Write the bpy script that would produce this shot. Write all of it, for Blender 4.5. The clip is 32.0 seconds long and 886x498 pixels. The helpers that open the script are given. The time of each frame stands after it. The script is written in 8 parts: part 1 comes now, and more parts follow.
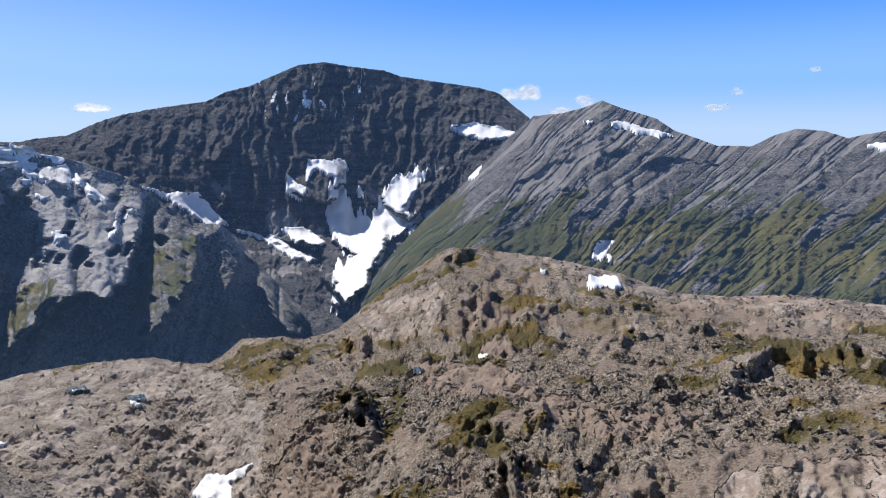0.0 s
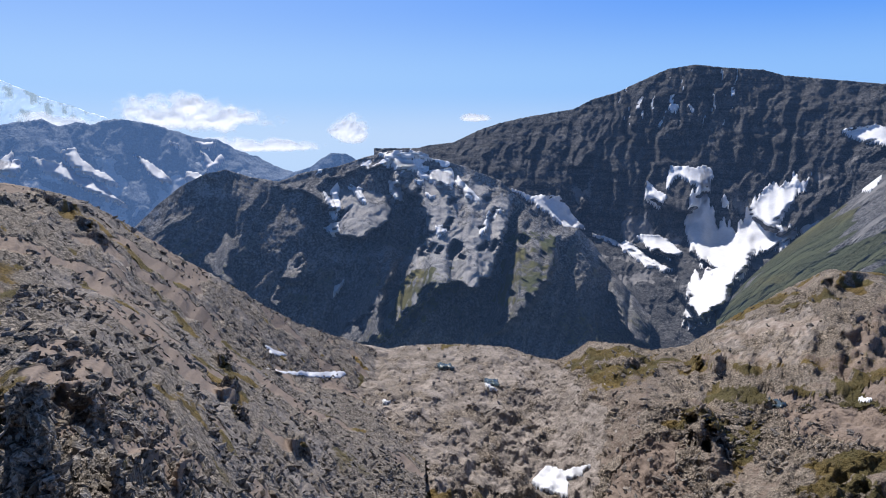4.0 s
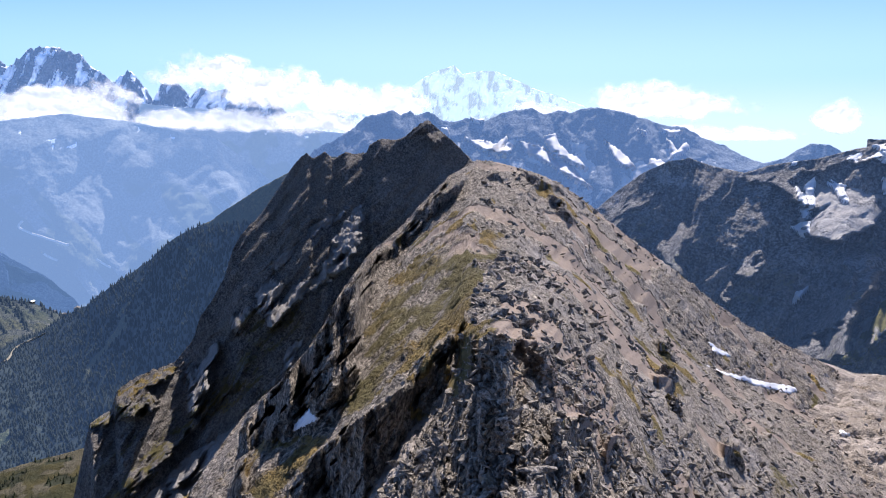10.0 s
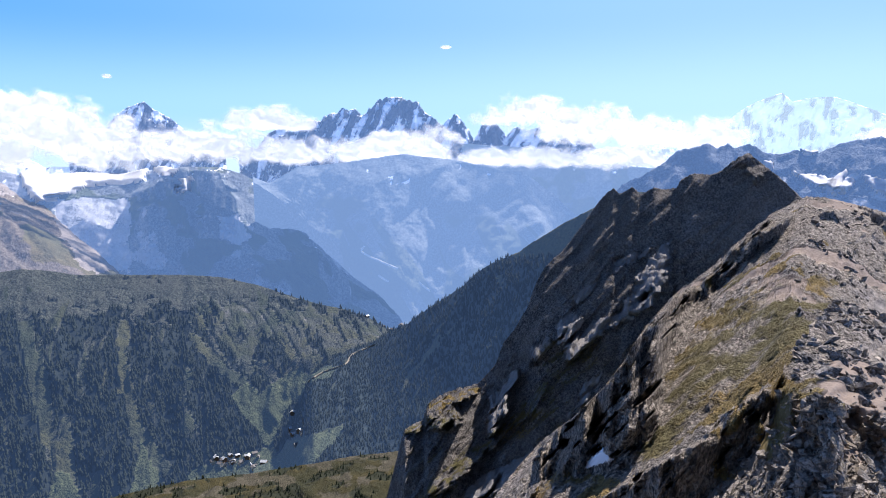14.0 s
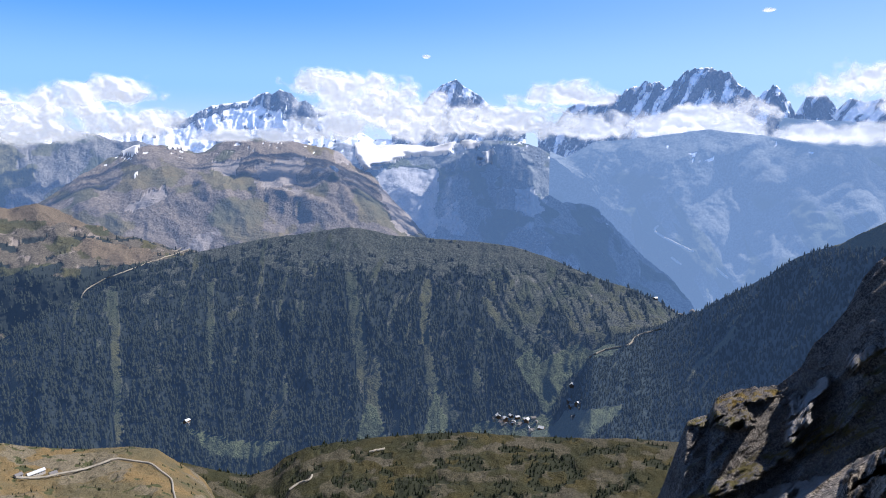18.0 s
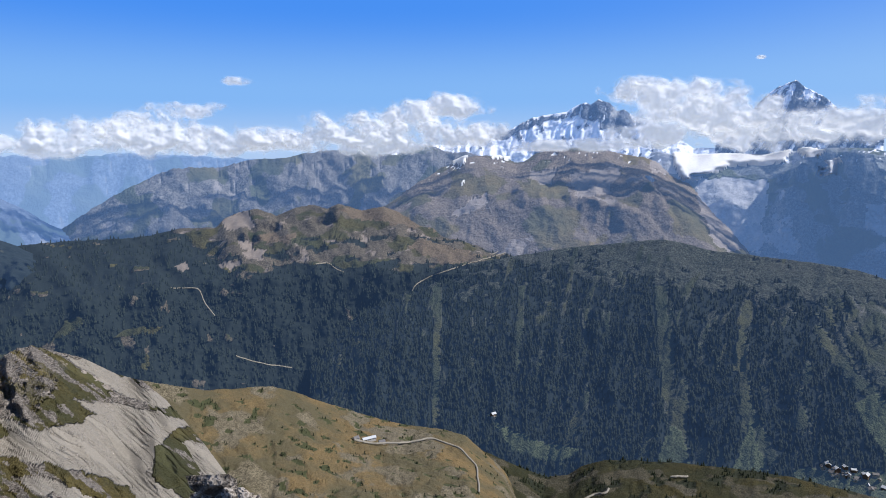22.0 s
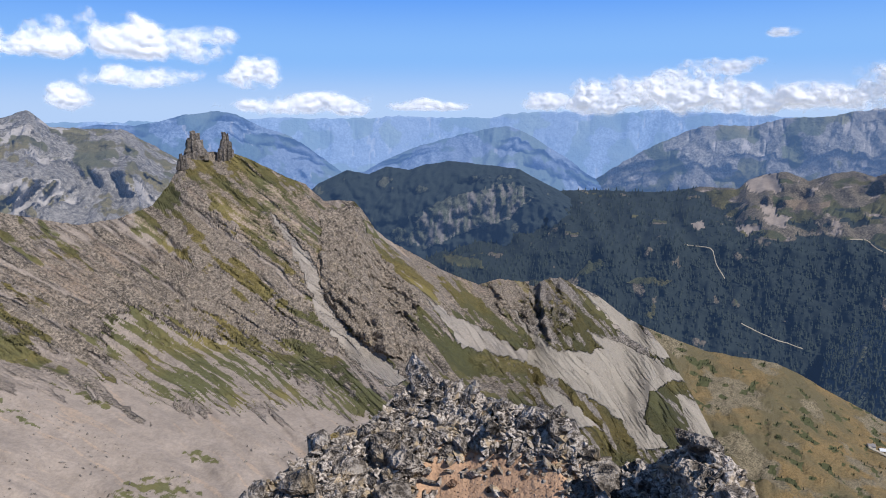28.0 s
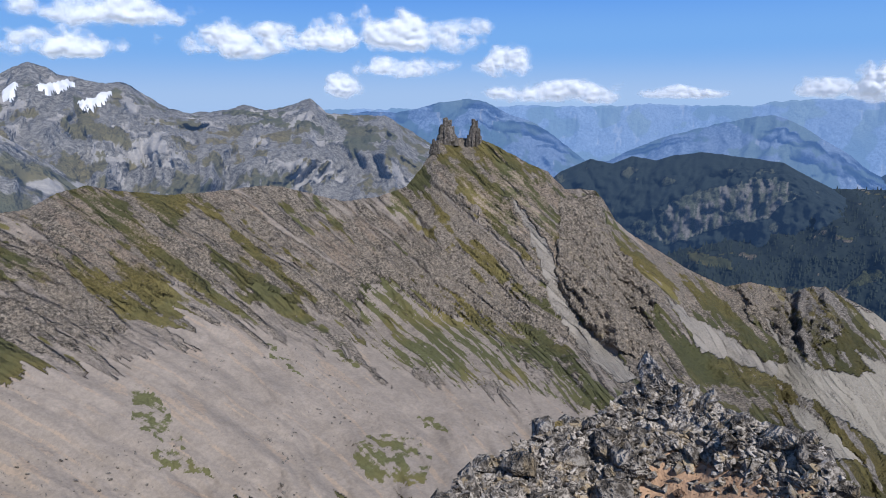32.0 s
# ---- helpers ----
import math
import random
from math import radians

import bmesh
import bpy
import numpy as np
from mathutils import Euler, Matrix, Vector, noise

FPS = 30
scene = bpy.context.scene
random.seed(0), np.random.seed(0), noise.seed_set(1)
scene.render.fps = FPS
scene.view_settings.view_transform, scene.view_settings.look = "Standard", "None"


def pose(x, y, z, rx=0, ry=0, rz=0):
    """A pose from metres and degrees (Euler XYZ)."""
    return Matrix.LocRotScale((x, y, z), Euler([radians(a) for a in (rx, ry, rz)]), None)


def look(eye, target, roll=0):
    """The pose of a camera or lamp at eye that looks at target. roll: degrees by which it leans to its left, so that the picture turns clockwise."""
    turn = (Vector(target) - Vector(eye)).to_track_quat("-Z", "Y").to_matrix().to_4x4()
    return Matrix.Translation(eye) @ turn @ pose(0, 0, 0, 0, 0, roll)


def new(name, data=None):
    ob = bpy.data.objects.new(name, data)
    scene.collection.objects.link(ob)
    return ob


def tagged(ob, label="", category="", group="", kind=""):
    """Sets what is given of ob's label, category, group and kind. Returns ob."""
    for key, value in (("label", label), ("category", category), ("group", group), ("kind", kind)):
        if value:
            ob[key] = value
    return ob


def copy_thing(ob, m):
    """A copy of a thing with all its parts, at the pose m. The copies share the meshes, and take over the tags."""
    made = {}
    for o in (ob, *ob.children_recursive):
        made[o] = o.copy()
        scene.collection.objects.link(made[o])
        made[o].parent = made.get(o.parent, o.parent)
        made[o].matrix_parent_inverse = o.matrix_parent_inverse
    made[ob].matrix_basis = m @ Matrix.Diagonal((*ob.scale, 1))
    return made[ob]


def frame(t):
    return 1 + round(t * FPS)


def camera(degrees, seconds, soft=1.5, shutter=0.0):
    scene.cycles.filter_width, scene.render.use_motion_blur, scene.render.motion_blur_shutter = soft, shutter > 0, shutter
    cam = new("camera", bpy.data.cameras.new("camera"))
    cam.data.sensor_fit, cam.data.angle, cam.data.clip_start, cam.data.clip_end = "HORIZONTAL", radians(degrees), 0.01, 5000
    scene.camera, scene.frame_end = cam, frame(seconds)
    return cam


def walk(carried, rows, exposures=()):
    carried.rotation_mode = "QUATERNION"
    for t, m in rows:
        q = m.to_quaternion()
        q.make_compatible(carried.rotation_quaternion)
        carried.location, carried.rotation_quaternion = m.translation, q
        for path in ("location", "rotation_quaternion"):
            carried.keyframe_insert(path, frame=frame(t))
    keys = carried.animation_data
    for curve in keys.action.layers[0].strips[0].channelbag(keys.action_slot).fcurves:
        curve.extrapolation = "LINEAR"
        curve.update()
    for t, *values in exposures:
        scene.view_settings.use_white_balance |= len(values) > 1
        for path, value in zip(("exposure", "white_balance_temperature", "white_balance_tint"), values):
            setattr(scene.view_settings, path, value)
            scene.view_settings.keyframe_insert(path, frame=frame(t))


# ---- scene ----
cam = camera(65.8, 32.0, soft=1.0)
EYE = (0.0, 0.0, 1150.0)
# seconds, yaw, pitch, roll in degrees: the camera turns where it stands
PATH = [
    (0.0, 0.00, -9.54, -0.15),
    (0.5, 3.14, -9.80, 0.52),
    (1.0, 6.87, -9.57, 0.60),
    (1.5, 10.55, -9.31, 0.60),
    (2.0, 13.78, -9.07, 0.53),
    (2.5, 17.10, -8.99, 0.45),
    (3.0, 20.81, -8.91, 0.37),
    (3.5, 24.83, -8.96, 0.23),
    (4.0, 29.30, -9.03, 0.22),
    (4.5, 33.03, -9.16, 0.14),
    (6.5, 45.10, -10.23, 0.06),
    (7.0, 49.48, -10.72, 0.11),
    (7.5, 53.52, -11.09, -0.43),
    (8.0, 56.39, -11.39, -0.45),
    (8.5, 59.42, -11.07, -0.06),
    (9.0, 61.28, -10.62, -0.18),
    (9.5, 63.80, -10.47, -0.29),
    (10.0, 66.48, -10.07, -0.35),
    (10.5, 69.37, -9.94, -0.25),
    (11.0, 72.16, -9.82, -0.21),
    (11.5, 75.08, -9.67, -0.01),
    (12.0, 78.01, -9.28, -0.09),
    (12.5, 80.88, -8.87, -0.15),
    (13.0, 83.81, -8.51, -0.12),
    (13.5, 87.82, -7.83, 0.52),
    (14.0, 91.56, -7.12, 0.50),
    (14.5, 94.89, -7.24, 0.29),
    (16.5, 104.55, -8.54, 0.28),
    (17.0, 108.62, -8.63, 0.43),
    (17.5, 112.82, -8.95, 0.07),
    (18.0, 115.79, -9.10, -0.12),
    (18.5, 118.63, -9.14, -0.13),
    (19.0, 121.58, -8.85, -0.22),
    (19.5, 124.96, -8.26, -0.05),
    (20.0, 128.36, -8.04, 0.22),
    (20.5, 131.57, -7.89, 0.28),
    (21.0, 134.74, -7.85, 0.27),
    (21.5, 138.32, -7.85, 0.49),
    (22.0, 141.48, -8.23, 0.49),
    (22.5, 143.36, -8.58, 0.28),
    (23.0, 147.51, -9.56, 1.00),
    (23.5, 152.38, -9.94, 0.74),
    (24.0, 156.77, -9.97, 0.81),
    (24.5, 160.65, -9.31, 0.81),
    (25.0, 163.82, -9.00, 0.66),
    (25.5, 167.31, -8.94, 0.54),
    (26.0, 171.14, -9.09, 0.49),
    (26.5, 174.86, -10.42, 0.25),
    (28.5, 185.47, -11.89, 0.35),
    (29.0, 187.47, -12.82, 0.53),
    (29.5, 189.70, -13.39, 0.48),
    (30.0, 192.27, -13.30, 0.43),
    (30.5, 195.28, -12.91, 0.59),
    (31.0, 198.40, -12.36, 0.49),
    (31.5, 201.13, -12.24, 0.45),
    (32.0, 203.39, -12.34, 0.29),
]
walk(cam, [(t, pose(*EYE, 90 + p, r, yaw)) for t, yaw, p, r in PATH], [(0.0, 0.22, 6450, 10), (4.0, 0.12, 6350, 11), (8.0, 0.68, 6500, 15), (13.0, 0.7, 6400, 15), (18.0, 0.42, 6350, 13), (22.0, 0.0, 6200, 10), (26.0, 0.02, 6200, 11), (29.0, 0.1, 6300, 12), (30.5, 0.06, 6250, 12), (32.0, -0.16, 5900, 10)])
# ---------------------------------------------------------------- light
SUN_AZ, SUN_EL = 52.0, 50.0
world = bpy.data.worlds.new("alpine_sky")
world.use_nodes = True
scene.world = world
wn = world.node_tree.nodes
sky = wn.new("ShaderNodeTexSky")
sky.sky_type, sky.sun_disc = "NISHITA", False
sky.sun_elevation, sky.sun_rotation = radians(SUN_EL), radians(-SUN_AZ)
sky.altitude, sky.air_density, sky.dust_density, sky.ozone_density = 2600.0, 1.0, 0.2, 1.5
wn["Background"].inputs["Strength"].default_value = 0.085


def world_math(op, *values):
    n = wn.new("ShaderNodeMath")
    n.operation = op
    for sock, val in zip(n.inputs, values):
        if isinstance(val, bpy.types.NodeSocket):
            world.node_tree.links.new(val, sock)
        else:
            sock.default_value = val
    return n.outputs[0]


def world_mix(fac, one, two, blend="MIX"):
    n = wn.new("ShaderNodeMix")
    n.data_type, n.blend_type = "RGBA", blend
    for sock, val in ((n.inputs[0], fac), (n.inputs[6], one), (n.inputs[7], two)):
        if isinstance(val, bpy.types.NodeSocket):
            world.node_tree.links.new(val, sock)
        else:
            sock.default_value = val
    return n.outputs[2]


# the low sky: clear alpine blue that pales towards the horizon and towards the sun
way = wn.new("ShaderNodeTexCoord").outputs["Generated"]
xyz = wn.new("ShaderNodeSeparateXYZ")
world.node_tree.links.new(way, xyz.inputs[0])
ramp = wn.new("ShaderNodeValToRGB")
world.node_tree.links.new(xyz.outputs[2], ramp.inputs[0])
ramp.color_ramp.interpolation = "EASE"
for k, (at, col) in enumerate(((0.0, (0.50, 0.66, 0.86)), (0.075, (0.27, 0.52, 0.88)), (0.20, (0.085, 0.31, 0.86)), (0.6, (0.05, 0.21, 0.68)))):
    el = ramp.color_ramp.elements[k] if k < 2 else ramp.color_ramp.elements.new(at)
    el.position, el.color = at, (*col, 1.0)
sunny = world_math("ADD", world_math("MULTIPLY", xyz.outputs[0], -math.sin(radians(SUN_AZ + 10))), world_math("MULTIPLY", xyz.outputs[1], math.cos(radians(SUN_AZ + 10))))
sunny = world_math("POWER", world_math("MAXIMUM", sunny, 0.0), 2.5)
low = world_mix(world_math("MULTIPLY", sunny, 0.38), ramp.outputs[0], (0.62, 0.80, 0.95, 1.0))
low = world_mix(1.0, low, (10.4, 10.7, 11.6, 1.0), "MULTIPLY")
high = wn.new("ShaderNodeMapRange")
high.inputs[1].default_value, high.inputs[2].default_value = 0.22, 0.6
world.node_tree.links.new(xyz.outputs[2], high.inputs[0])
world.node_tree.links.new(world_mix(high.outputs[0], low, sky.outputs[0]), wn["Background"].inputs["Color"])
sun = new("sun", bpy.data.lights.new("sun", "SUN"))
sun.data.energy, sun.data.angle, sun.data.color = 5.0, radians(0.53), (1.0, 0.95, 0.9)
sd = Vector((-math.sin(radians(SUN_AZ)) * math.cos(radians(SUN_EL)), math.cos(radians(SUN_AZ)) * math.cos(radians(SUN_EL)), math.sin(radians(SUN_EL))))
sun.matrix_world = look(tuple(sd * 4000 + Vector(EYE)), EYE)

# ---------------------------------------------------------------- noise
RNG = np.random.default_rng(7)
PERM = np.tile(RNG.permutation(256), 2).astype(np.int32)
GRAD = RNG.normal(size=(256, 3))
GRAD /= np.linalg.norm(GRAD, axis=1)[:, None]
GX, GY, GZ = (np.ascontiguousarray(GRAD[:, i], dtype=np.float32) for i in range(3))


def pnoise(x, y, z):
    """Gradient noise over arrays, about -0.7 to 0.7."""
    x, y, z = np.broadcast_arrays(*(np.asarray(q, dtype=np.float32) for q in (x, y, z)))
    xf, yf, zf = np.floor(x), np.floor(y), np.floor(z)
    xi, yi, zi = xf.astype(np.int32), yf.astype(np.int32), zf.astype(np.int32)
    fx, fy, fz = x - xf, y - yf, z - zf
    u, v, w = (q * q * q * (q * (q * 6 - 15) + 10) for q in (fx, fy, fz))
    out = np.zeros(x.shape, np.float32)
    for i in (0, 1):
        hx = PERM[(xi + i) & 255]
        wx = u if i else 1 - u
        for j in (0, 1):
            hy = PERM[(hx + yi + j) & 255]
            wy = wx * (v if j else 1 - v)
            for k in (0, 1):
                h = PERM[(hy + zi + k) & 255]
                dot = GX[h] * (fx - i) + GY[h] * (fy - j) + GZ[h] * (fz - k)
                out += dot * wy * (w if k else 1 - w)
    return out


def fbm(x, y, z, octaves=4, gain=0.5):
    out, amp = 0.0, 1.0
    for o in range(octaves):
        out = out + amp * pnoise(x * 2.03 ** o + 17.1 * o, y * 2.03 ** o - 5.3 * o, z * 2.03 ** o + 9.7 * o)
        amp *= gain
    return out


def ridged(x, y, z, octaves=3, gain=0.5):
    out, amp = 0.0, 1.0
    for o in range(octaves):
        out = out + amp * (0.5 - 2.0 * np.abs(pnoise(x * 2.03 ** o + 31.7 * o, y * 2.03 ** o + 3.1 * o, z * 2.03 ** o - 7.9 * o)))
        amp *= gain
    return out


def terrace(x, k):
    """Turns a gentle field into ledges and short cliffs."""
    y = x * k
    f = np.floor(y)
    return (f + smooth(0.62, 1.0, y - f)) / k


def smooth(a, b, x):
    q = np.clip((x - a) / (b - a), 0, 1)
    return q * q * (3 - 2 * q)


# ---------------------------------------------------------------- materials
class Nodes:
    """Short hand for a material's node tree."""

    def __init__(self, name):
        self.mat = bpy.data.materials.new(name)
        self.mat.use_nodes = True
        self.tree = self.mat.node_tree
        self.bsdf = self.tree.nodes["Principled BSDF"]
        self.bsdf.inputs["Specular IOR Level"].default_value = 0.15
        self.pos = self.tree.nodes.new("ShaderNodeTexCoord").outputs["Object"]

    def put(self, socket, value):
        if isinstance(value, bpy.types.NodeSocket):
            self.tree.links.new(value, socket)
        else:
            socket.default_value = (*value, 1.0) if isinstance(value, tuple) and len(value) == 3 and socket.type == "RGBA" else value

    def noise(self, scale, detail=4.0, rough=0.6, stretch=None):
        n = self.tree.nodes.new("ShaderNodeTexNoise")
        n.inputs["Scale"].default_value, n.inputs["Detail"].default_value, n.inputs["Roughness"].default_value = scale, detail, rough
        src = self.pos
        if stretch:
            m = self.tree.nodes.new("ShaderNodeMapping")
            m.inputs["Scale"].default_value = stretch
            self.put(m.inputs["Vector"], self.pos)
            src = m.outputs[0]
        self.put(n.inputs["Vector"], src)
        return n.outputs["Fac"]

    def math(self, op, a, b=0.0, c=0.0):
        n = self.tree.nodes.new("ShaderNodeMath")
        n.operation = op
        for s, v in zip(n.inputs, (a, b, c)):
            self.put(s, v)
        return n.outputs[0]

    def step(self, value, lo, hi):
        n = self.tree.nodes.new("ShaderNodeMapRange")
        n.interpolation_type = "SMOOTHSTEP"
        self.put(n.inputs[0], value)
        n.inputs[1].default_value, n.inputs[2].default_value = lo, hi
        return n.outputs[0]

    def mix(self, fac, a, b, blend="MIX"):
        n = self.tree.nodes.new("ShaderNodeMix")
        n.data_type, n.blend_type = "RGBA", blend
        self.put(n.inputs[0], fac)
        self.put(n.inputs[6], a)
        self.put(n.inputs[7], b)
        return n.outputs[2]

    def bump(self, height, strength, distance):
        n = self.tree.nodes.new("ShaderNodeBump")
        n.inputs["Strength"].default_value, n.inputs["Distance"].default_value = strength, distance
        self.put(n.inputs["Height"], height)
        self.put(self.bsdf.inputs["Normal"], n.outputs[0])

    def done(self, color, rough=0.9, haze_glow=None):
        self.put(self.bsdf.inputs["Base Color"], color)
        self.put(self.bsdf.inputs["Roughness"], rough)
        # haze is put in as a glow of the surface itself
        if haze_glow:
            self.bsdf.inputs["Emission Color"].default_value = (*haze_glow[0], 1.0)
            self.bsdf.inputs["Emission Strength"].default_value = haze_glow[1]
        return self.mat


def terrain_mat(name, rock_a, rock_b, grass, pale, grain, relief=0.5, third=(0.6, 0.6, 0.6), haze_glow=None, strata=0.0, fourth=None, cracks=0.0, mottle=0.78, grit=0.55):
    """Rock of two tones with grass, scree and a third cover where the mesh says so. grain: size of the grain in metres.
    Haze is put in as a glow of given colour and strength.
    """
    m = Nodes(name)
    here = m.tree.nodes.new("ShaderNodeVectorMath")
    here.operation = "SUBTRACT"
    here.inputs[1].default_value = EYE
    m.put(here.inputs[0], m.tree.nodes.new("ShaderNodeNewGeometry").outputs["Position"])
    m.pos = here.outputs[0]
    attr = m.tree.nodes.new("ShaderNodeAttribute")
    attr.attribute_name = "cover"
    sep = m.tree.nodes.new("ShaderNodeSeparateColor")
    m.put(sep.inputs[0], attr.outputs["Color"])
    fine, mid, big = m.noise(1.0 / grain, 3.0, 0.75), m.noise(0.16 / grain, 5.0, 0.72), m.noise(0.02 / grain, 5.0, 0.6)
    rock = m.mix(m.step(m.math("MULTIPLY_ADD", fine, 0.5, m.math("MULTIPLY", mid, 0.5)), 0.40, 0.60), tuple(c * 0.8 for c in rock_a), tuple(c * 1.15 for c in rock_b))
    rock = m.mix(m.step(big, 0.35, 0.7), rock, tuple(c * 0.8 + d * 0.4 for c, d in zip(rock_b, (0.05, 0.045, 0.04))))
    if strata:
        bands = m.noise(0.25 / grain, 3.0, 0.6, (0.12, 0.12, 1.6))
        rock = m.mix(m.math("MULTIPLY", m.step(bands, 0.45, 0.6), strata), rock, tuple(c * 0.55 for c in rock_a))
    if cracks:
        gap = m.step(m.noise(0.55 / grain, 4.0, 0.55, (1.0, 1.0, 0.6)), 0.47, 0.36)
        rock = m.mix(m.math("MULTIPLY", gap, cracks), rock, tuple(c * 0.3 for c in rock_a))
        block = m.step(m.noise(0.8 / grain, 3.0, 0.5), 0.56, 0.66)
        rock = m.mix(m.math("MULTIPLY", block, cracks), rock, tuple(min(1, c * 1.5) for c in rock_b))
    hazy = bool(haze_glow) and haze_glow[1] > 0.1
    even = m.math("MULTIPLY_ADD", m.math("MINIMUM", m.math("ADD", sep.outputs[1], sep.outputs[2]), 1.0), -0.7, 1.0)
    speck = m.math("MULTIPLY_ADD", m.math("ADD", m.step(fine, 0.36, 0.64), -0.5), m.math("MULTIPLY", even, 0.3 if hazy else grit), 1.0)
    jitter = m.math("MULTIPLY_ADD", mid, 0.7, -0.35)
    jit2 = m.math("MULTIPLY_ADD", fine, 0.6, -0.3)
    jit = m.math("ADD", jitter, jit2)
    green = m.mix(m.step(fine, 0.35, 0.7), grass, tuple(c * 0.55 for c in grass))
    green = m.mix(m.step(big, 0.4, 0.65), green, (grass[0] * 1.35, grass[1] * 1.1, grass[2] * 0.9))
    col = m.mix(m.step(m.math("ADD", sep.outputs[1], jit), 0.38, 0.62), rock, m.mix(m.step(mid, 0.3, 0.7) if mottle > 0.7 else m.step(m.math("MULTIPLY_ADD", fine, 0.4, m.math("MULTIPLY", mid, 0.6)), 0.44, 0.58), pale, tuple(c * mottle for c in pale)))
    col = m.mix(m.step(m.math("ADD", sep.outputs[0], jit), 0.38, 0.62), col, green)
    col = m.mix(m.step(m.math("ADD", sep.outputs[2], jit), 0.40, 0.60), col, third)
    if fourth:
        col = m.mix(m.step(m.math("ADD", m.math("SUBTRACT", 1.0, attr.outputs["Alpha"]), jit), 0.38, 0.70), col, fourth)
    tone = m.tree.nodes.new("ShaderNodeMix")
    tone.data_type, tone.blend_type = "RGBA", "MULTIPLY"
    tone.inputs[0].default_value = 1.0
    m.put(tone.inputs[6], col)
    grey = m.tree.nodes.new("ShaderNodeCombineColor")
    for i in range(3):
        m.put(grey.inputs[i], speck)
    m.put(tone.inputs[7], grey.outputs[0])
    m.bump(m.math("MULTIPLY", m.math("ADD", fine, m.math("MULTIPLY", mid, 3.0)), m.math("MULTIPLY_ADD", m.math("MINIMUM", m.math("ADD", sep.outputs[1], sep.outputs[2]), 1.0), -0.9, 1.0)), relief, grain * 2.5)
    return m.done(tone.outputs[2], 0.92, haze_glow)


# blue of the glow that stands in for haze on distant ground
HAZE_BLUE = (0.25, 0.48, 1.0)
M_SNOW = Nodes("old_snow")
M_SNOW.bump(M_SNOW.noise(0.35, 4.0), 0.3, 1.0)
M_SNOW = M_SNOW.done(M_SNOW.mix(M_SNOW.noise(0.08, 4.0), (0.62, 0.62, 0.63), (0.86, 0.87, 0.9)), 0.6)
# these three glow faintly blue, in place of real haze
M_BUET = terrain_mat("dark_slate", (0.06, 0.06, 0.065), (0.13, 0.127, 0.128), (0.075, 0.085, 0.035), (0.22, 0.21, 0.207), 8.0, 0.8, third=(0.75, 0.75, 0.77), strata=0.6, haze_glow=(HAZE_BLUE, 0.04), cracks=0.4)
M_SHOULDER = terrain_mat("hazed_gneiss", (0.11, 0.105, 0.1), (0.23, 0.22, 0.212), (0.11, 0.12, 0.05), (0.36, 0.345, 0.335), 8.0, 0.7, third=(0.75, 0.75, 0.77), haze_glow=(HAZE_BLUE, 0.038), cracks=0.4)
M_RIDGE = terrain_mat("grey_shale", (0.088, 0.085, 0.085), (0.155, 0.15, 0.148), (0.075, 0.082, 0.036), (0.185, 0.177, 0.172), 7.0, 0.7, strata=0.35, haze_glow=(HAZE_BLUE, 0.045), cracks=0.3)
M_BASIN = terrain_mat("moor_rock", (0.16, 0.13, 0.1), (0.36, 0.3, 0.24), (0.165, 0.14, 0.062), (0.40, 0.345, 0.3), 0.8, 1.0, third=(0.23, 0.178, 0.142), cracks=0.6, mottle=0.55, grit=0.8)
M_HUMP = terrain_mat("crest_rock", (0.11, 0.095, 0.08), (0.32, 0.278, 0.235), (0.165, 0.14, 0.064), (0.35, 0.31, 0.278), 0.7, 1.0, third=(0.225, 0.178, 0.146), cracks=0.8, mottle=0.6, grit=0.85)
M_PEAK = terrain_mat("dark_crag", (0.10, 0.09, 0.085), (0.21, 0.19, 0.17), (0.16, 0.14, 0.06), (0.25, 0.235, 0.222), 1.2, 0.9, cracks=0.25)
M_CIRQUE = terrain_mat("brown_crag", (0.15, 0.13, 0.108), (0.335, 0.278, 0.216), (0.135, 0.135, 0.062), (0.315, 0.265, 0.22), 1.5, 0.9, third=(0.285, 0.252, 0.212), fourth=(0.33, 0.258, 0.195), cracks=0.5)
M_SPUR = terrain_mat("olive_crag", (0.14, 0.125, 0.105), (0.32, 0.28, 0.24), (0.10, 0.099, 0.046), (0.39, 0.335, 0.28), 1.5, 0.9, third=(0.28, 0.25, 0.205), cracks=0.5)
M_SHELF = terrain_mat("dry_pasture", (0.13, 0.11, 0.07), (0.18, 0.152, 0.1), (0.14, 0.12, 0.068), (0.25, 0.225, 0.175), 2.5, 0.5, third=(0.06, 0.064, 0.03))
M_BENCH = terrain_mat("green_pasture", (0.06, 0.055, 0.035), (0.085, 0.075, 0.048), (0.045, 0.046, 0.022), (0.14, 0.125, 0.10), 2.5, 0.6, third=(0.025, 0.028, 0.016), cracks=0.3)
# wood, moor and back range: faint blue glow put in for haze
M_WOOD = terrain_mat("wooded_slope", (0.05, 0.057, 0.04), (0.075, 0.08, 0.057), (0.056, 0.068, 0.036), (0.2, 0.19, 0.17), 7.0, 0.8, third=(0.018, 0.024, 0.021), haze_glow=(HAZE_BLUE, 0.06), fourth=(0.085, 0.1, 0.05))
M_MOOR = terrain_mat("brown_moor", (0.09, 0.075, 0.05), (0.125, 0.105, 0.075), (0.065, 0.07, 0.032), (0.24, 0.2, 0.165), 7.0, 0.6, third=(0.018, 0.024, 0.021), haze_glow=(HAZE_BLUE, 0.05), fourth=(0.15, 0.115, 0.075))
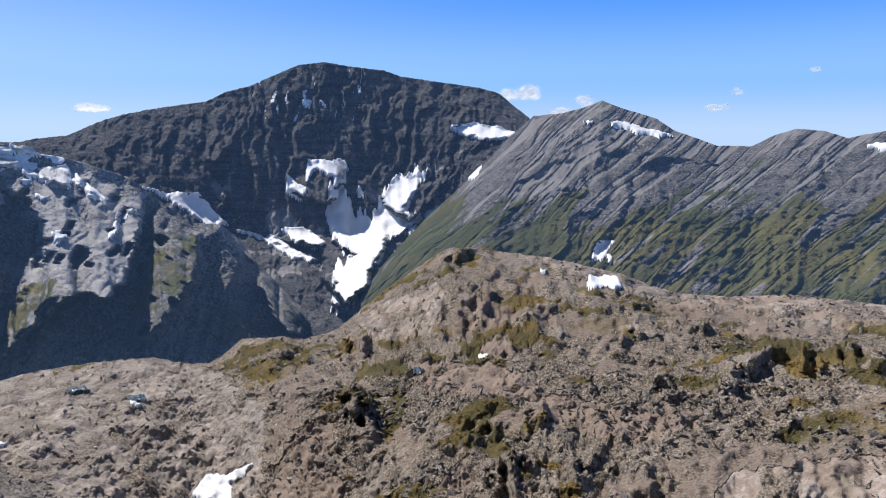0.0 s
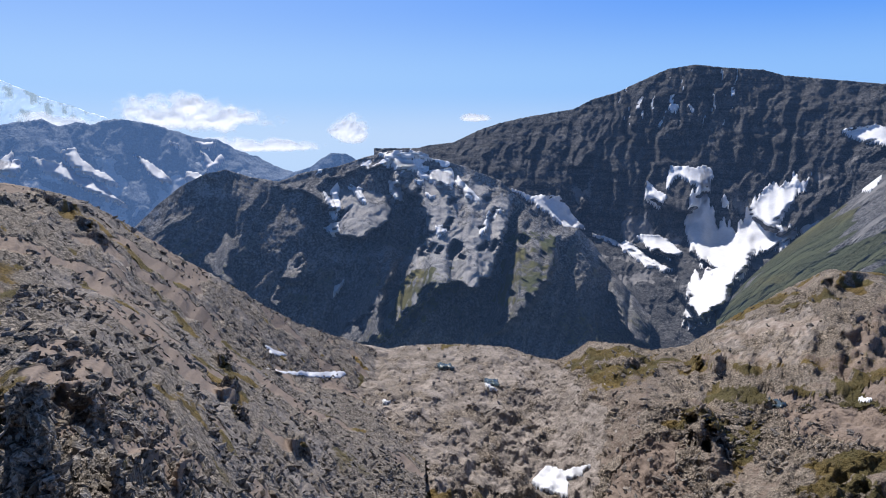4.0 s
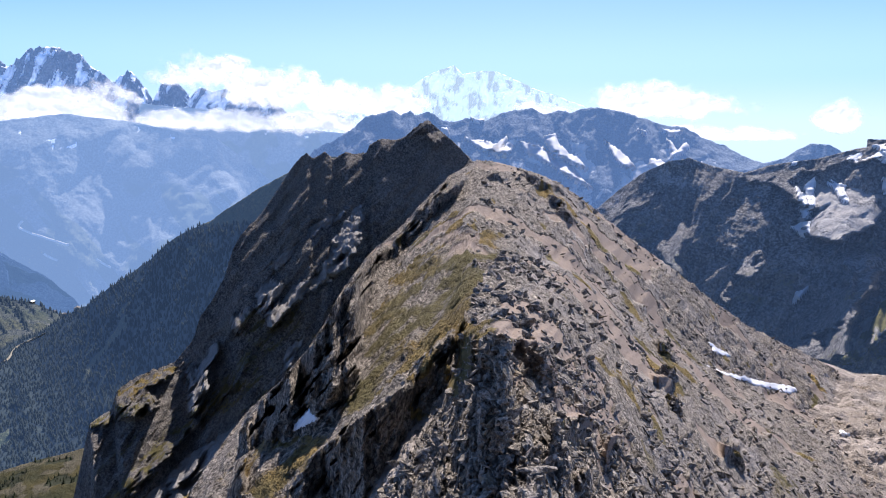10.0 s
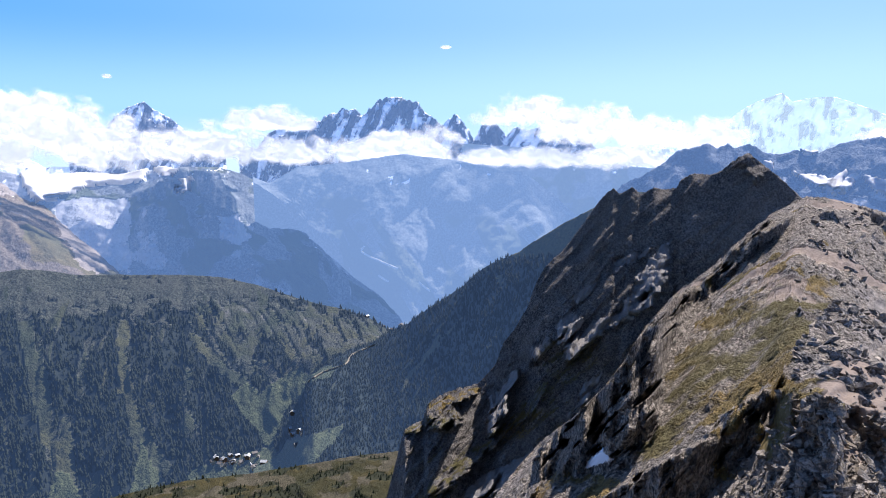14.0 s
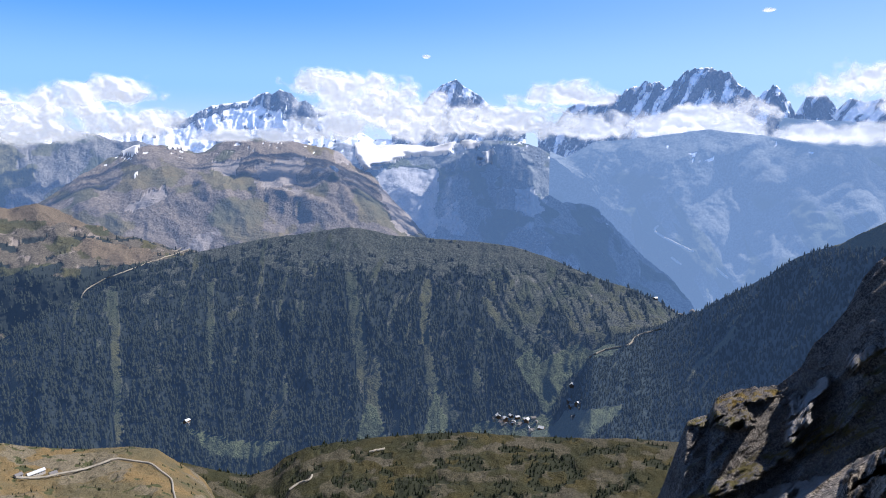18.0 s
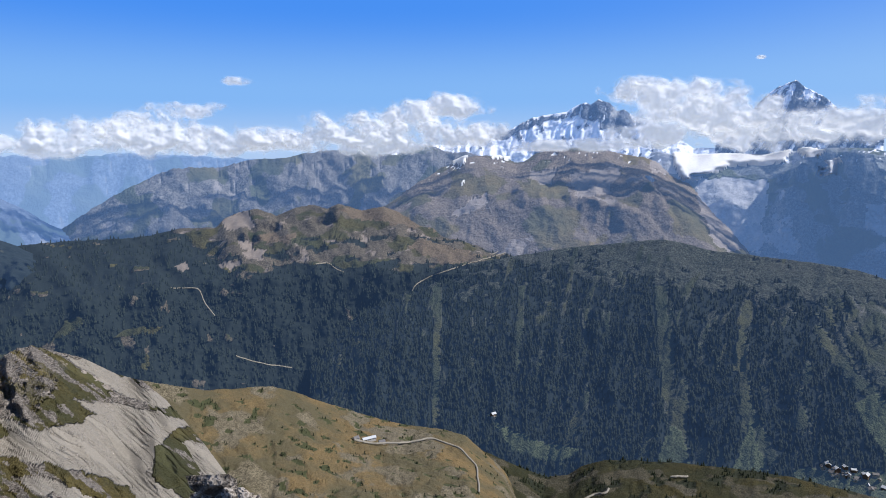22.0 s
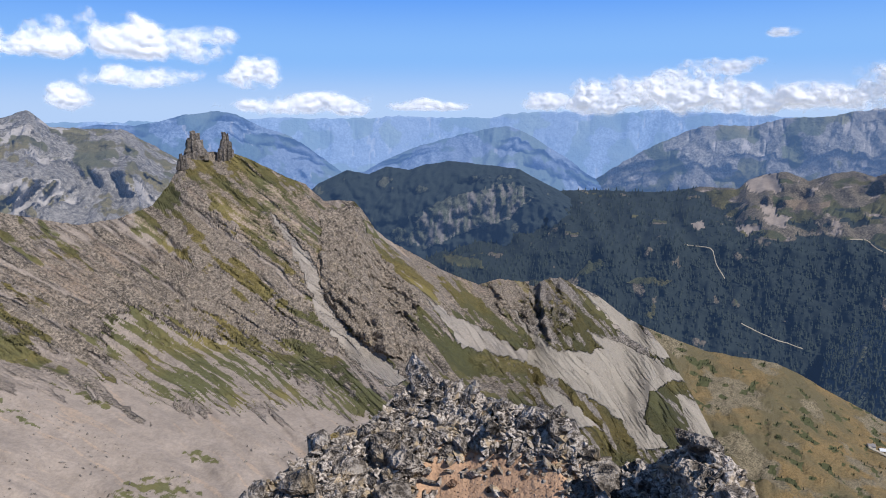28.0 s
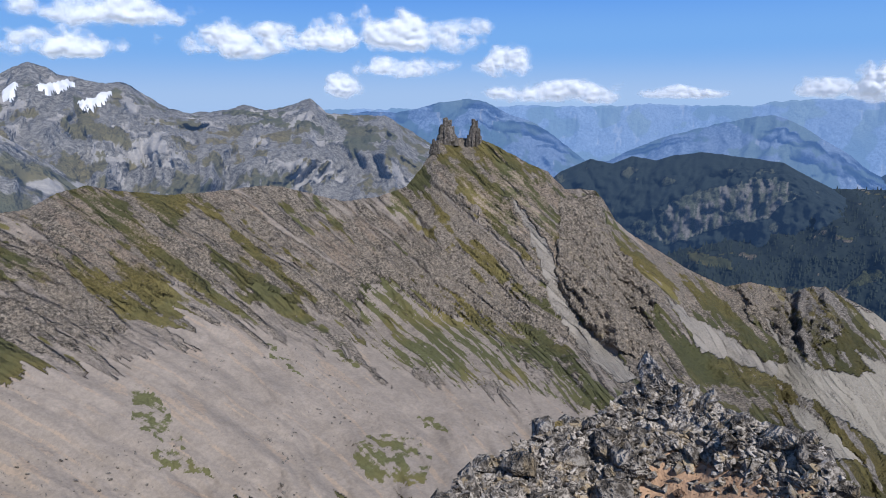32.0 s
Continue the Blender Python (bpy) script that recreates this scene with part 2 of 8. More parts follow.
M_BACK = terrain_mat("green_grey_range", (0.145, 0.135, 0.118), (0.22, 0.205, 0.18), (0.12, 0.12, 0.068), (0.32, 0.295, 0.265), 12.0, 0.6, haze_glow=(HAZE_BLUE, 0.08))
# far grounds: haze put in as a blue glow, some with bluish base colours
M_FAR = terrain_mat("far_rock", (0.095, 0.095, 0.09), (0.15, 0.145, 0.135), (0.075, 0.085, 0.05), (0.23, 0.215, 0.205), 14.0, 0.5, third=(0.8, 0.8, 0.82), haze_glow=(HAZE_BLUE, 0.20))
M_BROWN = terrain_mat("brown_far_rock", (0.13, 0.105, 0.078), (0.185, 0.15, 0.112), (0.11, 0.105, 0.052), (0.27, 0.235, 0.205), 14.0, 0.5, third=(0.8, 0.8, 0.82), haze_glow=(HAZE_BLUE, 0.135))
M_TEETH = terrain_mat("far_teeth_rock", (0.08, 0.10, 0.13), (0.15, 0.17, 0.20), (0.10, 0.12, 0.08), (0.35, 0.35, 0.36), 14.0, 0.6, third=(0.8, 0.8, 0.82), haze_glow=(HAZE_BLUE, 0.2))
M_HAZE = terrain_mat("valley_side_haze_glow", (0.075, 0.085, 0.085), (0.095, 0.105, 0.105), (0.05, 0.065, 0.045), (0.14, 0.14, 0.135), 14.0, 0.3, third=(0.7, 0.7, 0.72), haze_glow=((0.30, 0.51, 0.95), 0.39))
M_PEAKS = terrain_mat("snowy_needles", (0.12, 0.14, 0.18), (0.2, 0.22, 0.26), (0.1, 0.12, 0.1), (0.35, 0.35, 0.36), 12.0, 0.8, third=(0.85, 0.86, 0.9), haze_glow=(HAZE_BLUE, 0.22))
# the bluish rock tones carry haze too, besides the glow
M_BLUE = terrain_mat("blue_haze_distance", (0.06, 0.085, 0.12), (0.085, 0.11, 0.145), (0.05, 0.08, 0.08), (0.17, 0.18, 0.19), 16.0, 0.3, third=(0.4, 0.38, 0.36), haze_glow=((0.22, 0.43, 0.95), 0.33))
# glow put in to whiten snow that faces away from the sun
M_DOME = terrain_mat("glowing_snow_dome", (0.10, 0.13, 0.18), (0.2, 0.23, 0.28), (0.3, 0.3, 0.3), (0.35, 0.35, 0.36), 12.0, 0.9, third=(0.9, 0.9, 0.92), haze_glow=((0.6, 0.8, 1.0), 0.5))
M_BLUER = terrain_mat("blue_haze_horizon", (0.07, 0.095, 0.13), (0.09, 0.115, 0.15), (0.06, 0.09, 0.09), (0.15, 0.16, 0.17), 16.0, 0.3, haze_glow=((0.29, 0.5, 0.95), 0.5))
# wooded cliff: haze put in as a faint blue glow
M_CLIFF = terrain_mat("wooded_cliff", (0.045, 0.055, 0.035), (0.075, 0.08, 0.05), (0.12, 0.135, 0.055), (0.15, 0.138, 0.125), 9.0, 0.8, third=(0.017, 0.023, 0.02), haze_glow=(HAZE_BLUE, 0.08))
M_GLAC = terrain_mat("far_glacier_rock", (0.10, 0.12, 0.13), (0.17, 0.18, 0.18), (0.08, 0.10, 0.06), (0.35, 0.35, 0.36), 14.0, 0.6, third=(0.8, 0.8, 0.82), haze_glow=(HAZE_BLUE, 0.22))
M_SUMMIT = terrain_mat("summit_rubble", (0.15, 0.127, 0.104), (0.40, 0.35, 0.30), (0.24, 0.19, 0.085), (0.48, 0.42, 0.355), 0.06, 1.0, third=(0.41, 0.262, 0.162), cracks=0.7)
M_GROUND = terrain_mat("valley_meadow", (0.10, 0.12, 0.05), (0.13, 0.14, 0.06), (0.10, 0.13, 0.05), (0.3, 0.28, 0.22), 12.0, 0.3)


def cloud_mat():
    """White vapour: scatters light forward and back, has a glow added to brighten it, and thins out where the mesh is
    thin.
    """
    m = Nodes("cloud")
    t = m.tree
    dens = t.nodes.new("ShaderNodeAttribute")
    dens.attribute_name = "cover"
    sep = t.nodes.new("ShaderNodeSeparateColor")
    m.put(sep.inputs[0], dens.outputs["Color"])
    ragged = m.math("ADD", sep.outputs[0], m.math("MULTIPLY_ADD", m.noise(0.014, 5.0, 0.6), 0.6, -0.3))
    alpha = m.step(ragged, 0.03, 0.9)
    tr, df, tp = (t.nodes.new("ShaderNodeBsdf" + k) for k in ("Translucent", "Diffuse", "Transparent"))
    # added glow, in place of light scattered inside the cloud
    em = t.nodes.new("ShaderNodeEmission")
    em.inputs[0].default_value, em.inputs[1].default_value = (0.92, 0.96, 1.0, 1), 0.30
    for n in (tr, df):
        n.inputs[0].default_value = (0.72, 0.72, 0.74, 1)
    mx, mz = t.nodes.new("ShaderNodeMixShader"), t.nodes.new("ShaderNodeMixShader")
    ad = t.nodes.new("ShaderNodeAddShader")
    mx.inputs[0].default_value = 0.4
    m.put(mx.inputs[1], df.outputs[0])
    m.put(mx.inputs[2], tr.outputs[0])
    m.put(ad.inputs[0], mx.outputs[0])
    m.put(ad.inputs[1], em.outputs[0])
    m.put(mz.inputs[0], alpha)
    m.put(mz.inputs[1], tp.outputs[0])
    m.put(mz.inputs[2], ad.outputs[0])
    m.put(t.nodes["Material Output"].inputs[0], mz.outputs[0])
    return m.mat


M_CLOUD = cloud_mat()


# ---------------------------------------------------------------- terrain builder
def mesh_from(name, co, quads, mat, cover=None, flat=False):
    me = bpy.data.meshes.new(name)
    me.vertices.add(len(co))
    me.vertices.foreach_set("co", np.ascontiguousarray(co, dtype=np.float32).ravel())
    k = quads.shape[1]
    me.loops.add(quads.size)
    me.loops.foreach_set("vertex_index", np.ascontiguousarray(quads, dtype=np.int32).ravel())
    me.polygons.add(len(quads))
    me.polygons.foreach_set("loop_start", np.arange(0, quads.size, k, dtype=np.int32))
    me.polygons.foreach_set("use_smooth", np.full(len(quads), not flat))
    if cover is not None:
        layer = me.color_attributes.new("cover", "FLOAT_COLOR", "POINT")
        layer.data.foreach_set("color", np.ascontiguousarray(cover, dtype=np.float32).ravel())
    me.materials.append(mat)
    me.update(calc_edges=True)
    me.validate()
    return me


def spot(az, el, d):
    """A place by its bearing, its height angle and its distance from the summit."""
    a, e = np.radians(az), np.radians(el)
    return np.stack([-d * np.sin(a), d * np.cos(a), EYE[2] + d * np.tan(e)], -1)


def angles(P):
    q = P - np.array(EYE)
    az = np.degrees(np.arctan2(-q[..., 0], q[..., 1]))
    az = np.where(az < -90, az + 360, az)
    return az, np.degrees(np.arctan2(q[..., 2], np.hypot(q[..., 0], q[..., 1])))


def inside(polys, A, E, wobble=0.0, seed=0.0):
    """Which places lie inside any of the outlines, whose edges wander a little."""
    if wobble:
        A = A + wobble * fbm(A * 1.1 + seed, E * 1.1, np.full_like(A, 3.3 + seed), 4)
        E = E + wobble * fbm(A * 1.1 - seed, E * 1.1, np.full_like(A, 8.8 + seed), 4)
    out = np.zeros(A.shape, bool)
    for poly in polys:
        hit = np.zeros(A.shape, bool)
        for (x0, y0), (x1, y1) in zip(poly, poly[1:] + poly[:1]):
            if y0 != y1:
                hit ^= ((y0 > E) != (y1 > E)) & (A < (x1 - x0) * (E - y0) / (y1 - y0) + x0)
        out |= hit
    return out


def level(el, dist):
    return [(-200.0, el), (400.0, el)], dist


def settle(want, side, low):
    """The smoothest field whose steps from row to row come nearest to those wanted; side: how strongly it resists change along the rows."""
    f = np.vstack([want, 0 * want[:1]]) - np.vstack([0 * want[:1], want])
    m, c = f.shape
    f = np.vstack([f, f[::-1]])
    f = np.hstack([f, f[:, ::-1]])
    ky = 2 - 2 * np.cos(2 * np.pi * np.fft.fftfreq(2 * m))[:, None]
    kx = 2 - 2 * np.cos(2 * np.pi * np.fft.fftfreq(2 * c))[None, :]
    out = np.fft.ifft2(-np.fft.fft2(f) / (ky + side * kx + (2 * np.pi * low) ** 2 + 1e-12)).real
    return out[:m, :c]


class Land:
    """A sheet of ground lofted through lines of (bearing, height angle) at given distances, with ribs, gullies and rough rock."""

    def __init__(self, name, lines, az, step, mat, rib=(0, 1, 0), rough=(0, 1), jag=1.0, back=(0.8, 0.3), cover=None, flat=False, vstep=None, seed=0.0, shelf=0.0, crag=(0, 1, 5), knolls=(), calm=None, snow=(), pct=75, grow=0.0, quiet=None, gain=None, faces=(), ledges=None):
        A = np.linspace(az[0], az[1], int((az[1] - az[0]) / step) + 1)
        R, Z = [], []
        for pts, dist in lines:
            pts = sorted(pts)
            el = np.interp(A, [p[0] for p in pts], [p[1] for p in pts])
            d = np.interp(A, [p[0] for p in dist], [p[1] for p in dist]) if isinstance(dist, list) else np.full_like(A, dist)
            if isinstance(dist, list):
                wide = max(3, int(2.5 / step))
                bell = np.hanning(2 * wide + 1)
                d = np.convolve(np.pad(d, wide, "edge"), bell / bell.sum(), "valid")
            R.append(d)
            Z.append(d * np.tan(np.radians(el)))
        rr, zz = [], []
        vstep = vstep or step
        for i in range(len(lines) - 1):
            e0, e1 = np.degrees(np.arctan2(Z[i], R[i])), np.degrees(np.arctan2(Z[i + 1], R[i + 1]))
            seen = np.clip(e1, -36, 90) - np.clip(e0, -36, 90)
            n = int(max(5, np.percentile(np.abs(seen), pct) / vstep))
            for k in range(n + (i == len(lines) - 2)):
                q = k / n
                rr.append(R[i] * (1 - q) + R[i + 1] * q)
                zz.append(Z[i] * (1 - q) + Z[i + 1] * q)
        rr, zz = np.array(rr), np.array(zz)
        n = len(rr)
        ker = np.hanning(13)[1:-1]
        ker /= ker.sum()
        for arr in (rr, zz):
            pad = np.pad(arr, ((5, 5), (0, 0)), "edge")
            soft = sum(w * pad[i:i + n] for i, w in enumerate(ker))
            keep = np.clip((np.arange(n)[::-1] - 1) / 6.0, 0, 1)[:, None]
            arr += (soft - arr) * keep
        if faces or ledges:
            # cliffs, shelves and ledges, shaped so that sun and shade fall where the camera sees them: the climb from
            # foot to crest is shared out unevenly, every place keeps its bearing and height angle
            AA, EE = A[None, :] + 0 * rr, np.degrees(np.arctan2(zz, rr))
            climb = np.maximum(np.diff(np.log(rr), axis=0, append=np.log(rr[-1:]) + 1e-4), 1e-6)
            shift = np.zeros_like(rr)
            lean = ledges[2] if ledges else 0.0
            shards = fbm((AA - lean * EE) / 0.9, EE / 2.0, AA * 0 + seed + 9.1, 4, 0.6)
            AW = AA + 0.45 * fbm(AA * 1.1, EE * 1.1, AA * 0 + 3.3 + seed, 5, 0.55)
            EW = EE + 0.45 * fbm(AA * 1.1, EE * 1.1, AA * 0 + 8.8 + seed, 5, 0.55)
            for polys, weight, ragged in faces:
                for poly in polys:
                    m = inside([poly], AW, EW) & (shards > ragged)
                    gain_c = np.cumsum(climb * m, axis=0)
                    d = -(1 - weight) * gain_c * m if weight < 1 else (weight - 1) * (gain_c - gain_c[-1:]) * m
                    for _ in range(2):
                        d = (d + np.roll(d, 1, 1) + np.roll(d, -1, 1)) / 3
                    shift = np.minimum(shift, d) if weight < 1 else shift + d
            if ledges:
                k, wide, slant, draw = ledges
                bend = fbm(AA / (wide * 4), EE / (wide * 4), AA * 0 + seed + 7.7, 3)
                uneven = np.exp(k * (fbm((AA - slant * EE) / wide + bend, EE / (wide * draw) + bend, AA * 0 + seed + 2.2, 4, 0.55) * 2.2))
                shift = shift + settle((climb * (uneven / np.median(uneven) - 1))[:-1], 0.12, step / 25.0)
            rr = rr * np.exp(shift)
            zz = rr * np.tan(np.radians(EE))
        v = np.linspace(0, 1, n)[:, None] * np.ones_like(rr)
        front = n
        nb = 9
        run = back[1] * rr[-1]
        for k in range(1, nb + 1):
            q = (k / nb) ** 1.6
            rr = np.vstack([rr, rr[front - 1] + run * q])
            zz = np.vstack([zz, zz[front - 1] - run * q * back[0]])
            v = np.vstack([v, np.full_like(v[0], 1.0)])
        a = np.radians(A)[None, :]
        P = np.stack([-rr * np.sin(a), rr * np.cos(a), zz], -1)
        for az_k, el_k, w_k, h_k in knolls:
            # an outcrop with a steep side towards the summit and a long tail
            c = int(np.argmin(np.abs(A - az_k)))
            el_col = np.degrees(np.arctan2(zz[:front, c], rr[:front, c]))
            r0 = float(rr[int(np.argmin(np.abs(el_col - el_k))), c])
            rise, half = 0.3 * r0 * math.tan(radians(h_k)), max(1.0, r0 * math.tan(radians(w_k)) / 2)
            wob = 0.7 * fbm(P[..., 0] / half, P[..., 1] / half, np.full_like(rr, az_k), 4, 0.55)
            lat = np.abs(np.radians(A - az_k))[None, :] * r0 / half + wob
            u = (rr - r0) / (half * 2.2) + wob * 0.25
            f = smooth(-0.55, 0.15, u) * (1 - smooth(0.15, 1.3, u)) * (1 - smooth(0.2, 1.3, lat)) * (0.8 + 0.5 * wob)
            P[..., 2] += rise * f * (1 - 0.85 * smooth(0.9, 1.0, v))
        # ribs and gullies: pushed along the line of sight, so that the crest stays where it is
        s, h = np.radians(A)[None, :] * rr[front - 1].mean(), zz
        amp, wid, slant, bend, draw = (*rib, 1.0, 3.0)[:5] if len(rib) == 3 else rib
        push = np.zeros_like(rr)
        env = smooth(0.0, 0.2, v) * (1 - 0.45 * smooth(0.85, 1.0, v))
        if snow:
            el0 = np.degrees(np.arctan2(zz, rr))
            under = inside(snow, A[None, :] + 0 * el0, el0).astype(float)
            for _ in range(12):
                under = (under + np.roll(under, 1, 0) + np.roll(under, -1, 0) + np.roll(under, 1, 1) + np.roll(under, -1, 1)) / 5
            env = env * (1 - 0.96 * under)
        hush = 1.0
        if quiet:
            still = fbm(P[..., 0] / quiet[0], P[..., 1] / quiet[0], P[..., 2] / quiet[0] + seed + 6.1, 4, 0.5)
            self.still = smooth(quiet[1], quiet[1] + 0.14, still)
            hush = 1 - 0.88 * self.still
        if amp:
            w3 = wid * 2.2
            warp = fbm(P[..., 0] / w3, P[..., 1] / w3, P[..., 2] / w3 + seed, 3)
            push = -amp * 1.1 * ridged((s + slant * h) / (wid * 3.1) + warp * 0.7, h / (wid * 9) + seed + 5, np.full_like(h, seed + 4.2), 2, 0.5) if wid > 60 else push
            push = push - amp * ridged((s + slant * h) / wid + warp * bend, h / (wid * draw) + seed + warp * 0.4 * bend, np.full_like(h, seed + 1.7), 4, 0.55)
        if crag[0]:
            g = fbm(P[..., 0] / crag[1], P[..., 1] / crag[1], P[..., 2] / (crag[1] * 0.8) + seed + 2, 4, 0.55)
            g = terrace(g, crag[2]) + 0.35 * ridged(P[..., 0] / (crag[1] * 0.4), P[..., 1] / (crag[1] * 0.4), P[..., 2] / (crag[1] * 0.4) + seed, 3, 0.6)
            push = push - crag[0] * g * ((0.45 + rr / grow) if grow else 1.0)
        if calm:
            push = push * (0.06 + 0.94 * smooth(calm[0], calm[1], v))
        if gain:
            hush = hush * gain(A[None, :] + 0 * zz, np.degrees(np.arctan2(zz, rr)))
        push = push * hush
        P = P * (1 + push * env / np.linalg.norm(P, axis=-1))[..., None]
        amp, size = rough[:2]
        if amp:
            g = fbm(P[..., 0] / size, P[..., 1] / size, P[..., 2] / size + seed, 5, 0.55)
            if len(rough) > 2:
                g = terrace(g, rough[2])
            g2 = ridged(P[..., 0] / (size * 0.3) + 5, P[..., 1] / (size * 0.3), P[..., 2] / (size * 0.3) + seed, 4, 0.6)
            lift = amp * (g + 0.22 * g2) * ((0.45 + rr / grow) if grow else 1.0)
            if calm:
                lift = lift * (0.05 + 0.95 * smooth(calm[0], calm[1], v + 0.12 * fbm(P[..., 0] / (size * 3), P[..., 1] / (size * 3), P[..., 2] / (size * 3) + 9, 3)))
            lift = lift * np.where(v >= 1, jag, 1 - (1 - jag) * smooth(0.9, 1.0, v))
            if shelf:
                big = fbm(P[..., 0] / (size * 4), P[..., 1] / (size * 4), P[..., 2] / (size * 2) + seed + 4, 3)
                lift = lift + shelf * terrace(np.maximum(0, big), 6) * smooth(0.05, 0.2, v) * (1 - smooth(0.8, 0.97, v))
            lift = lift * (0.15 + 0.85 * hush)
            if snow:
                lift = lift * (1 - 0.95 * under)
            P[..., 2] += lift
        P = P + np.array(EYE)
        self.P, self.front, self.name, self.step = P, front, name, step
        self.A, self.E = angles(P)
        self.A = self.A * 0 + A[None, :]
        du, dv = np.gradient(P, axis=1), np.gradient(P, axis=0)
        nrm = np.cross(dv, du)
        nrm /= np.linalg.norm(nrm, axis=-1)[..., None] + 1e-9
        self.N, self.up, self.v = nrm, np.abs(nrm[..., 2]), v
        m, c = P.shape[:2]
        idx = np.arange(m * c).reshape(m, c)
        self.quads = np.stack([idx[:-1, 1:], idx[:-1, :-1], idx[1:, :-1], idx[1:, 1:]], -1).reshape(-1, 4)
        C = np.zeros((m, c, 4))
        C[..., 3] = 1
        self.C = C
        if cover:
            cover(self, C)
        self.ob = new(name, mesh_from(name, P.reshape(-1, 3), self.quads, mat, C.reshape(-1, 4), flat))

    def nz(self, size, seed=0.0, octaves=3):
        return fbm(self.P[..., 0] / size + seed, self.P[..., 1] / size, self.P[..., 2] / size, octaves)

    def streaks(self, size, seed=0.0, slant=0.0):
        """Noise drawn out down the slope; slant: how far the streaks lean."""
        w = math.degrees(size / np.linalg.norm(self.P[self.front - 1] - np.array(EYE), axis=-1).mean())
        bend = 1.2 * w * fbm(self.A / (w * 6), self.E / (w * 6), self.A * 0 + seed + 0.5, 2)
        return fbm((self.A - slant * self.E + bend) / w, self.E / (w * 6) + seed, self.A * 0 + seed, 4, 0.6)

    def at(self, az, el):
        """The place on this ground at a bearing and a height angle."""
        c = int(np.clip(round((az - self.A[0, 0]) / (self.A[0, 1] - self.A[0, 0])), 0, self.A.shape[1] - 1))
        r = int(np.argmin(np.abs(self.E[:self.front, c] - el)))
        return self.P[r, c]

    def split(self, pieces):
        """Makes named parts of this ground out of the faces inside given outlines."""
        ctr_a, ctr_e = self.A.ravel()[self.quads].mean(1), self.E.ravel()[self.quads].mean(1)
        free = np.ones(len(self.quads), bool)
        co, cv = self.P.reshape(-1, 3), self.C.reshape(-1, 4)
        mat = self.ob.data.materials[0]
        made = []
        for name, label, polys in pieces:
            hit = inside(polys, ctr_a, ctr_e) & free
            grid = hit.reshape(self.P.shape[0] - 1, -1)
            mark = np.where(grid, np.arange(grid.size).reshape(grid.shape) + 1, 0)
            for _ in range(400):
                p = np.pad(mark, 1)
                nxt = np.where(grid, np.maximum.reduce([mark, p[:-2, 1:-1], p[2:, 1:-1], p[1:-1, :-2], p[1:-1, 2:]]), 0)
                nxt = np.where(grid, np.maximum(nxt, nxt.ravel()[np.maximum(nxt - 1, 0)]), 0)
                if (nxt == mark).all():
                    break
                mark = nxt
            if hit.any():
                ids, tally = np.unique(mark[grid], return_counts=True)
                hit = (mark == ids[tally.argmax()]).ravel()
            if hit.sum() < 20:
                continue
            free &= ~hit
            used, inv = np.unique(self.quads[hit], return_inverse=True)
            made.append((name, label, mesh_from(name, co[used], inv.reshape(-1, 4), mat, cv[used])))
        used, inv = np.unique(self.quads[free], return_inverse=True)
        self.ob.data = mesh_from(self.name, co[used], inv.reshape(-1, 4), mat, cv[used])
        for name, label, me in made:
            child = new(name, me)
            child.parent = self.ob
            tagged(child, label)

    def patch(self, name, poly, label, lift=0.0032, wobble=0.25, mat=None):
        """A patch of old snow over this ground, lifted upwards and towards the camera so that it shows."""
        ca, ce = sum(p[0] for p in poly) / len(poly), sum(p[1] for p in poly) / len(poly)
        poly = [(ca + 1.05 * (p[0] - ca), ce + 1.08 * (p[1] - ce)) for p in poly]
        tall = max(p[1] for p in poly) - min(p[1] for p in poly)
        E = self.E + (1.6 * fbm(self.A / 0.45, self.E / 5.0, self.A * 0 + 1.3, 3, 0.6) if tall > 4 else 0.0)
        hit = inside([poly], self.A, E, wobble, seed=poly[0][0]) & (self.v <= 1)
        hit[self.front:] = False
        flat = hit.ravel()
        q = self.quads[flat[self.quads].sum(1) >= 2]
        if len(q) == 0:
            return None
        used, inv = np.unique(q, return_inverse=True)
        co = self.P.reshape(-1, 3)[used]
        deep = np.where(flat[used], 1.0, 0.0)
        eye = np.array(EYE)
        dist = np.linalg.norm(co - eye, axis=1)
        base = co.mean(0)
        co = co + (eye - co) * (lift * deep)[:, None] + np.array([0, 0, 1.0]) * (dist * lift * deep)[:, None]
        me = mesh_from(name, co - base, inv.reshape(-1, 4), mat or M_SNOW)
        ob = new(name, me)
        ob.location = base
        return tagged(ob, label, "snow patch", "snow patches on the mountains")


FOOT = level(-62, 9.0)

# ---------------------------------------------------------------- crest lines and outlines, traced from the camera's view: bearing and height angle in degrees
BUET_CREST = [(-10.1, -2.83), (-8.2, -0.10), (-7.0, 1.35), (-5.6, 2.39), (-4.6, 3.25), (-3.0, 3.70), (0.2, 4.14), (3.4, 4.57), (4.8, 5.04), (7.5, 5.32), (9.5, 5.63), (11.5, 5.38), (13.7, 4.46), (15.3, 3.70), (17.2, 3.18), (18.7, 2.43), (21.8, 1.95), (24.7, 1.36), (26.5, 0.73), (28.4, -0.18), (30.5, -0.42), (31.4, -0.65)]
BUET_MID = [(-10.1, -4.68), (-7.0, -1.02), (-3.6, -3.35), (1.1, -6.19), (4.0, -8.07), (7.8, -8.49), (12.4, -8.38), (16.9, -8.23), (19.8, -7.21), (23.9, -6.37), (33.1, -6.46)]
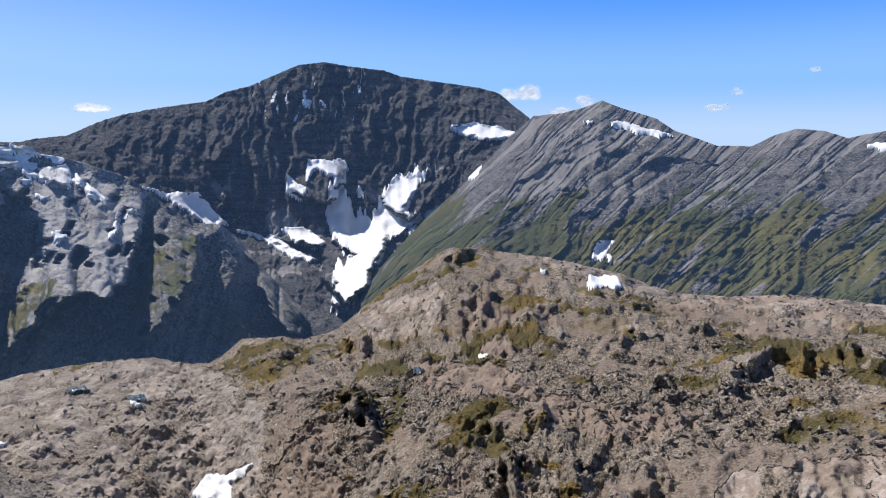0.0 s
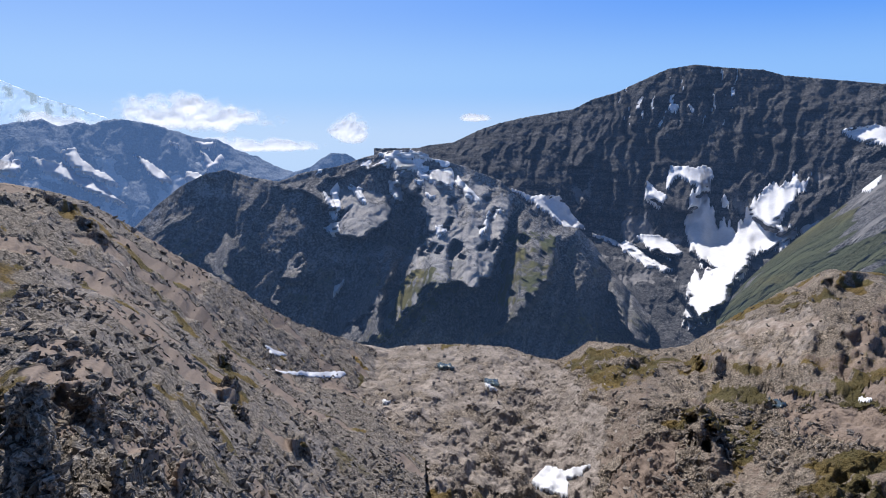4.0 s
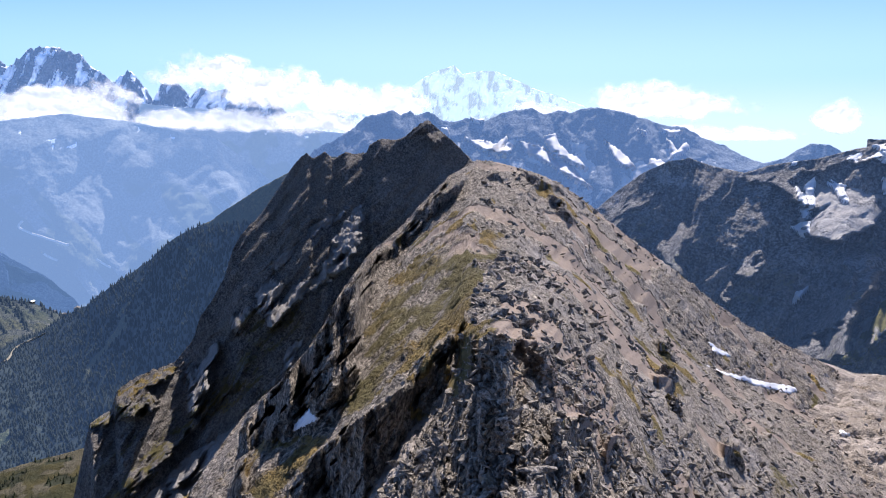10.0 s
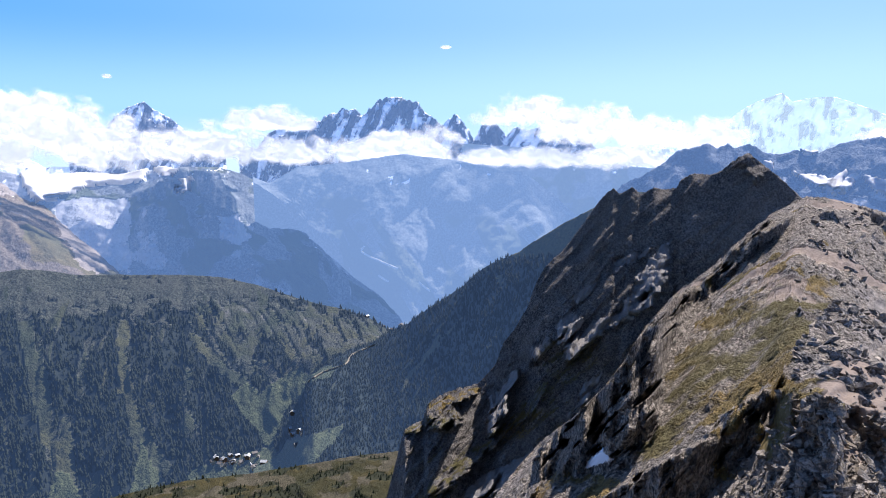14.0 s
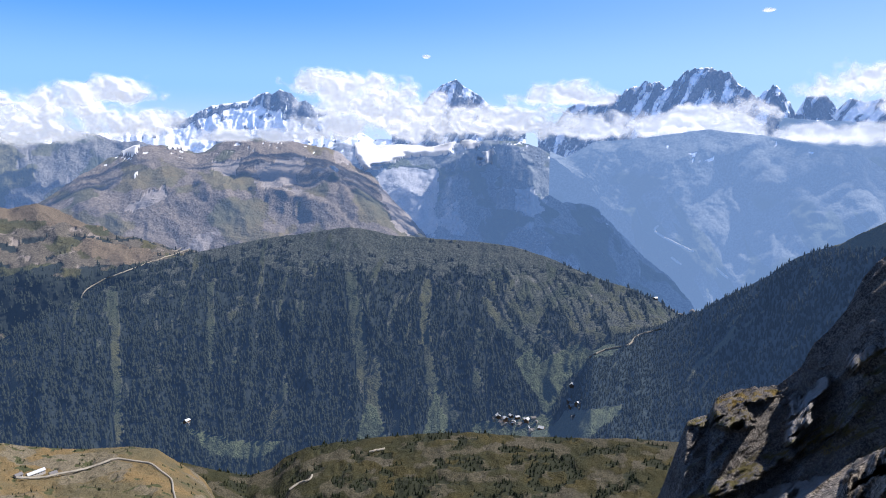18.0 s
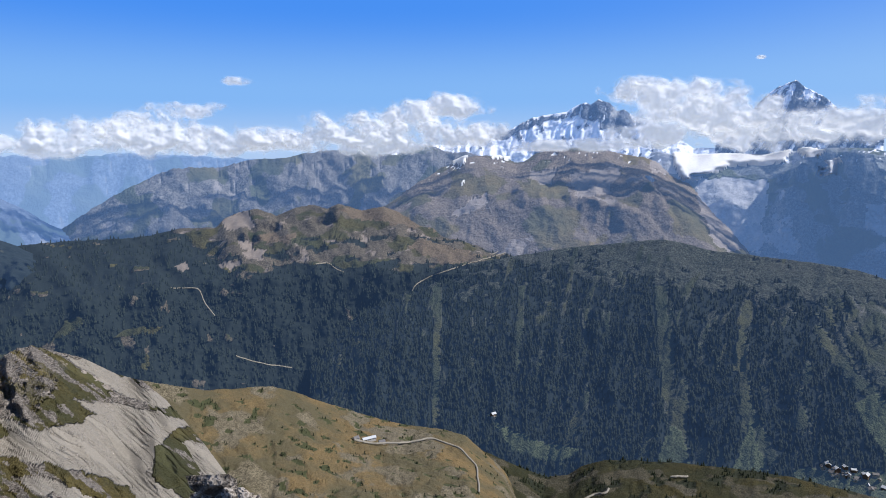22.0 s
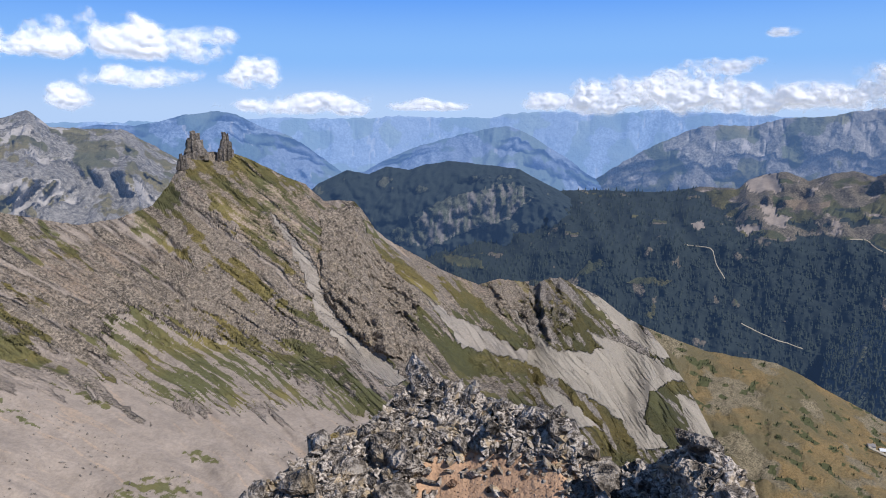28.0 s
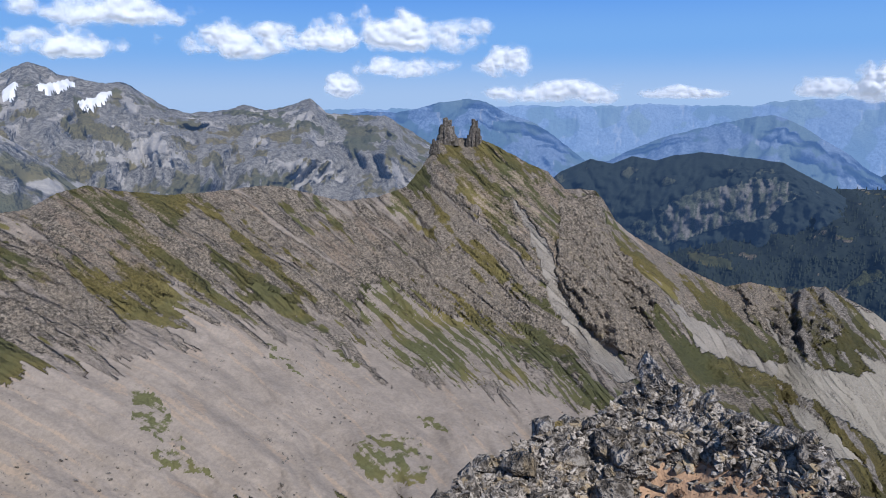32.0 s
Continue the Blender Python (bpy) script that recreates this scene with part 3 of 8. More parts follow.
SHOULDER_CREST = [(7.0, -18.75), (9.4, -16.36), (11.2, -14.90), (13.9, -12.01), (15.6, -10.10), (16.9, -8.23), (18.1, -7.19), (20.2, -6.97), (22.6, -5.12), (24.5, -3.34), (27.1, -2.32), (28.9, -1.72), (30.3, -1.46), (31.9, -0.79), (33.4, -0.82), (35.7, -1.34), (37.9, -2.07), (40.7, -2.54), (42.8, -3.27), (44.9, -2.86), (46.8, -2.26), (48.3, -2.51), (50.3, -3.51), (52.1, -4.96), (53.5, -6.28), (54.7, -7.37)]
RIDGE_CREST = [(-44.7, 0.34), (-38.2, -0.37), (-32.5, 0.29), (-30.3, -0.23), (-28.8, 0.29), (-27.0, 0.45), (-25.5, -0.05), (-24.0, -0.89), (-21.6, -0.83), (-18.3, 0.37), (-17.0, 1.24), (-14.8, 1.91), (-13.7, 2.31), (-12.8, 2.67), (-11.5, 2.15), (-9.9, 1.71), (-7.4, 1.44), (-5.4, -0.34), (-3.6, -2.33), (-0.8, -5.01), (1.8, -7.37), (4.0, -9.62), (5.9, -11.81), (6.9, -13.19)]
RIDGE_MID = [(-45.3, -4.59), (-38.7, -5.11), (-33.0, -5.11), (-27.0, -5.03), (-21.9, -4.81), (-17.2, -4.52), (-13.0, -4.16), (-10.1, -3.75), (-7.6, -4.25), (-5.5, -4.74), (-3.6, -5.23), (-0.8, -7.60), (1.8, -9.02), (4.0, -10.52), (5.9, -12.51), (6.9, -14.13)]
FAR_TEETH_CREST = [(41.2, -2.59), (42.7, -2.18), (44.2, -1.32), (46.0, -0.67), (47.3, 0.12), (48.7, 0.21), (50.0, 0.65), (52.3, 1.32), (53.4, 1.54), (54.6, 1.68), (56.2, 1.23), (57.1, 1.41), (58.2, 1.09), (59.2, 1.63), (61.5, 1.22), (63.1, 0.53), (64.5, 0.71), (65.9, 0.38), (66.8, 0.70), (67.7, 1.28), (68.7, 0.96), (69.2, 1.36), (69.9, 0.95), (70.6, 1.26), (71.8, 1.03), (72.9, 0.80), (73.8, -0.09), (75.2, -0.99), (77.0, -1.87), (79.7, -4.72), (81.9, -6.87)]
FAR_TEETH_MID = [(41.1, -3.68), (44.6, -3.32), (49.0, -2.94), (53.5, -3.00), (58.2, -2.57), (63.3, -2.59), (68.0, -3.05), (72.6, -3.48), (77.1, -5.23), (82.0, -8.19)]
KNOLL_CREST = [(33.4, -2.61), (34.9, -2.16), (36.5, -1.52), (37.3, -1.03), (38.5, -1.04), (39.3, -1.47), (40.2, -2.13), (41.4, -2.46), (42.4, -3.05)]
SPUR_CREST = [(76.0, -2.44), (78.1, -3.13), (79.8, -4.06), (82.0, -5.23), (83.4, -6.18), (84.3, -6.66), (85.2, -7.37), (88.0, -8.58), (90.3, -10.49), (92.7, -11.91), (94.7, -13.32), (96.1, -13.87), (98.1, -14.91), (99.5, -15.20), (101.5, -16.20), (102.9, -16.83), (103.9, -19.04), (104.9, -21.20), (106.0, -22.87), (108.8, -23.69)]
BENCH_CREST = [(84.4, -23.43), (91.8, -23.29), (96.2, -23.51), (99.2, -23.66), (104.1, -24.08), (108.5, -24.22), (113.1, -24.07), (117.8, -24.21), (122.7, -24.45), (127.7, -24.80), (129.7, -25.48), (130.7, -26.15), (132.7, -26.44), (135.1, -25.74), (137.6, -24.88), (139.5, -24.10), (142.3, -23.43)]
SHELF_CREST = [(129.9, -38.17), (132.6, -31.74), (133.9, -29.44), (135.2, -27.86), (136.2, -26.23), (137.7, -25.00), (139.7, -23.52), (141.7, -22.97), (144.7, -22.65), (147.6, -21.92), (152.5, -20.28), (154.4, -19.44), (156.2, -18.86), (159.0, -18.77), (161.7, -18.64), (163.6, -18.02), (166.0, -17.37), (166.2, -17.30), (167.9, -16.79), (170.0, -16.82), (170.9, -17.30)]
HILL_CREST = [(93.1, -19.04), (94.6, -15.66), (96.0, -13.98), (97.9, -12.74), (100.2, -11.94), (102.5, -11.33), (104.9, -10.47), (107.3, -9.57), (109.7, -8.89), (110.1, -8.81), (112.5, -8.50), (116.2, -8.23), (120.1, -7.96), (122.2, -7.44), (123.7, -7.24), (126.4, -7.57), (130.9, -8.02), (133.2, -8.45), (137.9, -9.23), (142.6, -10.19), (147.5, -11.56), (149.9, -12.90), (152.3, -14.68), (154.7, -16.84), (157.2, -19.59), (158.7, -21.44), (160.2, -23.22)]
HILL_MID = [(93.0, -20.75), (94.5, -17.43), (95.9, -15.77), (97.8, -15.23), (102.4, -15.72), (107.2, -15.89), (112.0, -15.2), (115.7, -14.6), (123.3, -13.90), (130.7, -14.60), (137.8, -15.08), (147.5, -16.00), (152.4, -18.57), (157.4, -23.08), (160.3, -26.14)]
MOOR_CREST = [(122.8, -10.33), (127.6, -9.41), (129.8, -9.19), (132.4, -8.19), (133.5, -8.62), (135.5, -7.66), (137.5, -6.97), (141.7, -6.21), (143.4, -5.79), (144.8, -5.27), (146.5, -4.61), (148.3, -4.94), (150.2, -4.29), (151.1, -4.71), (152.5, -4.34), (153.8, -4.61), (155.2, -5.16), (156.7, -4.59), (158.1, -4.77), (159.3, -5.27), (160.0, -5.97), (162.8, -5.92), (164.7, -6.36), (167.6, -6.47), (171.3, -6.40), (174.0, -6.53), (175.9, -7.37), (177.7, -8.18), (180.8, -9.11), (183.4, -10.44), (185.9, -11.93)]
MOOR_MID = [(122.8, -12.67), (127.6, -11.77), (129.7, -10.82), (132.4, -10.79), (133.4, -10.72), (137.3, -10.36), (141.5, -10.14), (146.0, -9.85), (150.5, -9.96), (155.2, -10.24), (160.0, -10.22), (164.8, -10.36), (169.6, -10.90), (174.3, -11.58), (177.9, -12.69), (181.0, -12.87), (183.6, -12.84), (186.0, -13.21)]
CLIFFTOP_CREST = [(168.4, -9.98), (171.6, -7.90), (173.8, -6.45), (175.2, -5.76), (177.0, -4.79), (179.7, -4.45), (182.9, -4.14), (184.8, -4.37), (186.2, -4.82), (188.1, -4.54), (189.5, -5.18), (191.3, -4.79), (193.7, -5.87), (194.7, -6.69), (196.6, -8.04)]
CLIFFTOP_MID = [(168.3, -11.74), (171.4, -9.69), (173.7, -8.20), (176.0, -7.13), (179.6, -7.42), (184.3, -8.17), (186.6, -8.64), (190.9, -8.85), (193.8, -9.04), (196.7, -10.84)]
PALE_CREST = [(169.1, -6.49), (171.3, -5.24), (173.1, -3.94), (175.3, -2.55), (176.7, -1.75), (178.0, -1.26), (179.8, -1.52), (182.1, -2.05), (185.3, -2.86), (188.1, -3.99), (189.9, -4.99)]
BEHIND_TOWERS_CREST = [(190.6, -5.63), (192.0, -4.74), (194.3, -2.93), (196.2, -1.80), (198.0, -1.25), (199.9, -0.20), (201.3, -0.02), (203.6, -0.28), (205.4, -0.72), (207.3, -1.07), (209.6, -0.96), (211.9, -1.26), (213.7, -1.70)]
HORIZON_CREST = [(155.3, -0.66), (160.8, -0.35), (166.4, -0.04), (169.2, -0.32), (171.9, -0.10), (176.8, -0.20), (179.8, -0.63), (182.2, -0.55), (184.4, -0.56), (186.9, -0.46), (189.0, -0.57), (192.7, -0.67), (196.3, -0.50), (199.9, -0.78)]
SLATE_CREST = [(133.3, -3.34), (135.6, -1.96), (137.9, -0.80), (139.3, -0.20), (141.2, -0.19), (142.6, 0.42), (144.2, 0.15), (145.4, -0.45), (147.3, -0.16), (149.1, 0.04), (151.9, -0.04), (154.2, -0.49), (157.3, -0.69), (159.5, -1.25), (161.2, -1.19), (162.9, -1.30), (164.6, -1.93), (167.1, -3.17), (169.1, -4.38), (171.9, -6.33), (174.6, -8.39)]
BROWN_CREST = [(114.2, -10.09), (116.2, -7.73), (118.3, -5.49), (120.3, -3.62), (122.0, -2.35), (124.1, -1.14), (125.4, -0.70), (127.6, -0.25), (130.7, 0.08), (133.4, -0.22), (135.6, -0.81), (137.9, -0.48), (139.8, -0.66), (141.2, -1.35), (143.6, -2.04), (146.4, -4.03), (148.3, -4.95), (150.2, -6.33)]
BROWN_MID = [(114.0, -11.73), (116.1, -9.41), (118.1, -7.42), (120.2, -6.22), (122.3, -4.98), (125.3, -4.16), (128.8, -4.22), (133.3, -4.04), (137.9, -4.29), (142.6, -4.99), (146.4, -5.91), (150.2, -7.27)]
GLACIER_CREST = [(95.9, -11.29), (97.3, -10.23), (99.2, -9.17), (101.2, -7.22), (102.8, -5.60), (104.1, -3.94), (105.4, -2.45), (106.6, -1.39), (107.9, -0.65), (109.6, -0.17), (111.7, -0.07), (113.9, -0.20), (115.2, -0.42), (116.5, -0.74), (119.3, -0.59), (122.0, -0.72), (124.3, -0.26), (126.2, -0.48), (128.6, -1.40)]
VALLEYSIDE_CREST = [(79.4, -5.19), (81.2, -3.75), (82.6, -2.48), (84.9, -0.74), (87.1, -0.45), (90.9, 0.31), (92.7, 0.50), (95.1, 0.79), (98.8, 0.25), (101.2, -0.01), (103.5, -0.18), (105.8, -1.46), (108.0, -0.52), (108.3, -1.39), (109.5, -2.28), (110.2, -1.41), (111.6, -2.75), (113.3, -1.81)]
NEEDLES_A_CREST = [(121.6, -0.03), (123.0, 0.89), (124.4, 2.00), (125.3, 2.28), (126.2, 2.51), (126.9, 3.06), (127.5, 2.93), (128.0, 3.57), (128.4, 3.66), (128.9, 3.94), (129.5, 3.44), (129.9, 3.67), (130.6, 3.44), (131.3, 2.99), (134.1, 2.53), (136.4, 1.39), (137.8, 1.85), (139.6, 1.39), (141.4, 0.40)]
NEEDLES_B_CREST = [(111.1, 1.91), (112.5, 3.24), (113.0, 3.65), (113.6, 4.01), (114.1, 4.28), (114.7, 4.82), (115.8, 4.41), (116.3, 4.07), (116.9, 3.54), (118.4, 1.77)]
NEEDLES_C_CREST = [(86.2, 0.59), (87.8, 1.52), (89.0, 1.99), (89.5, 2.71), (89.9, 3.55), (90.6, 3.86), (91.2, 3.37), (91.7, 3.05), (92.2, 3.61), (92.9, 4.05), (93.5, 4.70), (94.3, 5.14), (95.2, 5.42), (95.8, 5.27), (96.9, 5.00), (97.5, 4.46), (98.1, 3.87), (99.0, 4.49), (99.6, 4.33), (100.6, 4.22), (101.2, 3.79), (101.8, 3.35), (102.5, 3.58), (102.9, 3.23), (103.8, 2.44), (104.5, 3.16), (104.9, 3.03), (105.4, 2.72), (106.5, 1.37)]
NEEDLES_D_CREST = [(78.7, 0.60), (79.8, 1.96), (80.5, 2.19), (81.1, 3.05), (81.9, 2.95), (82.8, 2.50), (83.7, 2.85), (84.7, 2.62), (85.6, 2.93), (86.3, 2.16), (87.1, 3.18), (88.3, 3.17), (89.2, 1.47)]
WHITE_DOME_CREST = [(52.3, 0.42), (54.1, 1.28), (56.4, 2.22), (58.3, 2.89), (59.2, 3.20), (60.6, 3.77), (61.2, 4.13), (62.4, 4.52), (63.5, 4.47), (64.9, 4.28), (65.6, 4.89), (66.7, 4.62), (67.9, 4.08), (69.7, 2.74), (71.5, 1.03)]
CIRQUE_CREST = [(174.8, -13.85), (176.6, -14.13), (178.5, -13.88), (180.3, -14.41), (183.2, -13.31), (185.7, -11.93), (188.1, -10.57), (189.1, -9.70), (190.3, -7.90), (190.8, -7.37), (191.9, -7.25), (193.3, -7.28), (194.7, -5.91), (196.1, -5.32), (198.0, -4.32), (199.2, -3.67), (200.4, -3.21), (201.7, -3.11), (202.9, -3.11), (203.7, -3.38), (204.2, -3.93), (204.7, -4.76), (205.3, -5.69), (206.5, -7.08), (207.4, -7.44), (209.3, -7.97), (211.7, -8.20), (213.1, -7.89), (214.9, -7.37), (217.5, -6.73), (219.8, -6.88), (222.4, -7.08), (225.7, -7.17), (226.9, -6.92), (228.9, -6.64), (231.1, -6.08), (233.0, -6.54), (234.9, -7.53), (236.6, -7.66), (239.9, -7.84), (244.4, -8.42)]
SPURR_CREST = [(153.3, -37.77), (156.0, -33.36), (158.3, -28.70), (160.2, -25.15), (162.1, -22.23), (164.5, -19.00), (166.1, -17.34), (167.9, -16.57), (170.2, -15.00), (172.0, -14.23), (173.4, -13.64), (174.8, -13.90), (175.6, -14.45)]
CIRQUE_MID = [(172.1, -20.54), (175.3, -20.37), (181.1, -22.01), (185.7, -20.81), (189.0, -20.21), (192.8, -20.01), (197.7, -19.29), (202.7, -18.42), (207.6, -18.35), (212.5, -18.16), (217.3, -17.39), (221.8, -17.00), (226.1, -16.09), (230.2, -16.00), (234.0, -15.44), (237.6, -15.24), (241.0, -15.77), (245.7, -16.56)]
SPURR_MID = [(153.0, -39.34), (155.8, -34.75), (158.0, -30.93), (159.8, -27.88), (161.7, -25.87), (164.0, -24.23), (165.6, -23.22), (167.4, -23.06), (169.6, -22.49), (172.0, -21.87), (175.2, -22.62)]
BACKRANGE_CREST = [(201.7, -5.71), (204.1, -3.84), (205.5, -2.91), (208.2, -1.29), (211.0, -1.18), (212.8, -1.03), (214.1, 0.09), (216.3, -0.65), (217.6, -0.77), (219.3, -0.40), (220.6, -0.74), (222.8, -0.93), (224.8, -0.70), (226.3, 0.36), (227.7, 1.26), (230.3, 1.49), (232.1, 1.86), (232.7, 2.32), (233.7, 2.80), (234.4, 2.40), (235.5, 1.82), (237.5, 1.13), (240.3, 0.39), (244.5, 0.73)]
BACKRANGE_MID = [(201.7, -7.11), (207.4, -4.74), (214.3, -4.18), (220.8, -3.58), (227.0, -2.99), (232.6, -3.22), (238.0, -3.00), (245.1, -3.38)]
MEADOW_CREST = [(230.1, -6.86), (231.8, -5.63), (233.5, -4.19), (234.7, -3.21), (236.0, -2.31), (237.8, -1.30), (240.5, -1.06), (244.7, -0.63)]
BASIN_CREST = [(-50.3, -9.69), (-40.8, -11.12), (-33.7, -11.82), (-27.6, -11.83), (-23.6, -12.35), (-19.4, -12.49), (-17.2, -11.98), (-14.9, -11.20), (-12.2, -10.64), (-8.4, -10.07), (-5.6, -9.81), (-3.2, -9.38), (-0.3, -9.49), (1.1, -10.44), (4.0, -12.31), (6.9, -14.36), (8.9, -16.01), (11.8, -16.80), (14.1, -16.34), (16.8, -16.37), (18.2, -17.23), (19.1, -17.94), (20.9, -17.97), (23.8, -17.07), (26.6, -16.96), (29.7, -16.92), (32.3, -16.98), (34.1, -17.25), (36.0, -16.84), (37.8, -16.50), (40.0, -16.38), (43.4, -16.78), (47.6, -17.08)]
BASIN_MID = [(-50.7, -12.42), (-34.0, -15.73), (-28.0, -16.73), (-19.7, -17.35), (-12.9, -17.26), (-5.7, -18.07), (-0.8, -18.86), (4.1, -20.20), (9.0, -20.93), (14.7, -20.55), (18.4, -20.64), (26.9, -20.34), (34.4, -20.49), (43.7, -21.01), (47.9, -21.16)]
HUMP_CREST = [(32.2, -19.58), (33.9, -18.20), (35.6, -17.10), (36.9, -16.59), (39.0, -15.89), (41.7, -14.83), (44.0, -13.45), (47.3, -11.14), (50.1, -9.32), (52.5, -7.62), (54.8, -5.80), (56.7, -4.52), (59.1, -3.51), (61.9, -2.82), (63.6, -2.64), (65.7, -3.85), (67.6, -5.61), (70.0, -8.24), (72.6, -10.41), (74.8, -13.09), (76.3, -15.75), (78.2, -18.30), (80.6, -20.71), (82.9, -22.35), (85.3, -24.72), (88.1, -27.90), (90.5, -30.37)]
HUMP_MID = [(31.8, -23.55), (35.2, -21.34), (41.4, -19.44), (48.4, -15.80), (55.7, -10.98), (60.5, -10.10), (64.3, -10.57), (67.7, -14.28), (70.2, -16.99), (73.2, -19.58), (76.1, -22.04), (80.0, -25.08), (83.4, -27.90), (86.6, -30.08), (90.7, -32.18)]
CRAG_LINE = [(31.3, -27.77), (34.8, -25.77), (41.0, -24.35), (48.1, -22.11), (53.0, -19.73), (57.0, -18.04), (60.4, -17.63), (62.4, -17.63), (63.9, -18.55), (66.4, -23.51), (68.5, -26.52), (72.6, -30.48), (76.8, -34.42), (80.9, -37.17), (85.8, -39.37), (91.9, -41.71)]
PEAK_CREST = [(61.9, -4.8), (64.1, -2.6), (65.7, -1.1), (66.9, -0.1), (67.7, 0.6), (68.8, 0.0), (69.5, -0.7), (70.4, -1.1), (70.9, -1.0), (71.5, -0.9), (72.5, -1.4), (72.8, -2.1), (73.9, -2.2), (74.5, -2.0), (75.0, -2.3), (75.5, -2.6), (76.2, -2.0), (76.6, -2.3), (77.2, -2.6), (77.6, -2.1), (78.2, -2.5), (78.9, -3.4), (79.6, -4.4), (80.6, -5.9), (81.0, -6.4), (81.7, -7.3), (82.4, -7.9), (83.1, -8.7), (83.7, -9.7), (84.2, -11.0), (84.5, -12.0), (85.6, -13.8), (86.5, -14.9), (87.2, -16.7), (88.6, -18.2), (90.3, -18.6), (91.6, -19.0), (93.1, -19.9), (93.5, -21.0), (95.1, -21.8), (95.6, -23.3), (96.2, -25.2), (96.7, -26.7), (97.8, -29.4)]
SUMMIT_CREST = [(148.9, -30.27), (152.0, -28.43), (154.2, -27.98), (156.4, -28.28), (157.8, -26.80), (159.1, -26.03), (161.5, -25.91), (164.8, -27.28), (166.9, -27.74), (169.3, -27.26), (170.7, -26.18), (173.2, -24.64), (176.1, -24.03), (178.1, -23.51), (181.1, -23.00), (183.1, -21.94), (185.6, -21.86), (188.1, -23.27), (190.1, -25.00), (194.2, -26.34), (198.5, -29.11), (201.6, -30.56), (203.8, -32.51), (205.9, -34.18)]
# sunlit and shaded patches traced from the camera's view; the ground is shaped to them
PEAK_LIT_LEDGES_1 = [(73.2, -6.2), (72.9, -7.7), (73.4, -9.5), (74.4, -11.4), (75.9, -12.6), (78.1, -13.6), (79.8, -15.4), (80.4, -14.8), (79.2, -12.9), (77.3, -12.2), (76.1, -10.6), (75.6, -9.0), (74.6, -7.4)]
PEAK_LIT_LEDGES_2 = [(74.4, -6.7), (75.1, -7.6), (76.5, -8.3), (77.7, -9.2), (77.5, -8.1), (76.3, -7.4)]
PEAK_LIT_LEDGES_3 = [(78.4, -9.2), (79.1, -10.6), (80.3, -11.7), (80.9, -11.2), (79.8, -10.3)]
PEAK_LIT_LEDGES_4 = [(80.9, -12.1), (79.9, -12.6), (80.1, -14.4), (80.0, -16.0), (81.0, -16.4), (82.0, -14.5), (82.2, -13.4), (81.5, -12.5)]
PEAK_LIT_LEDGES_5 = [(83.3, -14.9), (82.5, -14.3), (82.8, -15.6), (83.7, -16.5), (84.3, -15.7), (84.2, -15.1)]
PEAK_LIT_LEDGES_6 = [(85.3, -16.8), (85.1, -17.7), (86.1, -19.3), (86.2, -20.6), (87.4, -22.4), (88.0, -22.1), (87.7, -20.0), (88.3, -19.1), (86.9, -18.8)]
PEAK_LIT_LEDGES_7 = [(88.0, -18.3), (88.7, -19.0), (90.7, -20.1), (90.3, -21.4), (91.4, -22.2), (92.9, -21.8), (93.4, -20.9), (93.1, -19.9), (91.2, -18.7)]
PEAK_LIT_LEDGES_8 = [(75.3, -13.9), (76.5, -15.5), (77.3, -17.3), (78.0, -17.1), (76.7, -14.6)]
PEAK_LIT_LEDGES_9 = [(68.0, 0.8), (66.2, -0.9), (67.1, -1.6), (68.3, -0.2), (69.5, -1.1), (68.8, 0.0)]
PEAK_LIT_LEDGES = [PEAK_LIT_LEDGES_1, PEAK_LIT_LEDGES_2, PEAK_LIT_LEDGES_3, PEAK_LIT_LEDGES_4, PEAK_LIT_LEDGES_5, PEAK_LIT_LEDGES_6, PEAK_LIT_LEDGES_7, PEAK_LIT_LEDGES_8, PEAK_LIT_LEDGES_9]
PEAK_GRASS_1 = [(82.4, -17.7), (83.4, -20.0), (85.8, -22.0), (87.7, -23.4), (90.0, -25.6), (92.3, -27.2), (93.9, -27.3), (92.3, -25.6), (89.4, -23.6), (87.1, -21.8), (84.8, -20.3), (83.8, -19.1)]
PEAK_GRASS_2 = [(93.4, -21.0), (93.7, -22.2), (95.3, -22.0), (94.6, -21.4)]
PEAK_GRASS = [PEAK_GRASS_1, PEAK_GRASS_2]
PEAK_LIT_STRIPS_1 = [(80.2, -19.6), (80.8, -21.1), (82.7, -23.2), (85.1, -25.0), (86.1, -26.6), (88.4, -27.1), (91.1, -28.2), (93.3, -29.3), (92.3, -28.0), (90.1, -26.8), (87.8, -25.1), (85.0, -24.0), (83.6, -22.9), (81.6, -21.5)]
PEAK_LIT_STRIPS_2 = [(83.2, -25.7), (84.3, -27.2), (86.7, -28.9), (91.5, -28.1), (89.7, -26.8), (86.5, -25.9), (84.1, -25.1)]
PEAK_LIT_STRIPS_3 = [(78.2, -16.8), (79.2, -19.0), (80.3, -19.8), (79.8, -18.1)]
PEAK_LIT_STRIPS = [PEAK_LIT_STRIPS_1, PEAK_LIT_STRIPS_2, PEAK_LIT_STRIPS_3]
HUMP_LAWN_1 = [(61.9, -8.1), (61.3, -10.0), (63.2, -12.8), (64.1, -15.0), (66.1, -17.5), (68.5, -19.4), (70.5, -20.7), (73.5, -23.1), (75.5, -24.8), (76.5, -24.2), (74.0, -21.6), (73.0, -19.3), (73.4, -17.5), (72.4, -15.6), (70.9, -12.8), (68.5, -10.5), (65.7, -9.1)]
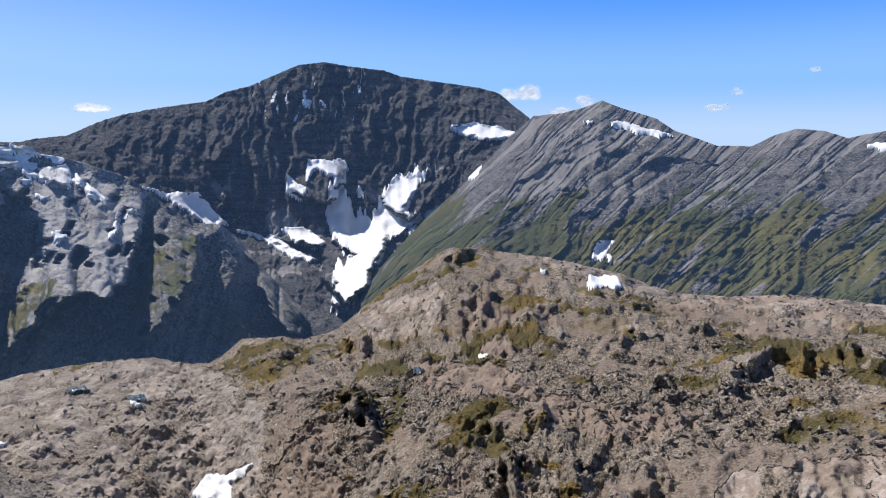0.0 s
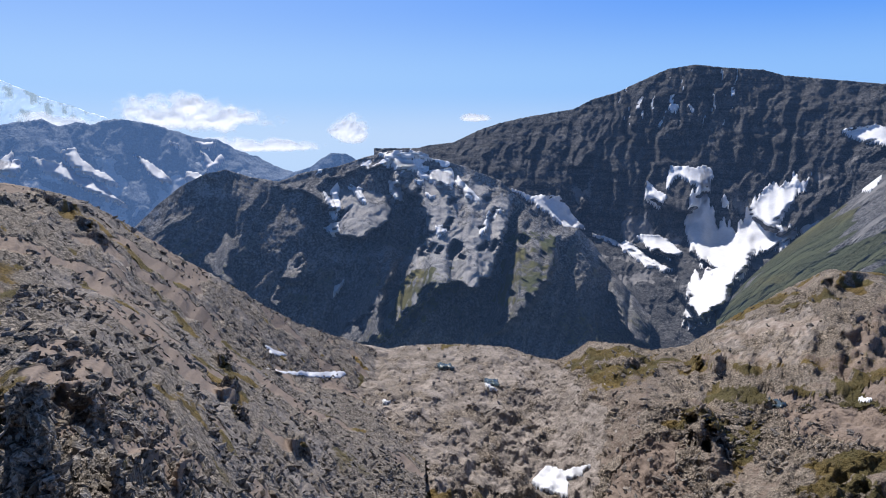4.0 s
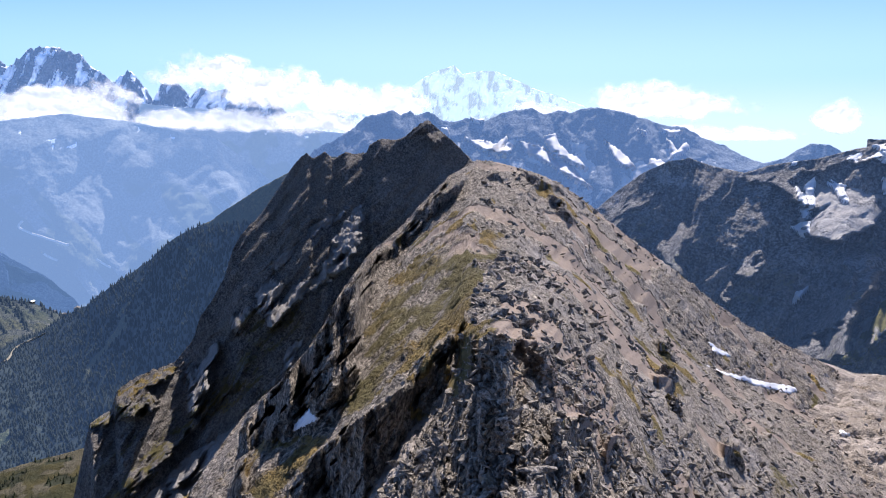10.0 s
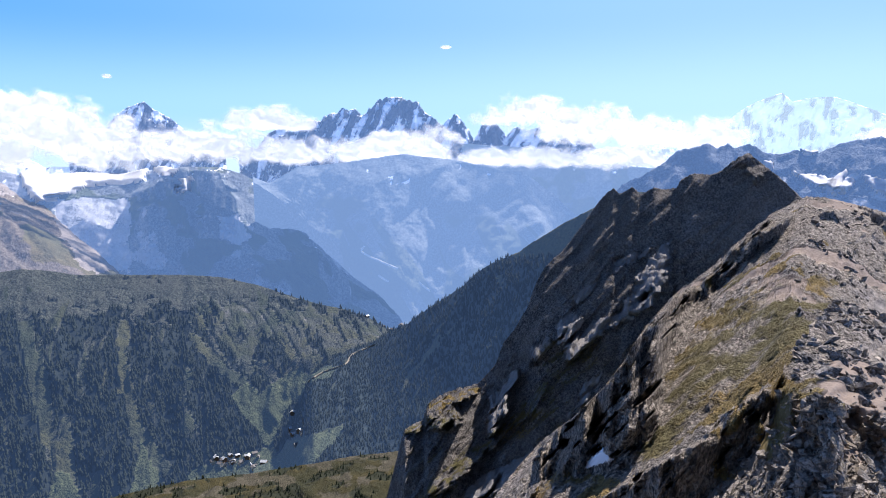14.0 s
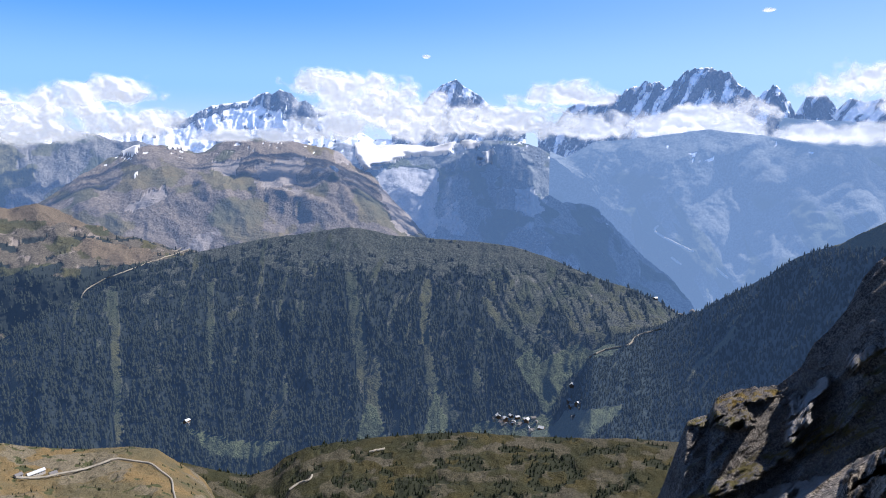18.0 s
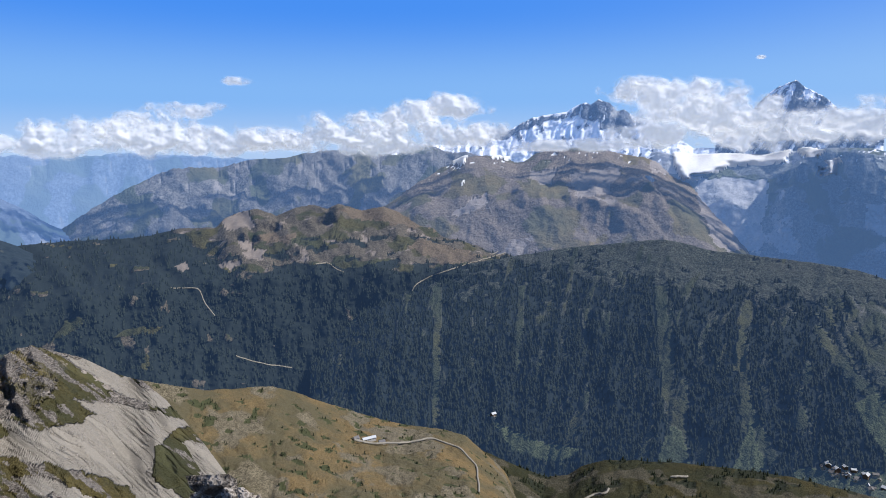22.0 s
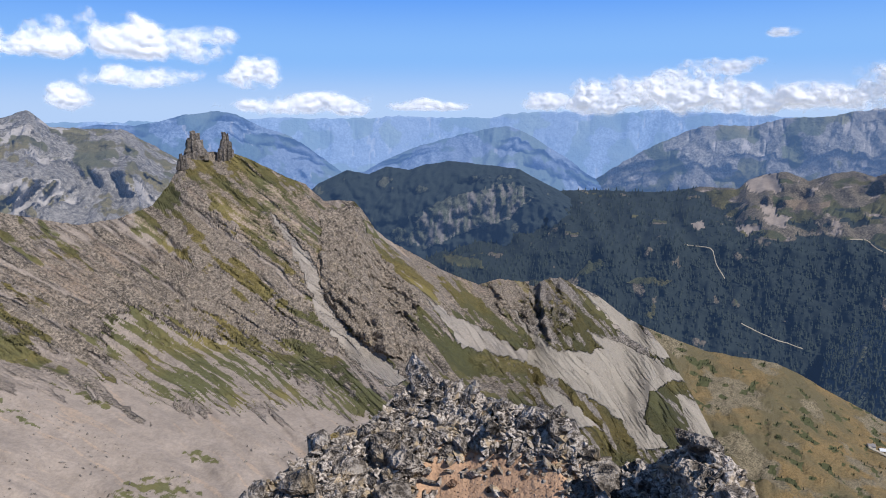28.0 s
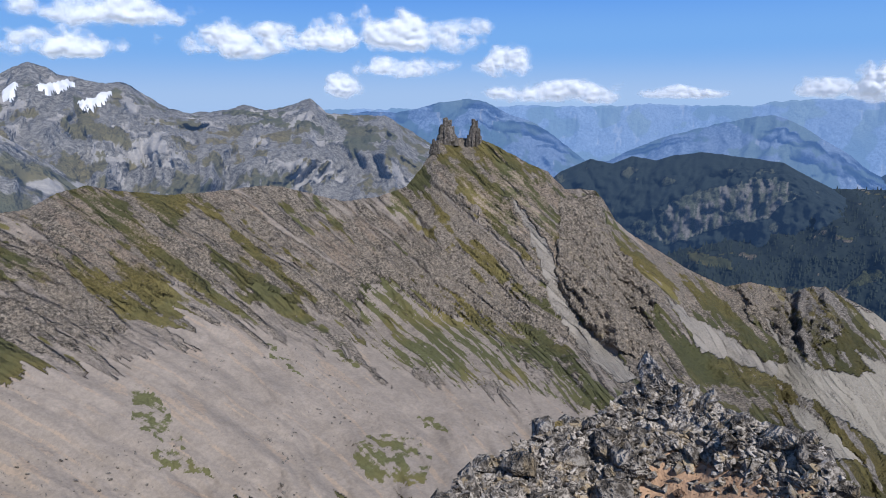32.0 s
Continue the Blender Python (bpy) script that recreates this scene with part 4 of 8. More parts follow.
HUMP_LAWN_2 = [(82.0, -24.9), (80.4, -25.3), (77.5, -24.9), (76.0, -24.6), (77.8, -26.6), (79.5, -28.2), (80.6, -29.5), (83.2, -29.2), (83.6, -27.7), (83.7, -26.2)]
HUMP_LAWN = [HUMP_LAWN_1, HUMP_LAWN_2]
HUMP_LIT_STRIP_1 = [(64.8, -19.4), (65.5, -21.7), (67.5, -24.4), (69.5, -27.4), (71.1, -30.3), (73.6, -30.2), (71.1, -27.2), (69.3, -25.0), (67.0, -22.8), (65.6, -20.3)]
HUMP_LIT_STRIP = [HUMP_LIT_STRIP_1]
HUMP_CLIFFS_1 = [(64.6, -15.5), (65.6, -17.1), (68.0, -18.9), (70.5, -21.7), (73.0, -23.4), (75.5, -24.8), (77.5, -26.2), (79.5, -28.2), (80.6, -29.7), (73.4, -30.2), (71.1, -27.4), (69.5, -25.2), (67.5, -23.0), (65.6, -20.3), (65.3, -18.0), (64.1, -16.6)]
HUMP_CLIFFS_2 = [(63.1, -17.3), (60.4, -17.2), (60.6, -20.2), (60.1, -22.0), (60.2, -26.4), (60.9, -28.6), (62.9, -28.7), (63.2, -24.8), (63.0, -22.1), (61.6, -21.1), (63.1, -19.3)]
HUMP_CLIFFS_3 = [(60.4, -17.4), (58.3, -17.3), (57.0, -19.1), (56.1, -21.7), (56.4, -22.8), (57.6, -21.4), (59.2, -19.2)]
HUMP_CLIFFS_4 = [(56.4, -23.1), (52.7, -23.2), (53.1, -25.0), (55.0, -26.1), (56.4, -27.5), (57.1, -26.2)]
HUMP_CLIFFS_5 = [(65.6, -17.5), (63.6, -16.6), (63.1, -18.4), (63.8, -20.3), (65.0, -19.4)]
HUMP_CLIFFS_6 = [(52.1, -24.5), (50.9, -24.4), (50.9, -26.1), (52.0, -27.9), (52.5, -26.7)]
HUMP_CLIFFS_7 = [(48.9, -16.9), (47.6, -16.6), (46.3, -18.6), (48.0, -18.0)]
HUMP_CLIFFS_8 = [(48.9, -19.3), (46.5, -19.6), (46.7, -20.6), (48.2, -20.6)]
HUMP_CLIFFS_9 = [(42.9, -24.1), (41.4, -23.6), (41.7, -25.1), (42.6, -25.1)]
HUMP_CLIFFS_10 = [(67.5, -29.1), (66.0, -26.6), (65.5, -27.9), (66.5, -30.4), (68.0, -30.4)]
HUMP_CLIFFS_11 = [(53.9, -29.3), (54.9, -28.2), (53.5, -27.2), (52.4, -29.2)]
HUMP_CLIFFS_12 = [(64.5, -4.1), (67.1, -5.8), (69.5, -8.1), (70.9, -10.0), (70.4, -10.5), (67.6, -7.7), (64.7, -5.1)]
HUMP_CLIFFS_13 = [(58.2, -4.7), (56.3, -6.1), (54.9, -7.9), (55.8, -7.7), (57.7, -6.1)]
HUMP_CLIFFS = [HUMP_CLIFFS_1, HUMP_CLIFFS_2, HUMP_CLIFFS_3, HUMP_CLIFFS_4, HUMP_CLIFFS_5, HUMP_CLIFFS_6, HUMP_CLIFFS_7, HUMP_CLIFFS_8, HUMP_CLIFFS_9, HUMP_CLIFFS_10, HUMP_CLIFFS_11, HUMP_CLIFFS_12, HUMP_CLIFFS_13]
SHOULDER_LIT_SLOPES_1 = [(38.4, -4.2), (35.6, -4.0), (33.3, -4.7), (33.8, -6.6), (35.2, -7.5), (36.6, -8.2), (38.0, -7.7), (38.9, -6.7), (38.0, -5.6)]
SHOULDER_LIT_SLOPES_2 = [(33.7, -1.9), (30.4, -2.4), (27.6, -2.9), (24.8, -3.8), (23.4, -4.7), (23.8, -7.1), (25.2, -10.9), (26.4, -12.3), (28.6, -11.8), (30.5, -12.8), (32.5, -14.6), (34.0, -16.4), (35.2, -16.4), (33.9, -13.6), (32.4, -10.8), (31.7, -9.0), (30.5, -8.0), (30.7, -6.1), (31.4, -4.5), (33.3, -3.8)]
SHOULDER_LIT_SLOPES_3 = [(35.7, -8.9), (35.3, -10.3), (36.3, -12.2), (37.3, -13.5), (38.2, -14.4), (38.8, -16.3), (36.4, -16.9), (34.4, -16.4), (34.9, -14.6), (33.9, -11.8), (32.4, -9.0), (33.8, -8.0)]
SHOULDER_LIT_SLOPES_4 = [(22.9, -5.7), (21.0, -6.6), (19.8, -7.5), (19.8, -9.4), (20.2, -11.7), (22.8, -14.6), (24.7, -16.0), (26.1, -16.5), (25.2, -13.7), (24.3, -10.9), (23.8, -8.0)]
SHOULDER_LIT_SLOPES_5 = [(16.8, -8.4), (13.2, -10.1), (9.9, -13.0), (8.1, -14.6), (10.6, -16.6), (13.4, -16.0), (14.8, -13.3), (15.8, -10.2)]
SHOULDER_LIT_SLOPES_6 = [(47.0, -6.7), (46.4, -8.1), (47.2, -10.3), (46.4, -11.7), (47.3, -11.6), (48.5, -10.2), (49.1, -8.8), (48.0, -8.4)]
SHOULDER_LIT_SLOPES_7 = [(41.3, -8.3), (40.7, -9.7), (41.6, -11.5), (42.8, -11.0), (43.3, -13.3), (44.2, -12.7), (42.7, -10.1)]
SHOULDER_LIT_SLOPES_8 = [(43.8, -3.6), (40.7, -3.2), (37.9, -2.3), (34.2, -1.4), (31.4, -1.0), (33.2, -1.7), (36.0, -2.4), (39.8, -3.7), (38.0, -5.6), (38.5, -5.8), (40.7, -4.1)]
SHOULDER_LIT_SLOPES = [SHOULDER_LIT_SLOPES_1, SHOULDER_LIT_SLOPES_2, SHOULDER_LIT_SLOPES_3, SHOULDER_LIT_SLOPES_4, SHOULDER_LIT_SLOPES_5, SHOULDER_LIT_SLOPES_6, SHOULDER_LIT_SLOPES_7, SHOULDER_LIT_SLOPES_8]
SHOULDER_GREEN_1 = [(23.6, -8.0), (21.9, -7.5), (19.8, -8.0), (19.8, -9.8), (20.9, -11.7), (23.3, -13.6), (25.2, -14.6), (24.7, -11.8)]
SHOULDER_GREEN_2 = [(32.4, -10.8), (29.5, -10.4), (27.6, -11.3), (28.6, -13.2), (30.5, -14.6), (33.5, -16.4), (35.4, -16.9), (33.9, -14.1)]
SHOULDER_GREEN = [SHOULDER_GREEN_1, SHOULDER_GREEN_2]
BUET_SLOPES_1 = [(18.0, 1.2), (17.4, 0.1), (16.6, -0.8), (17.9, -1.9), (19.3, -2.4), (18.8, -0.9)]
BUET_SLOPES_2 = [(10.9, -2.3), (8.8, -1.4), (7.9, -3.2), (9.5, -5.9), (12.1, -5.0), (12.6, -3.3)]
BUET_SLOPES_3 = [(5.1, -3.1), (1.7, -3.5), (-1.2, -3.2), (0.8, -5.1), (2.2, -6.8), (2.9, -7.3), (5.0, -5.7)]
BUET_SLOPES_4 = [(14.6, -8.3), (10.1, -9.5), (10.0, -12.1), (8.1, -14.6), (6.1, -13.6), (4.7, -10.0), (4.9, -6.6), (9.0, -6.7), (11.1, -6.8)]
BUET_SLOPES = [BUET_SLOPES_1, BUET_SLOPES_2, BUET_SLOPES_3, BUET_SLOPES_4]
TEETH_SNOW_1 = [(64.9, -0.8), (63.1, -1.3), (60.7, -1.5), (61.2, -2.4), (63.1, -2.0)]
TEETH_SNOW_2 = [(62.4, -1.6), (61.2, -0.8), (61.2, -1.8), (61.9, -2.5), (62.6, -2.3)]
TEETH_SNOW_3 = [(60.3, -1.3), (58.4, -1.7), (57.4, -2.4), (56.0, -3.1), (55.0, -4.0), (54.1, -5.0), (55.6, -4.3), (57.5, -3.2), (59.4, -2.3)]
TEETH_SNOW_4 = [(58.2, -0.9), (57.3, -0.6), (56.9, -1.5), (55.5, -2.4), (54.6, -3.4), (56.1, -2.9), (57.5, -2.0)]
TEETH_SNOW_5 = [(53.5, -1.0), (52.3, -1.7), (51.3, -2.6), (50.8, -3.2), (52.0, -3.1), (52.8, -2.0)]
TEETH_SNOW_6 = [(51.1, -0.1), (50.1, -0.3), (50.2, -0.8)]
TEETH_SNOW_7 = [(49.3, -0.1), (47.5, -0.3), (48.0, -0.7), (48.7, -0.4)]
TEETH_SNOW_8 = [(48.6, -0.8), (47.7, -1.8), (47.1, -1.1), (46.8, -1.5), (48.1, -2.4)]
TEETH_SNOW_9 = [(64.3, 0.7), (63.0, 0.5), (63.5, 0.2)]
TEETH_SNOW_10 = [(49.6, -2.4), (48.2, -2.9), (48.6, -3.5), (49.8, -3.1)]
TEETH_SNOW_11 = [(66.7, 0.0), (66.0, -0.2), (66.2, -0.7)]
TEETH_SNOW = [TEETH_SNOW_1, TEETH_SNOW_2, TEETH_SNOW_3, TEETH_SNOW_4, TEETH_SNOW_5, TEETH_SNOW_6, TEETH_SNOW_7, TEETH_SNOW_8, TEETH_SNOW_9, TEETH_SNOW_10, TEETH_SNOW_11]
TEETH_LIT_SLOPES_1 = [(65.3, -1.3), (60.7, -0.9), (57.5, -0.6), (54.2, -1.5), (51.0, -2.4), (48.2, -1.4), (46.4, -1.9), (42.7, -3.6), (46.2, -6.0), (52.7, -7.5), (60.3, -6.2), (64.9, -4.3)]
TEETH_LIT_SLOPES = [TEETH_LIT_SLOPES_1]
GLACIER_DARK_1 = [(127.0, -1.8), (125.3, -2.1), (123.6, -3.1), (121.9, -5.5), (120.0, -8.1), (124.7, -7.7), (126.3, -5.3), (127.8, -4.0)]
GLACIER_DARK_2 = [(115.4, -1.9), (112.5, -0.2), (109.7, -0.5), (108.4, -2.5), (107.8, -5.3), (108.3, -8.6), (115.1, -8.5), (116.4, -5.6), (115.4, -3.8)]
GLACIER_DARK_3 = [(109.4, -8.6), (105.1, -7.6), (102.2, -6.7), (98.9, -9.9), (95.6, -11.7), (103.1, -12.3), (107.9, -9.3)]
GLACIER_DARK_4 = [(131.8, -3.9), (129.2, -3.9), (128.6, -4.9), (131.3, -5.1)]
GLACIER_DARK_5 = [(134.5, -2.9), (133.7, -2.6), (133.0, -4.2), (133.9, -4.7), (134.4, -3.8)]
GLACIER_DARK = [GLACIER_DARK_1, GLACIER_DARK_2, GLACIER_DARK_3, GLACIER_DARK_4, GLACIER_DARK_5]
GLACIER_LIT_PALE_1 = [(129.9, -1.8), (126.9, -1.3), (127.8, -3.6), (129.9, -4.0)]
GLACIER_LIT_PALE_2 = [(121.5, -2.3), (116.2, -2.4), (116.4, -8.0), (119.5, -7.7), (120.9, -5.1)]
GLACIER_LIT_PALE_3 = [(109.8, -4.1), (108.3, -3.8), (107.3, -5.8), (108.3, -6.5), (109.7, -5.7)]
GLACIER_LIT_PALE_4 = [(125.1, 0.4), (123.2, -0.1), (122.6, -2.1), (124.8, -2.0)]
GLACIER_LIT_PALE_5 = [(133.6, -1.6), (132.1, -1.7), (132.8, -2.9), (133.7, -2.7)]
GLACIER_LIT_PALE = [GLACIER_LIT_PALE_1, GLACIER_LIT_PALE_2, GLACIER_LIT_PALE_3, GLACIER_LIT_PALE_4, GLACIER_LIT_PALE_5]
GLACIER_ICE_1 = [(123.2, 0.1), (120.8, 0.0), (119.0, -0.4), (117.2, 0.0), (114.6, 0.2), (115.4, -1.2), (119.0, -1.4), (120.0, -1.9), (122.1, -2.7), (122.6, -1.7)]
GLACIER_ICE_2 = [(107.0, 0.2), (104.5, -0.7), (102.2, -0.1), (100.4, 0.2), (102.6, -1.3), (103.1, -2.3), (104.5, -3.0), (105.5, -2.0), (106.2, -1.3)]
GLACIER_ICE_3 = [(113.0, -1.3), (111.6, -0.9), (111.8, -2.2), (112.9, -2.0)]
GLACIER_ICE_4 = [(114.4, -0.2), (112.5, -0.2), (113.0, -0.7), (114.2, -0.6)]
GLACIER_ICE = [GLACIER_ICE_1, GLACIER_ICE_2, GLACIER_ICE_3, GLACIER_ICE_4]
BROWN_ICE_1 = [(141.3, -1.1), (139.2, -0.3), (139.8, -1.3)]
BROWN_ICE_2 = [(137.6, -0.8), (134.9, -0.0), (135.5, -0.8)]
BROWN_ICE_3 = [(140.1, -2.8), (139.6, -2.5), (139.9, -3.0)]
BROWN_ICE = [BROWN_ICE_1, BROWN_ICE_2, BROWN_ICE_3]
BROWN_DARK_1 = [(131.9, -3.6), (129.6, -4.0), (127.3, -4.4), (124.7, -5.3), (123.3, -7.3), (128.6, -6.2), (131.4, -4.5)]
BROWN_DARK_2 = [(136.3, -4.0), (134.7, -3.0), (133.3, -3.7), (132.7, -5.5), (134.6, -5.0)]
BROWN_DARK_3 = [(126.5, -1.7), (124.3, -3.0), (122.5, -6.1), (123.3, -7.0), (126.5, -3.9)]
BROWN_DARK = [BROWN_DARK_1, BROWN_DARK_2, BROWN_DARK_3]
BROWN_LIT_PALE_1 = [(131.0, -2.1), (128.7, -1.7), (128.2, -3.6), (130.5, -4.0)]
BROWN_LIT_PALE_2 = [(134.2, -1.6), (132.1, -1.7), (132.6, -3.1), (134.2, -3.0)]
BROWN_LIT_PALE_3 = [(140.8, -5.1), (137.9, -3.5), (137.7, -4.4), (140.3, -5.6)]
BROWN_LIT_PALE = [BROWN_LIT_PALE_1, BROWN_LIT_PALE_2, BROWN_LIT_PALE_3]
BROWN_LAWN_1 = [(135.4, -2.5), (131.4, -3.0), (130.9, -4.3), (134.2, -3.9)]
BROWN_LAWN_2 = [(140.7, -1.6), (136.1, -2.6), (137.0, -3.5), (140.8, -3.9)]
BROWN_LAWN = [BROWN_LAWN_1, BROWN_LAWN_2]
MOOR_PALE_1 = [(159.7, -5.3), (157.4, -4.6), (156.9, -6.0), (159.2, -6.2)]
MOOR_PALE_2 = [(158.4, -7.2), (157.5, -7.0), (157.0, -7.8), (158.0, -7.8)]
MOOR_PALE_3 = [(163.2, -8.8), (162.3, -8.5), (162.1, -9.3), (163.0, -9.3)]
MOOR_PALE_4 = [(159.6, -8.5), (158.0, -8.8), (159.0, -9.4)]
MOOR_PALE_5 = [(158.0, -8.0), (156.2, -7.8), (156.5, -8.8), (157.9, -8.6)]
MOOR_PALE = [MOOR_PALE_1, MOOR_PALE_2, MOOR_PALE_3, MOOR_PALE_4, MOOR_PALE_5]
MOOR_DARK_1 = [(152.1, -5.9), (150.2, -4.4), (149.6, -4.5), (150.2, -5.9)]
MOOR_DARK_2 = [(156.8, -5.9), (155.7, -5.5), (153.9, -5.8), (154.8, -6.2)]
MOOR_DARK_3 = [(158.6, -6.3), (156.2, -6.8), (156.6, -7.3), (158.4, -7.0)]
MOOR_DARK = [MOOR_DARK_1, MOOR_DARK_2, MOOR_DARK_3]
MOOR_GOLD_1 = [(150.2, -4.8), (146.4, -4.4), (142.7, -5.9), (140.8, -6.7), (145.5, -6.2), (149.3, -5.5)]
MOOR_GOLD_2 = [(156.2, -6.5), (153.5, -6.7), (154.4, -7.4), (157.1, -7.1)]
MOOR_GOLD_3 = [(143.6, -7.2), (137.9, -8.9), (141.3, -9.6), (144.6, -8.1)]
MOOR_GOLD = [MOOR_GOLD_1, MOOR_GOLD_2, MOOR_GOLD_3]
SIDE_LIT_PALE_1 = [(99.5, -3.4), (95.0, -1.6), (89.7, -3.3), (85.9, -3.3), (89.7, -4.8), (94.0, -5.9), (98.5, -4.4)]
SIDE_LIT_PALE_2 = [(94.5, -5.0), (92.5, -4.8), (92.7, -5.5), (94.2, -5.5)]
SIDE_LIT_PALE = [SIDE_LIT_PALE_1, SIDE_LIT_PALE_2]
ICE_PEAK_ROCK_1 = [(131.1, 2.6), (130.2, 3.4), (129.1, 4.0), (128.0, 4.0), (126.1, 2.6), (125.8, 1.6), (126.9, 1.6), (125.6, 0.5), (126.3, 0.5), (128.0, 1.6), (128.9, 1.5), (128.9, 2.3), (130.1, 2.3)]
ICE_PEAK_ROCK_2 = [(133.2, 2.6), (131.1, 2.8), (131.8, 2.5), (133.5, 2.1), (136.6, 0.9), (140.0, 1.1), (138.3, 1.9), (135.7, 1.8)]
ICE_PEAK_ROCK = [ICE_PEAK_ROCK_1, ICE_PEAK_ROCK_2]
SIDE_SNOW_1 = [(96.3, -1.2), (95.2, -0.7), (94.9, -1.5), (95.9, -1.9)]
SIDE_SNOW_2 = [(94.4, -0.3), (93.1, -0.1), (93.3, -0.7)]
SIDE_SNOW_3 = [(91.3, -0.3), (89.9, -0.2), (90.3, -0.9)]
SIDE_SNOW_4 = [(88.6, -0.9), (87.3, -0.6), (87.8, -1.1)]
SIDE_SNOW_5 = [(98.6, -0.3), (96.8, 0.1), (97.3, -0.9)]
SIDE_SNOW_6 = [(94.8, -1.4), (94.1, -1.1), (94.3, -1.7)]
SIDE_SNOW = [SIDE_SNOW_1, SIDE_SNOW_2, SIDE_SNOW_3, SIDE_SNOW_4, SIDE_SNOW_5, SIDE_SNOW_6]
HUMP_RIM_1 = [(72.1, -10.1), (70.2, -9.8), (72.0, -12.8), (73.1, -15.6), (73.9, -19.3), (73.4, -21.6), (75.4, -23.7), (76.6, -24.4), (79.3, -25.0), (81.9, -25.2), (83.9, -25.7), (83.3, -22.7), (80.9, -20.7), (78.5, -18.4), (76.5, -15.9), (75.0, -13.2)]
HUMP_RIM_2 = [(66.2, -4.5), (65.7, -5.5), (67.6, -7.2), (68.5, -9.1), (69.7, -10.0), (70.2, -9.1), (68.3, -6.7)]
HUMP_RIM_3 = [(83.2, -25.7), (83.7, -27.7), (83.4, -29.4), (85.3, -29.1), (84.3, -27.2)]
HUMP_RIM_4 = [(62.4, -3.4), (61.0, -4.1), (61.7, -4.4), (62.9, -4.0)]
HUMP_RIM_5 = [(59.6, -3.4), (56.8, -4.7), (55.9, -5.6), (57.5, -5.4), (59.6, -4.3)]
HUMP_RIM = [HUMP_RIM_1, HUMP_RIM_2, HUMP_RIM_3, HUMP_RIM_4, HUMP_RIM_5]
BASIN_CRAGS_1 = [(9.2, -20.9), (7.1, -21.0), (5.6, -22.4), (4.6, -23.3), (5.6, -25.1), (7.2, -26.3), (9.1, -24.9), (9.4, -22.7)]
BASIN_CRAGS_2 = [(8.9, -16.8), (6.5, -16.5), (5.0, -17.4), (7.0, -18.8), (8.5, -18.7)]
BASIN_CRAGS_3 = [(-0.8, -14.2), (-3.2, -13.0), (-5.6, -13.2), (-4.2, -14.4), (-1.3, -15.4)]
BASIN_CRAGS_4 = [(-3.8, -16.0), (-5.7, -15.3), (-7.6, -14.1), (-10.4, -13.5), (-10.9, -14.2), (-8.6, -15.2), (-6.2, -16.4)]
BASIN_CRAGS_5 = [(-0.8, -11.4), (-3.2, -9.5), (-0.8, -9.0), (0.4, -10.9)]
BASIN_CRAGS_6 = [(-22.9, -19.6), (-23.6, -17.8), (-25.5, -16.2), (-27.1, -15.6), (-28.0, -16.7), (-25.7, -18.3), (-24.6, -20.0), (-22.2, -21.8)]
BASIN_CRAGS_7 = [(-27.9, -16.1), (-30.8, -14.9), (-34.0, -15.0), (-35.3, -17.1), (-31.7, -16.5), (-28.8, -17.5)]
BASIN_CRAGS_8 = [(-6.6, -22.8), (-8.8, -21.8), (-10.0, -23.5), (-8.9, -25.3), (-7.1, -25.0)]
BASIN_CRAGS_9 = [(-0.9, -25.2), (-3.4, -23.6), (-5.9, -23.7), (-4.9, -25.1), (-1.9, -26.0)]
BASIN_CRAGS_10 = [(-10.9, -26.5), (-13.3, -25.4), (-14.2, -25.7), (-12.9, -28.0), (-11.4, -28.5)]
BASIN_CRAGS_11 = [(-2.9, -27.3), (-5.9, -26.3), (-8.9, -26.6), (-8.0, -28.4), (-6.0, -29.5), (-3.4, -29.2)]
BASIN_CRAGS_12 = [(-17.2, -19.8), (-18.0, -18.8), (-19.4, -19.8), (-21.6, -19.9), (-20.4, -20.8), (-17.7, -20.8)]
BASIN_CRAGS_13 = [(-15.8, -27.9), (-19.4, -26.4), (-21.2, -26.5), (-18.2, -28.6)]
BASIN_CRAGS_14 = [(-27.8, -24.3), (-28.5, -23.2), (-29.6, -23.8), (-28.3, -24.9)]
BASIN_CRAGS_15 = [(16.4, -18.2), (12.7, -17.2), (10.8, -17.7), (13.7, -18.6)]
BASIN_CRAGS_16 = [(31.2, -21.1), (30.1, -21.1), (30.3, -21.6)]
BASIN_CRAGS_17 = [(31.3, -23.8), (30.0, -24.0), (30.2, -24.6), (31.2, -24.3)]
BASIN_CRAGS_18 = [(26.7, -19.8), (24.6, -19.9), (25.3, -20.3)]
BASIN_CRAGS_19 = [(4.2, -28.1), (2.2, -27.5), (2.7, -28.6), (3.9, -28.9)]
BASIN_CRAGS_20 = [(-11.5, -16.7), (-15.1, -15.7), (-18.8, -16.1), (-16.1, -16.8)]
BASIN_CRAGS_21 = [(-20.0, -15.1), (-23.4, -14.3), (-23.0, -15.0), (-20.5, -15.6)]
BASIN_CRAGS = [BASIN_CRAGS_1, BASIN_CRAGS_2, BASIN_CRAGS_3, BASIN_CRAGS_4, BASIN_CRAGS_5, BASIN_CRAGS_6, BASIN_CRAGS_7, BASIN_CRAGS_8, BASIN_CRAGS_9, BASIN_CRAGS_10, BASIN_CRAGS_11, BASIN_CRAGS_12, BASIN_CRAGS_13, BASIN_CRAGS_14, BASIN_CRAGS_15, BASIN_CRAGS_16, BASIN_CRAGS_17, BASIN_CRAGS_18, BASIN_CRAGS_19, BASIN_CRAGS_20, BASIN_CRAGS_21]
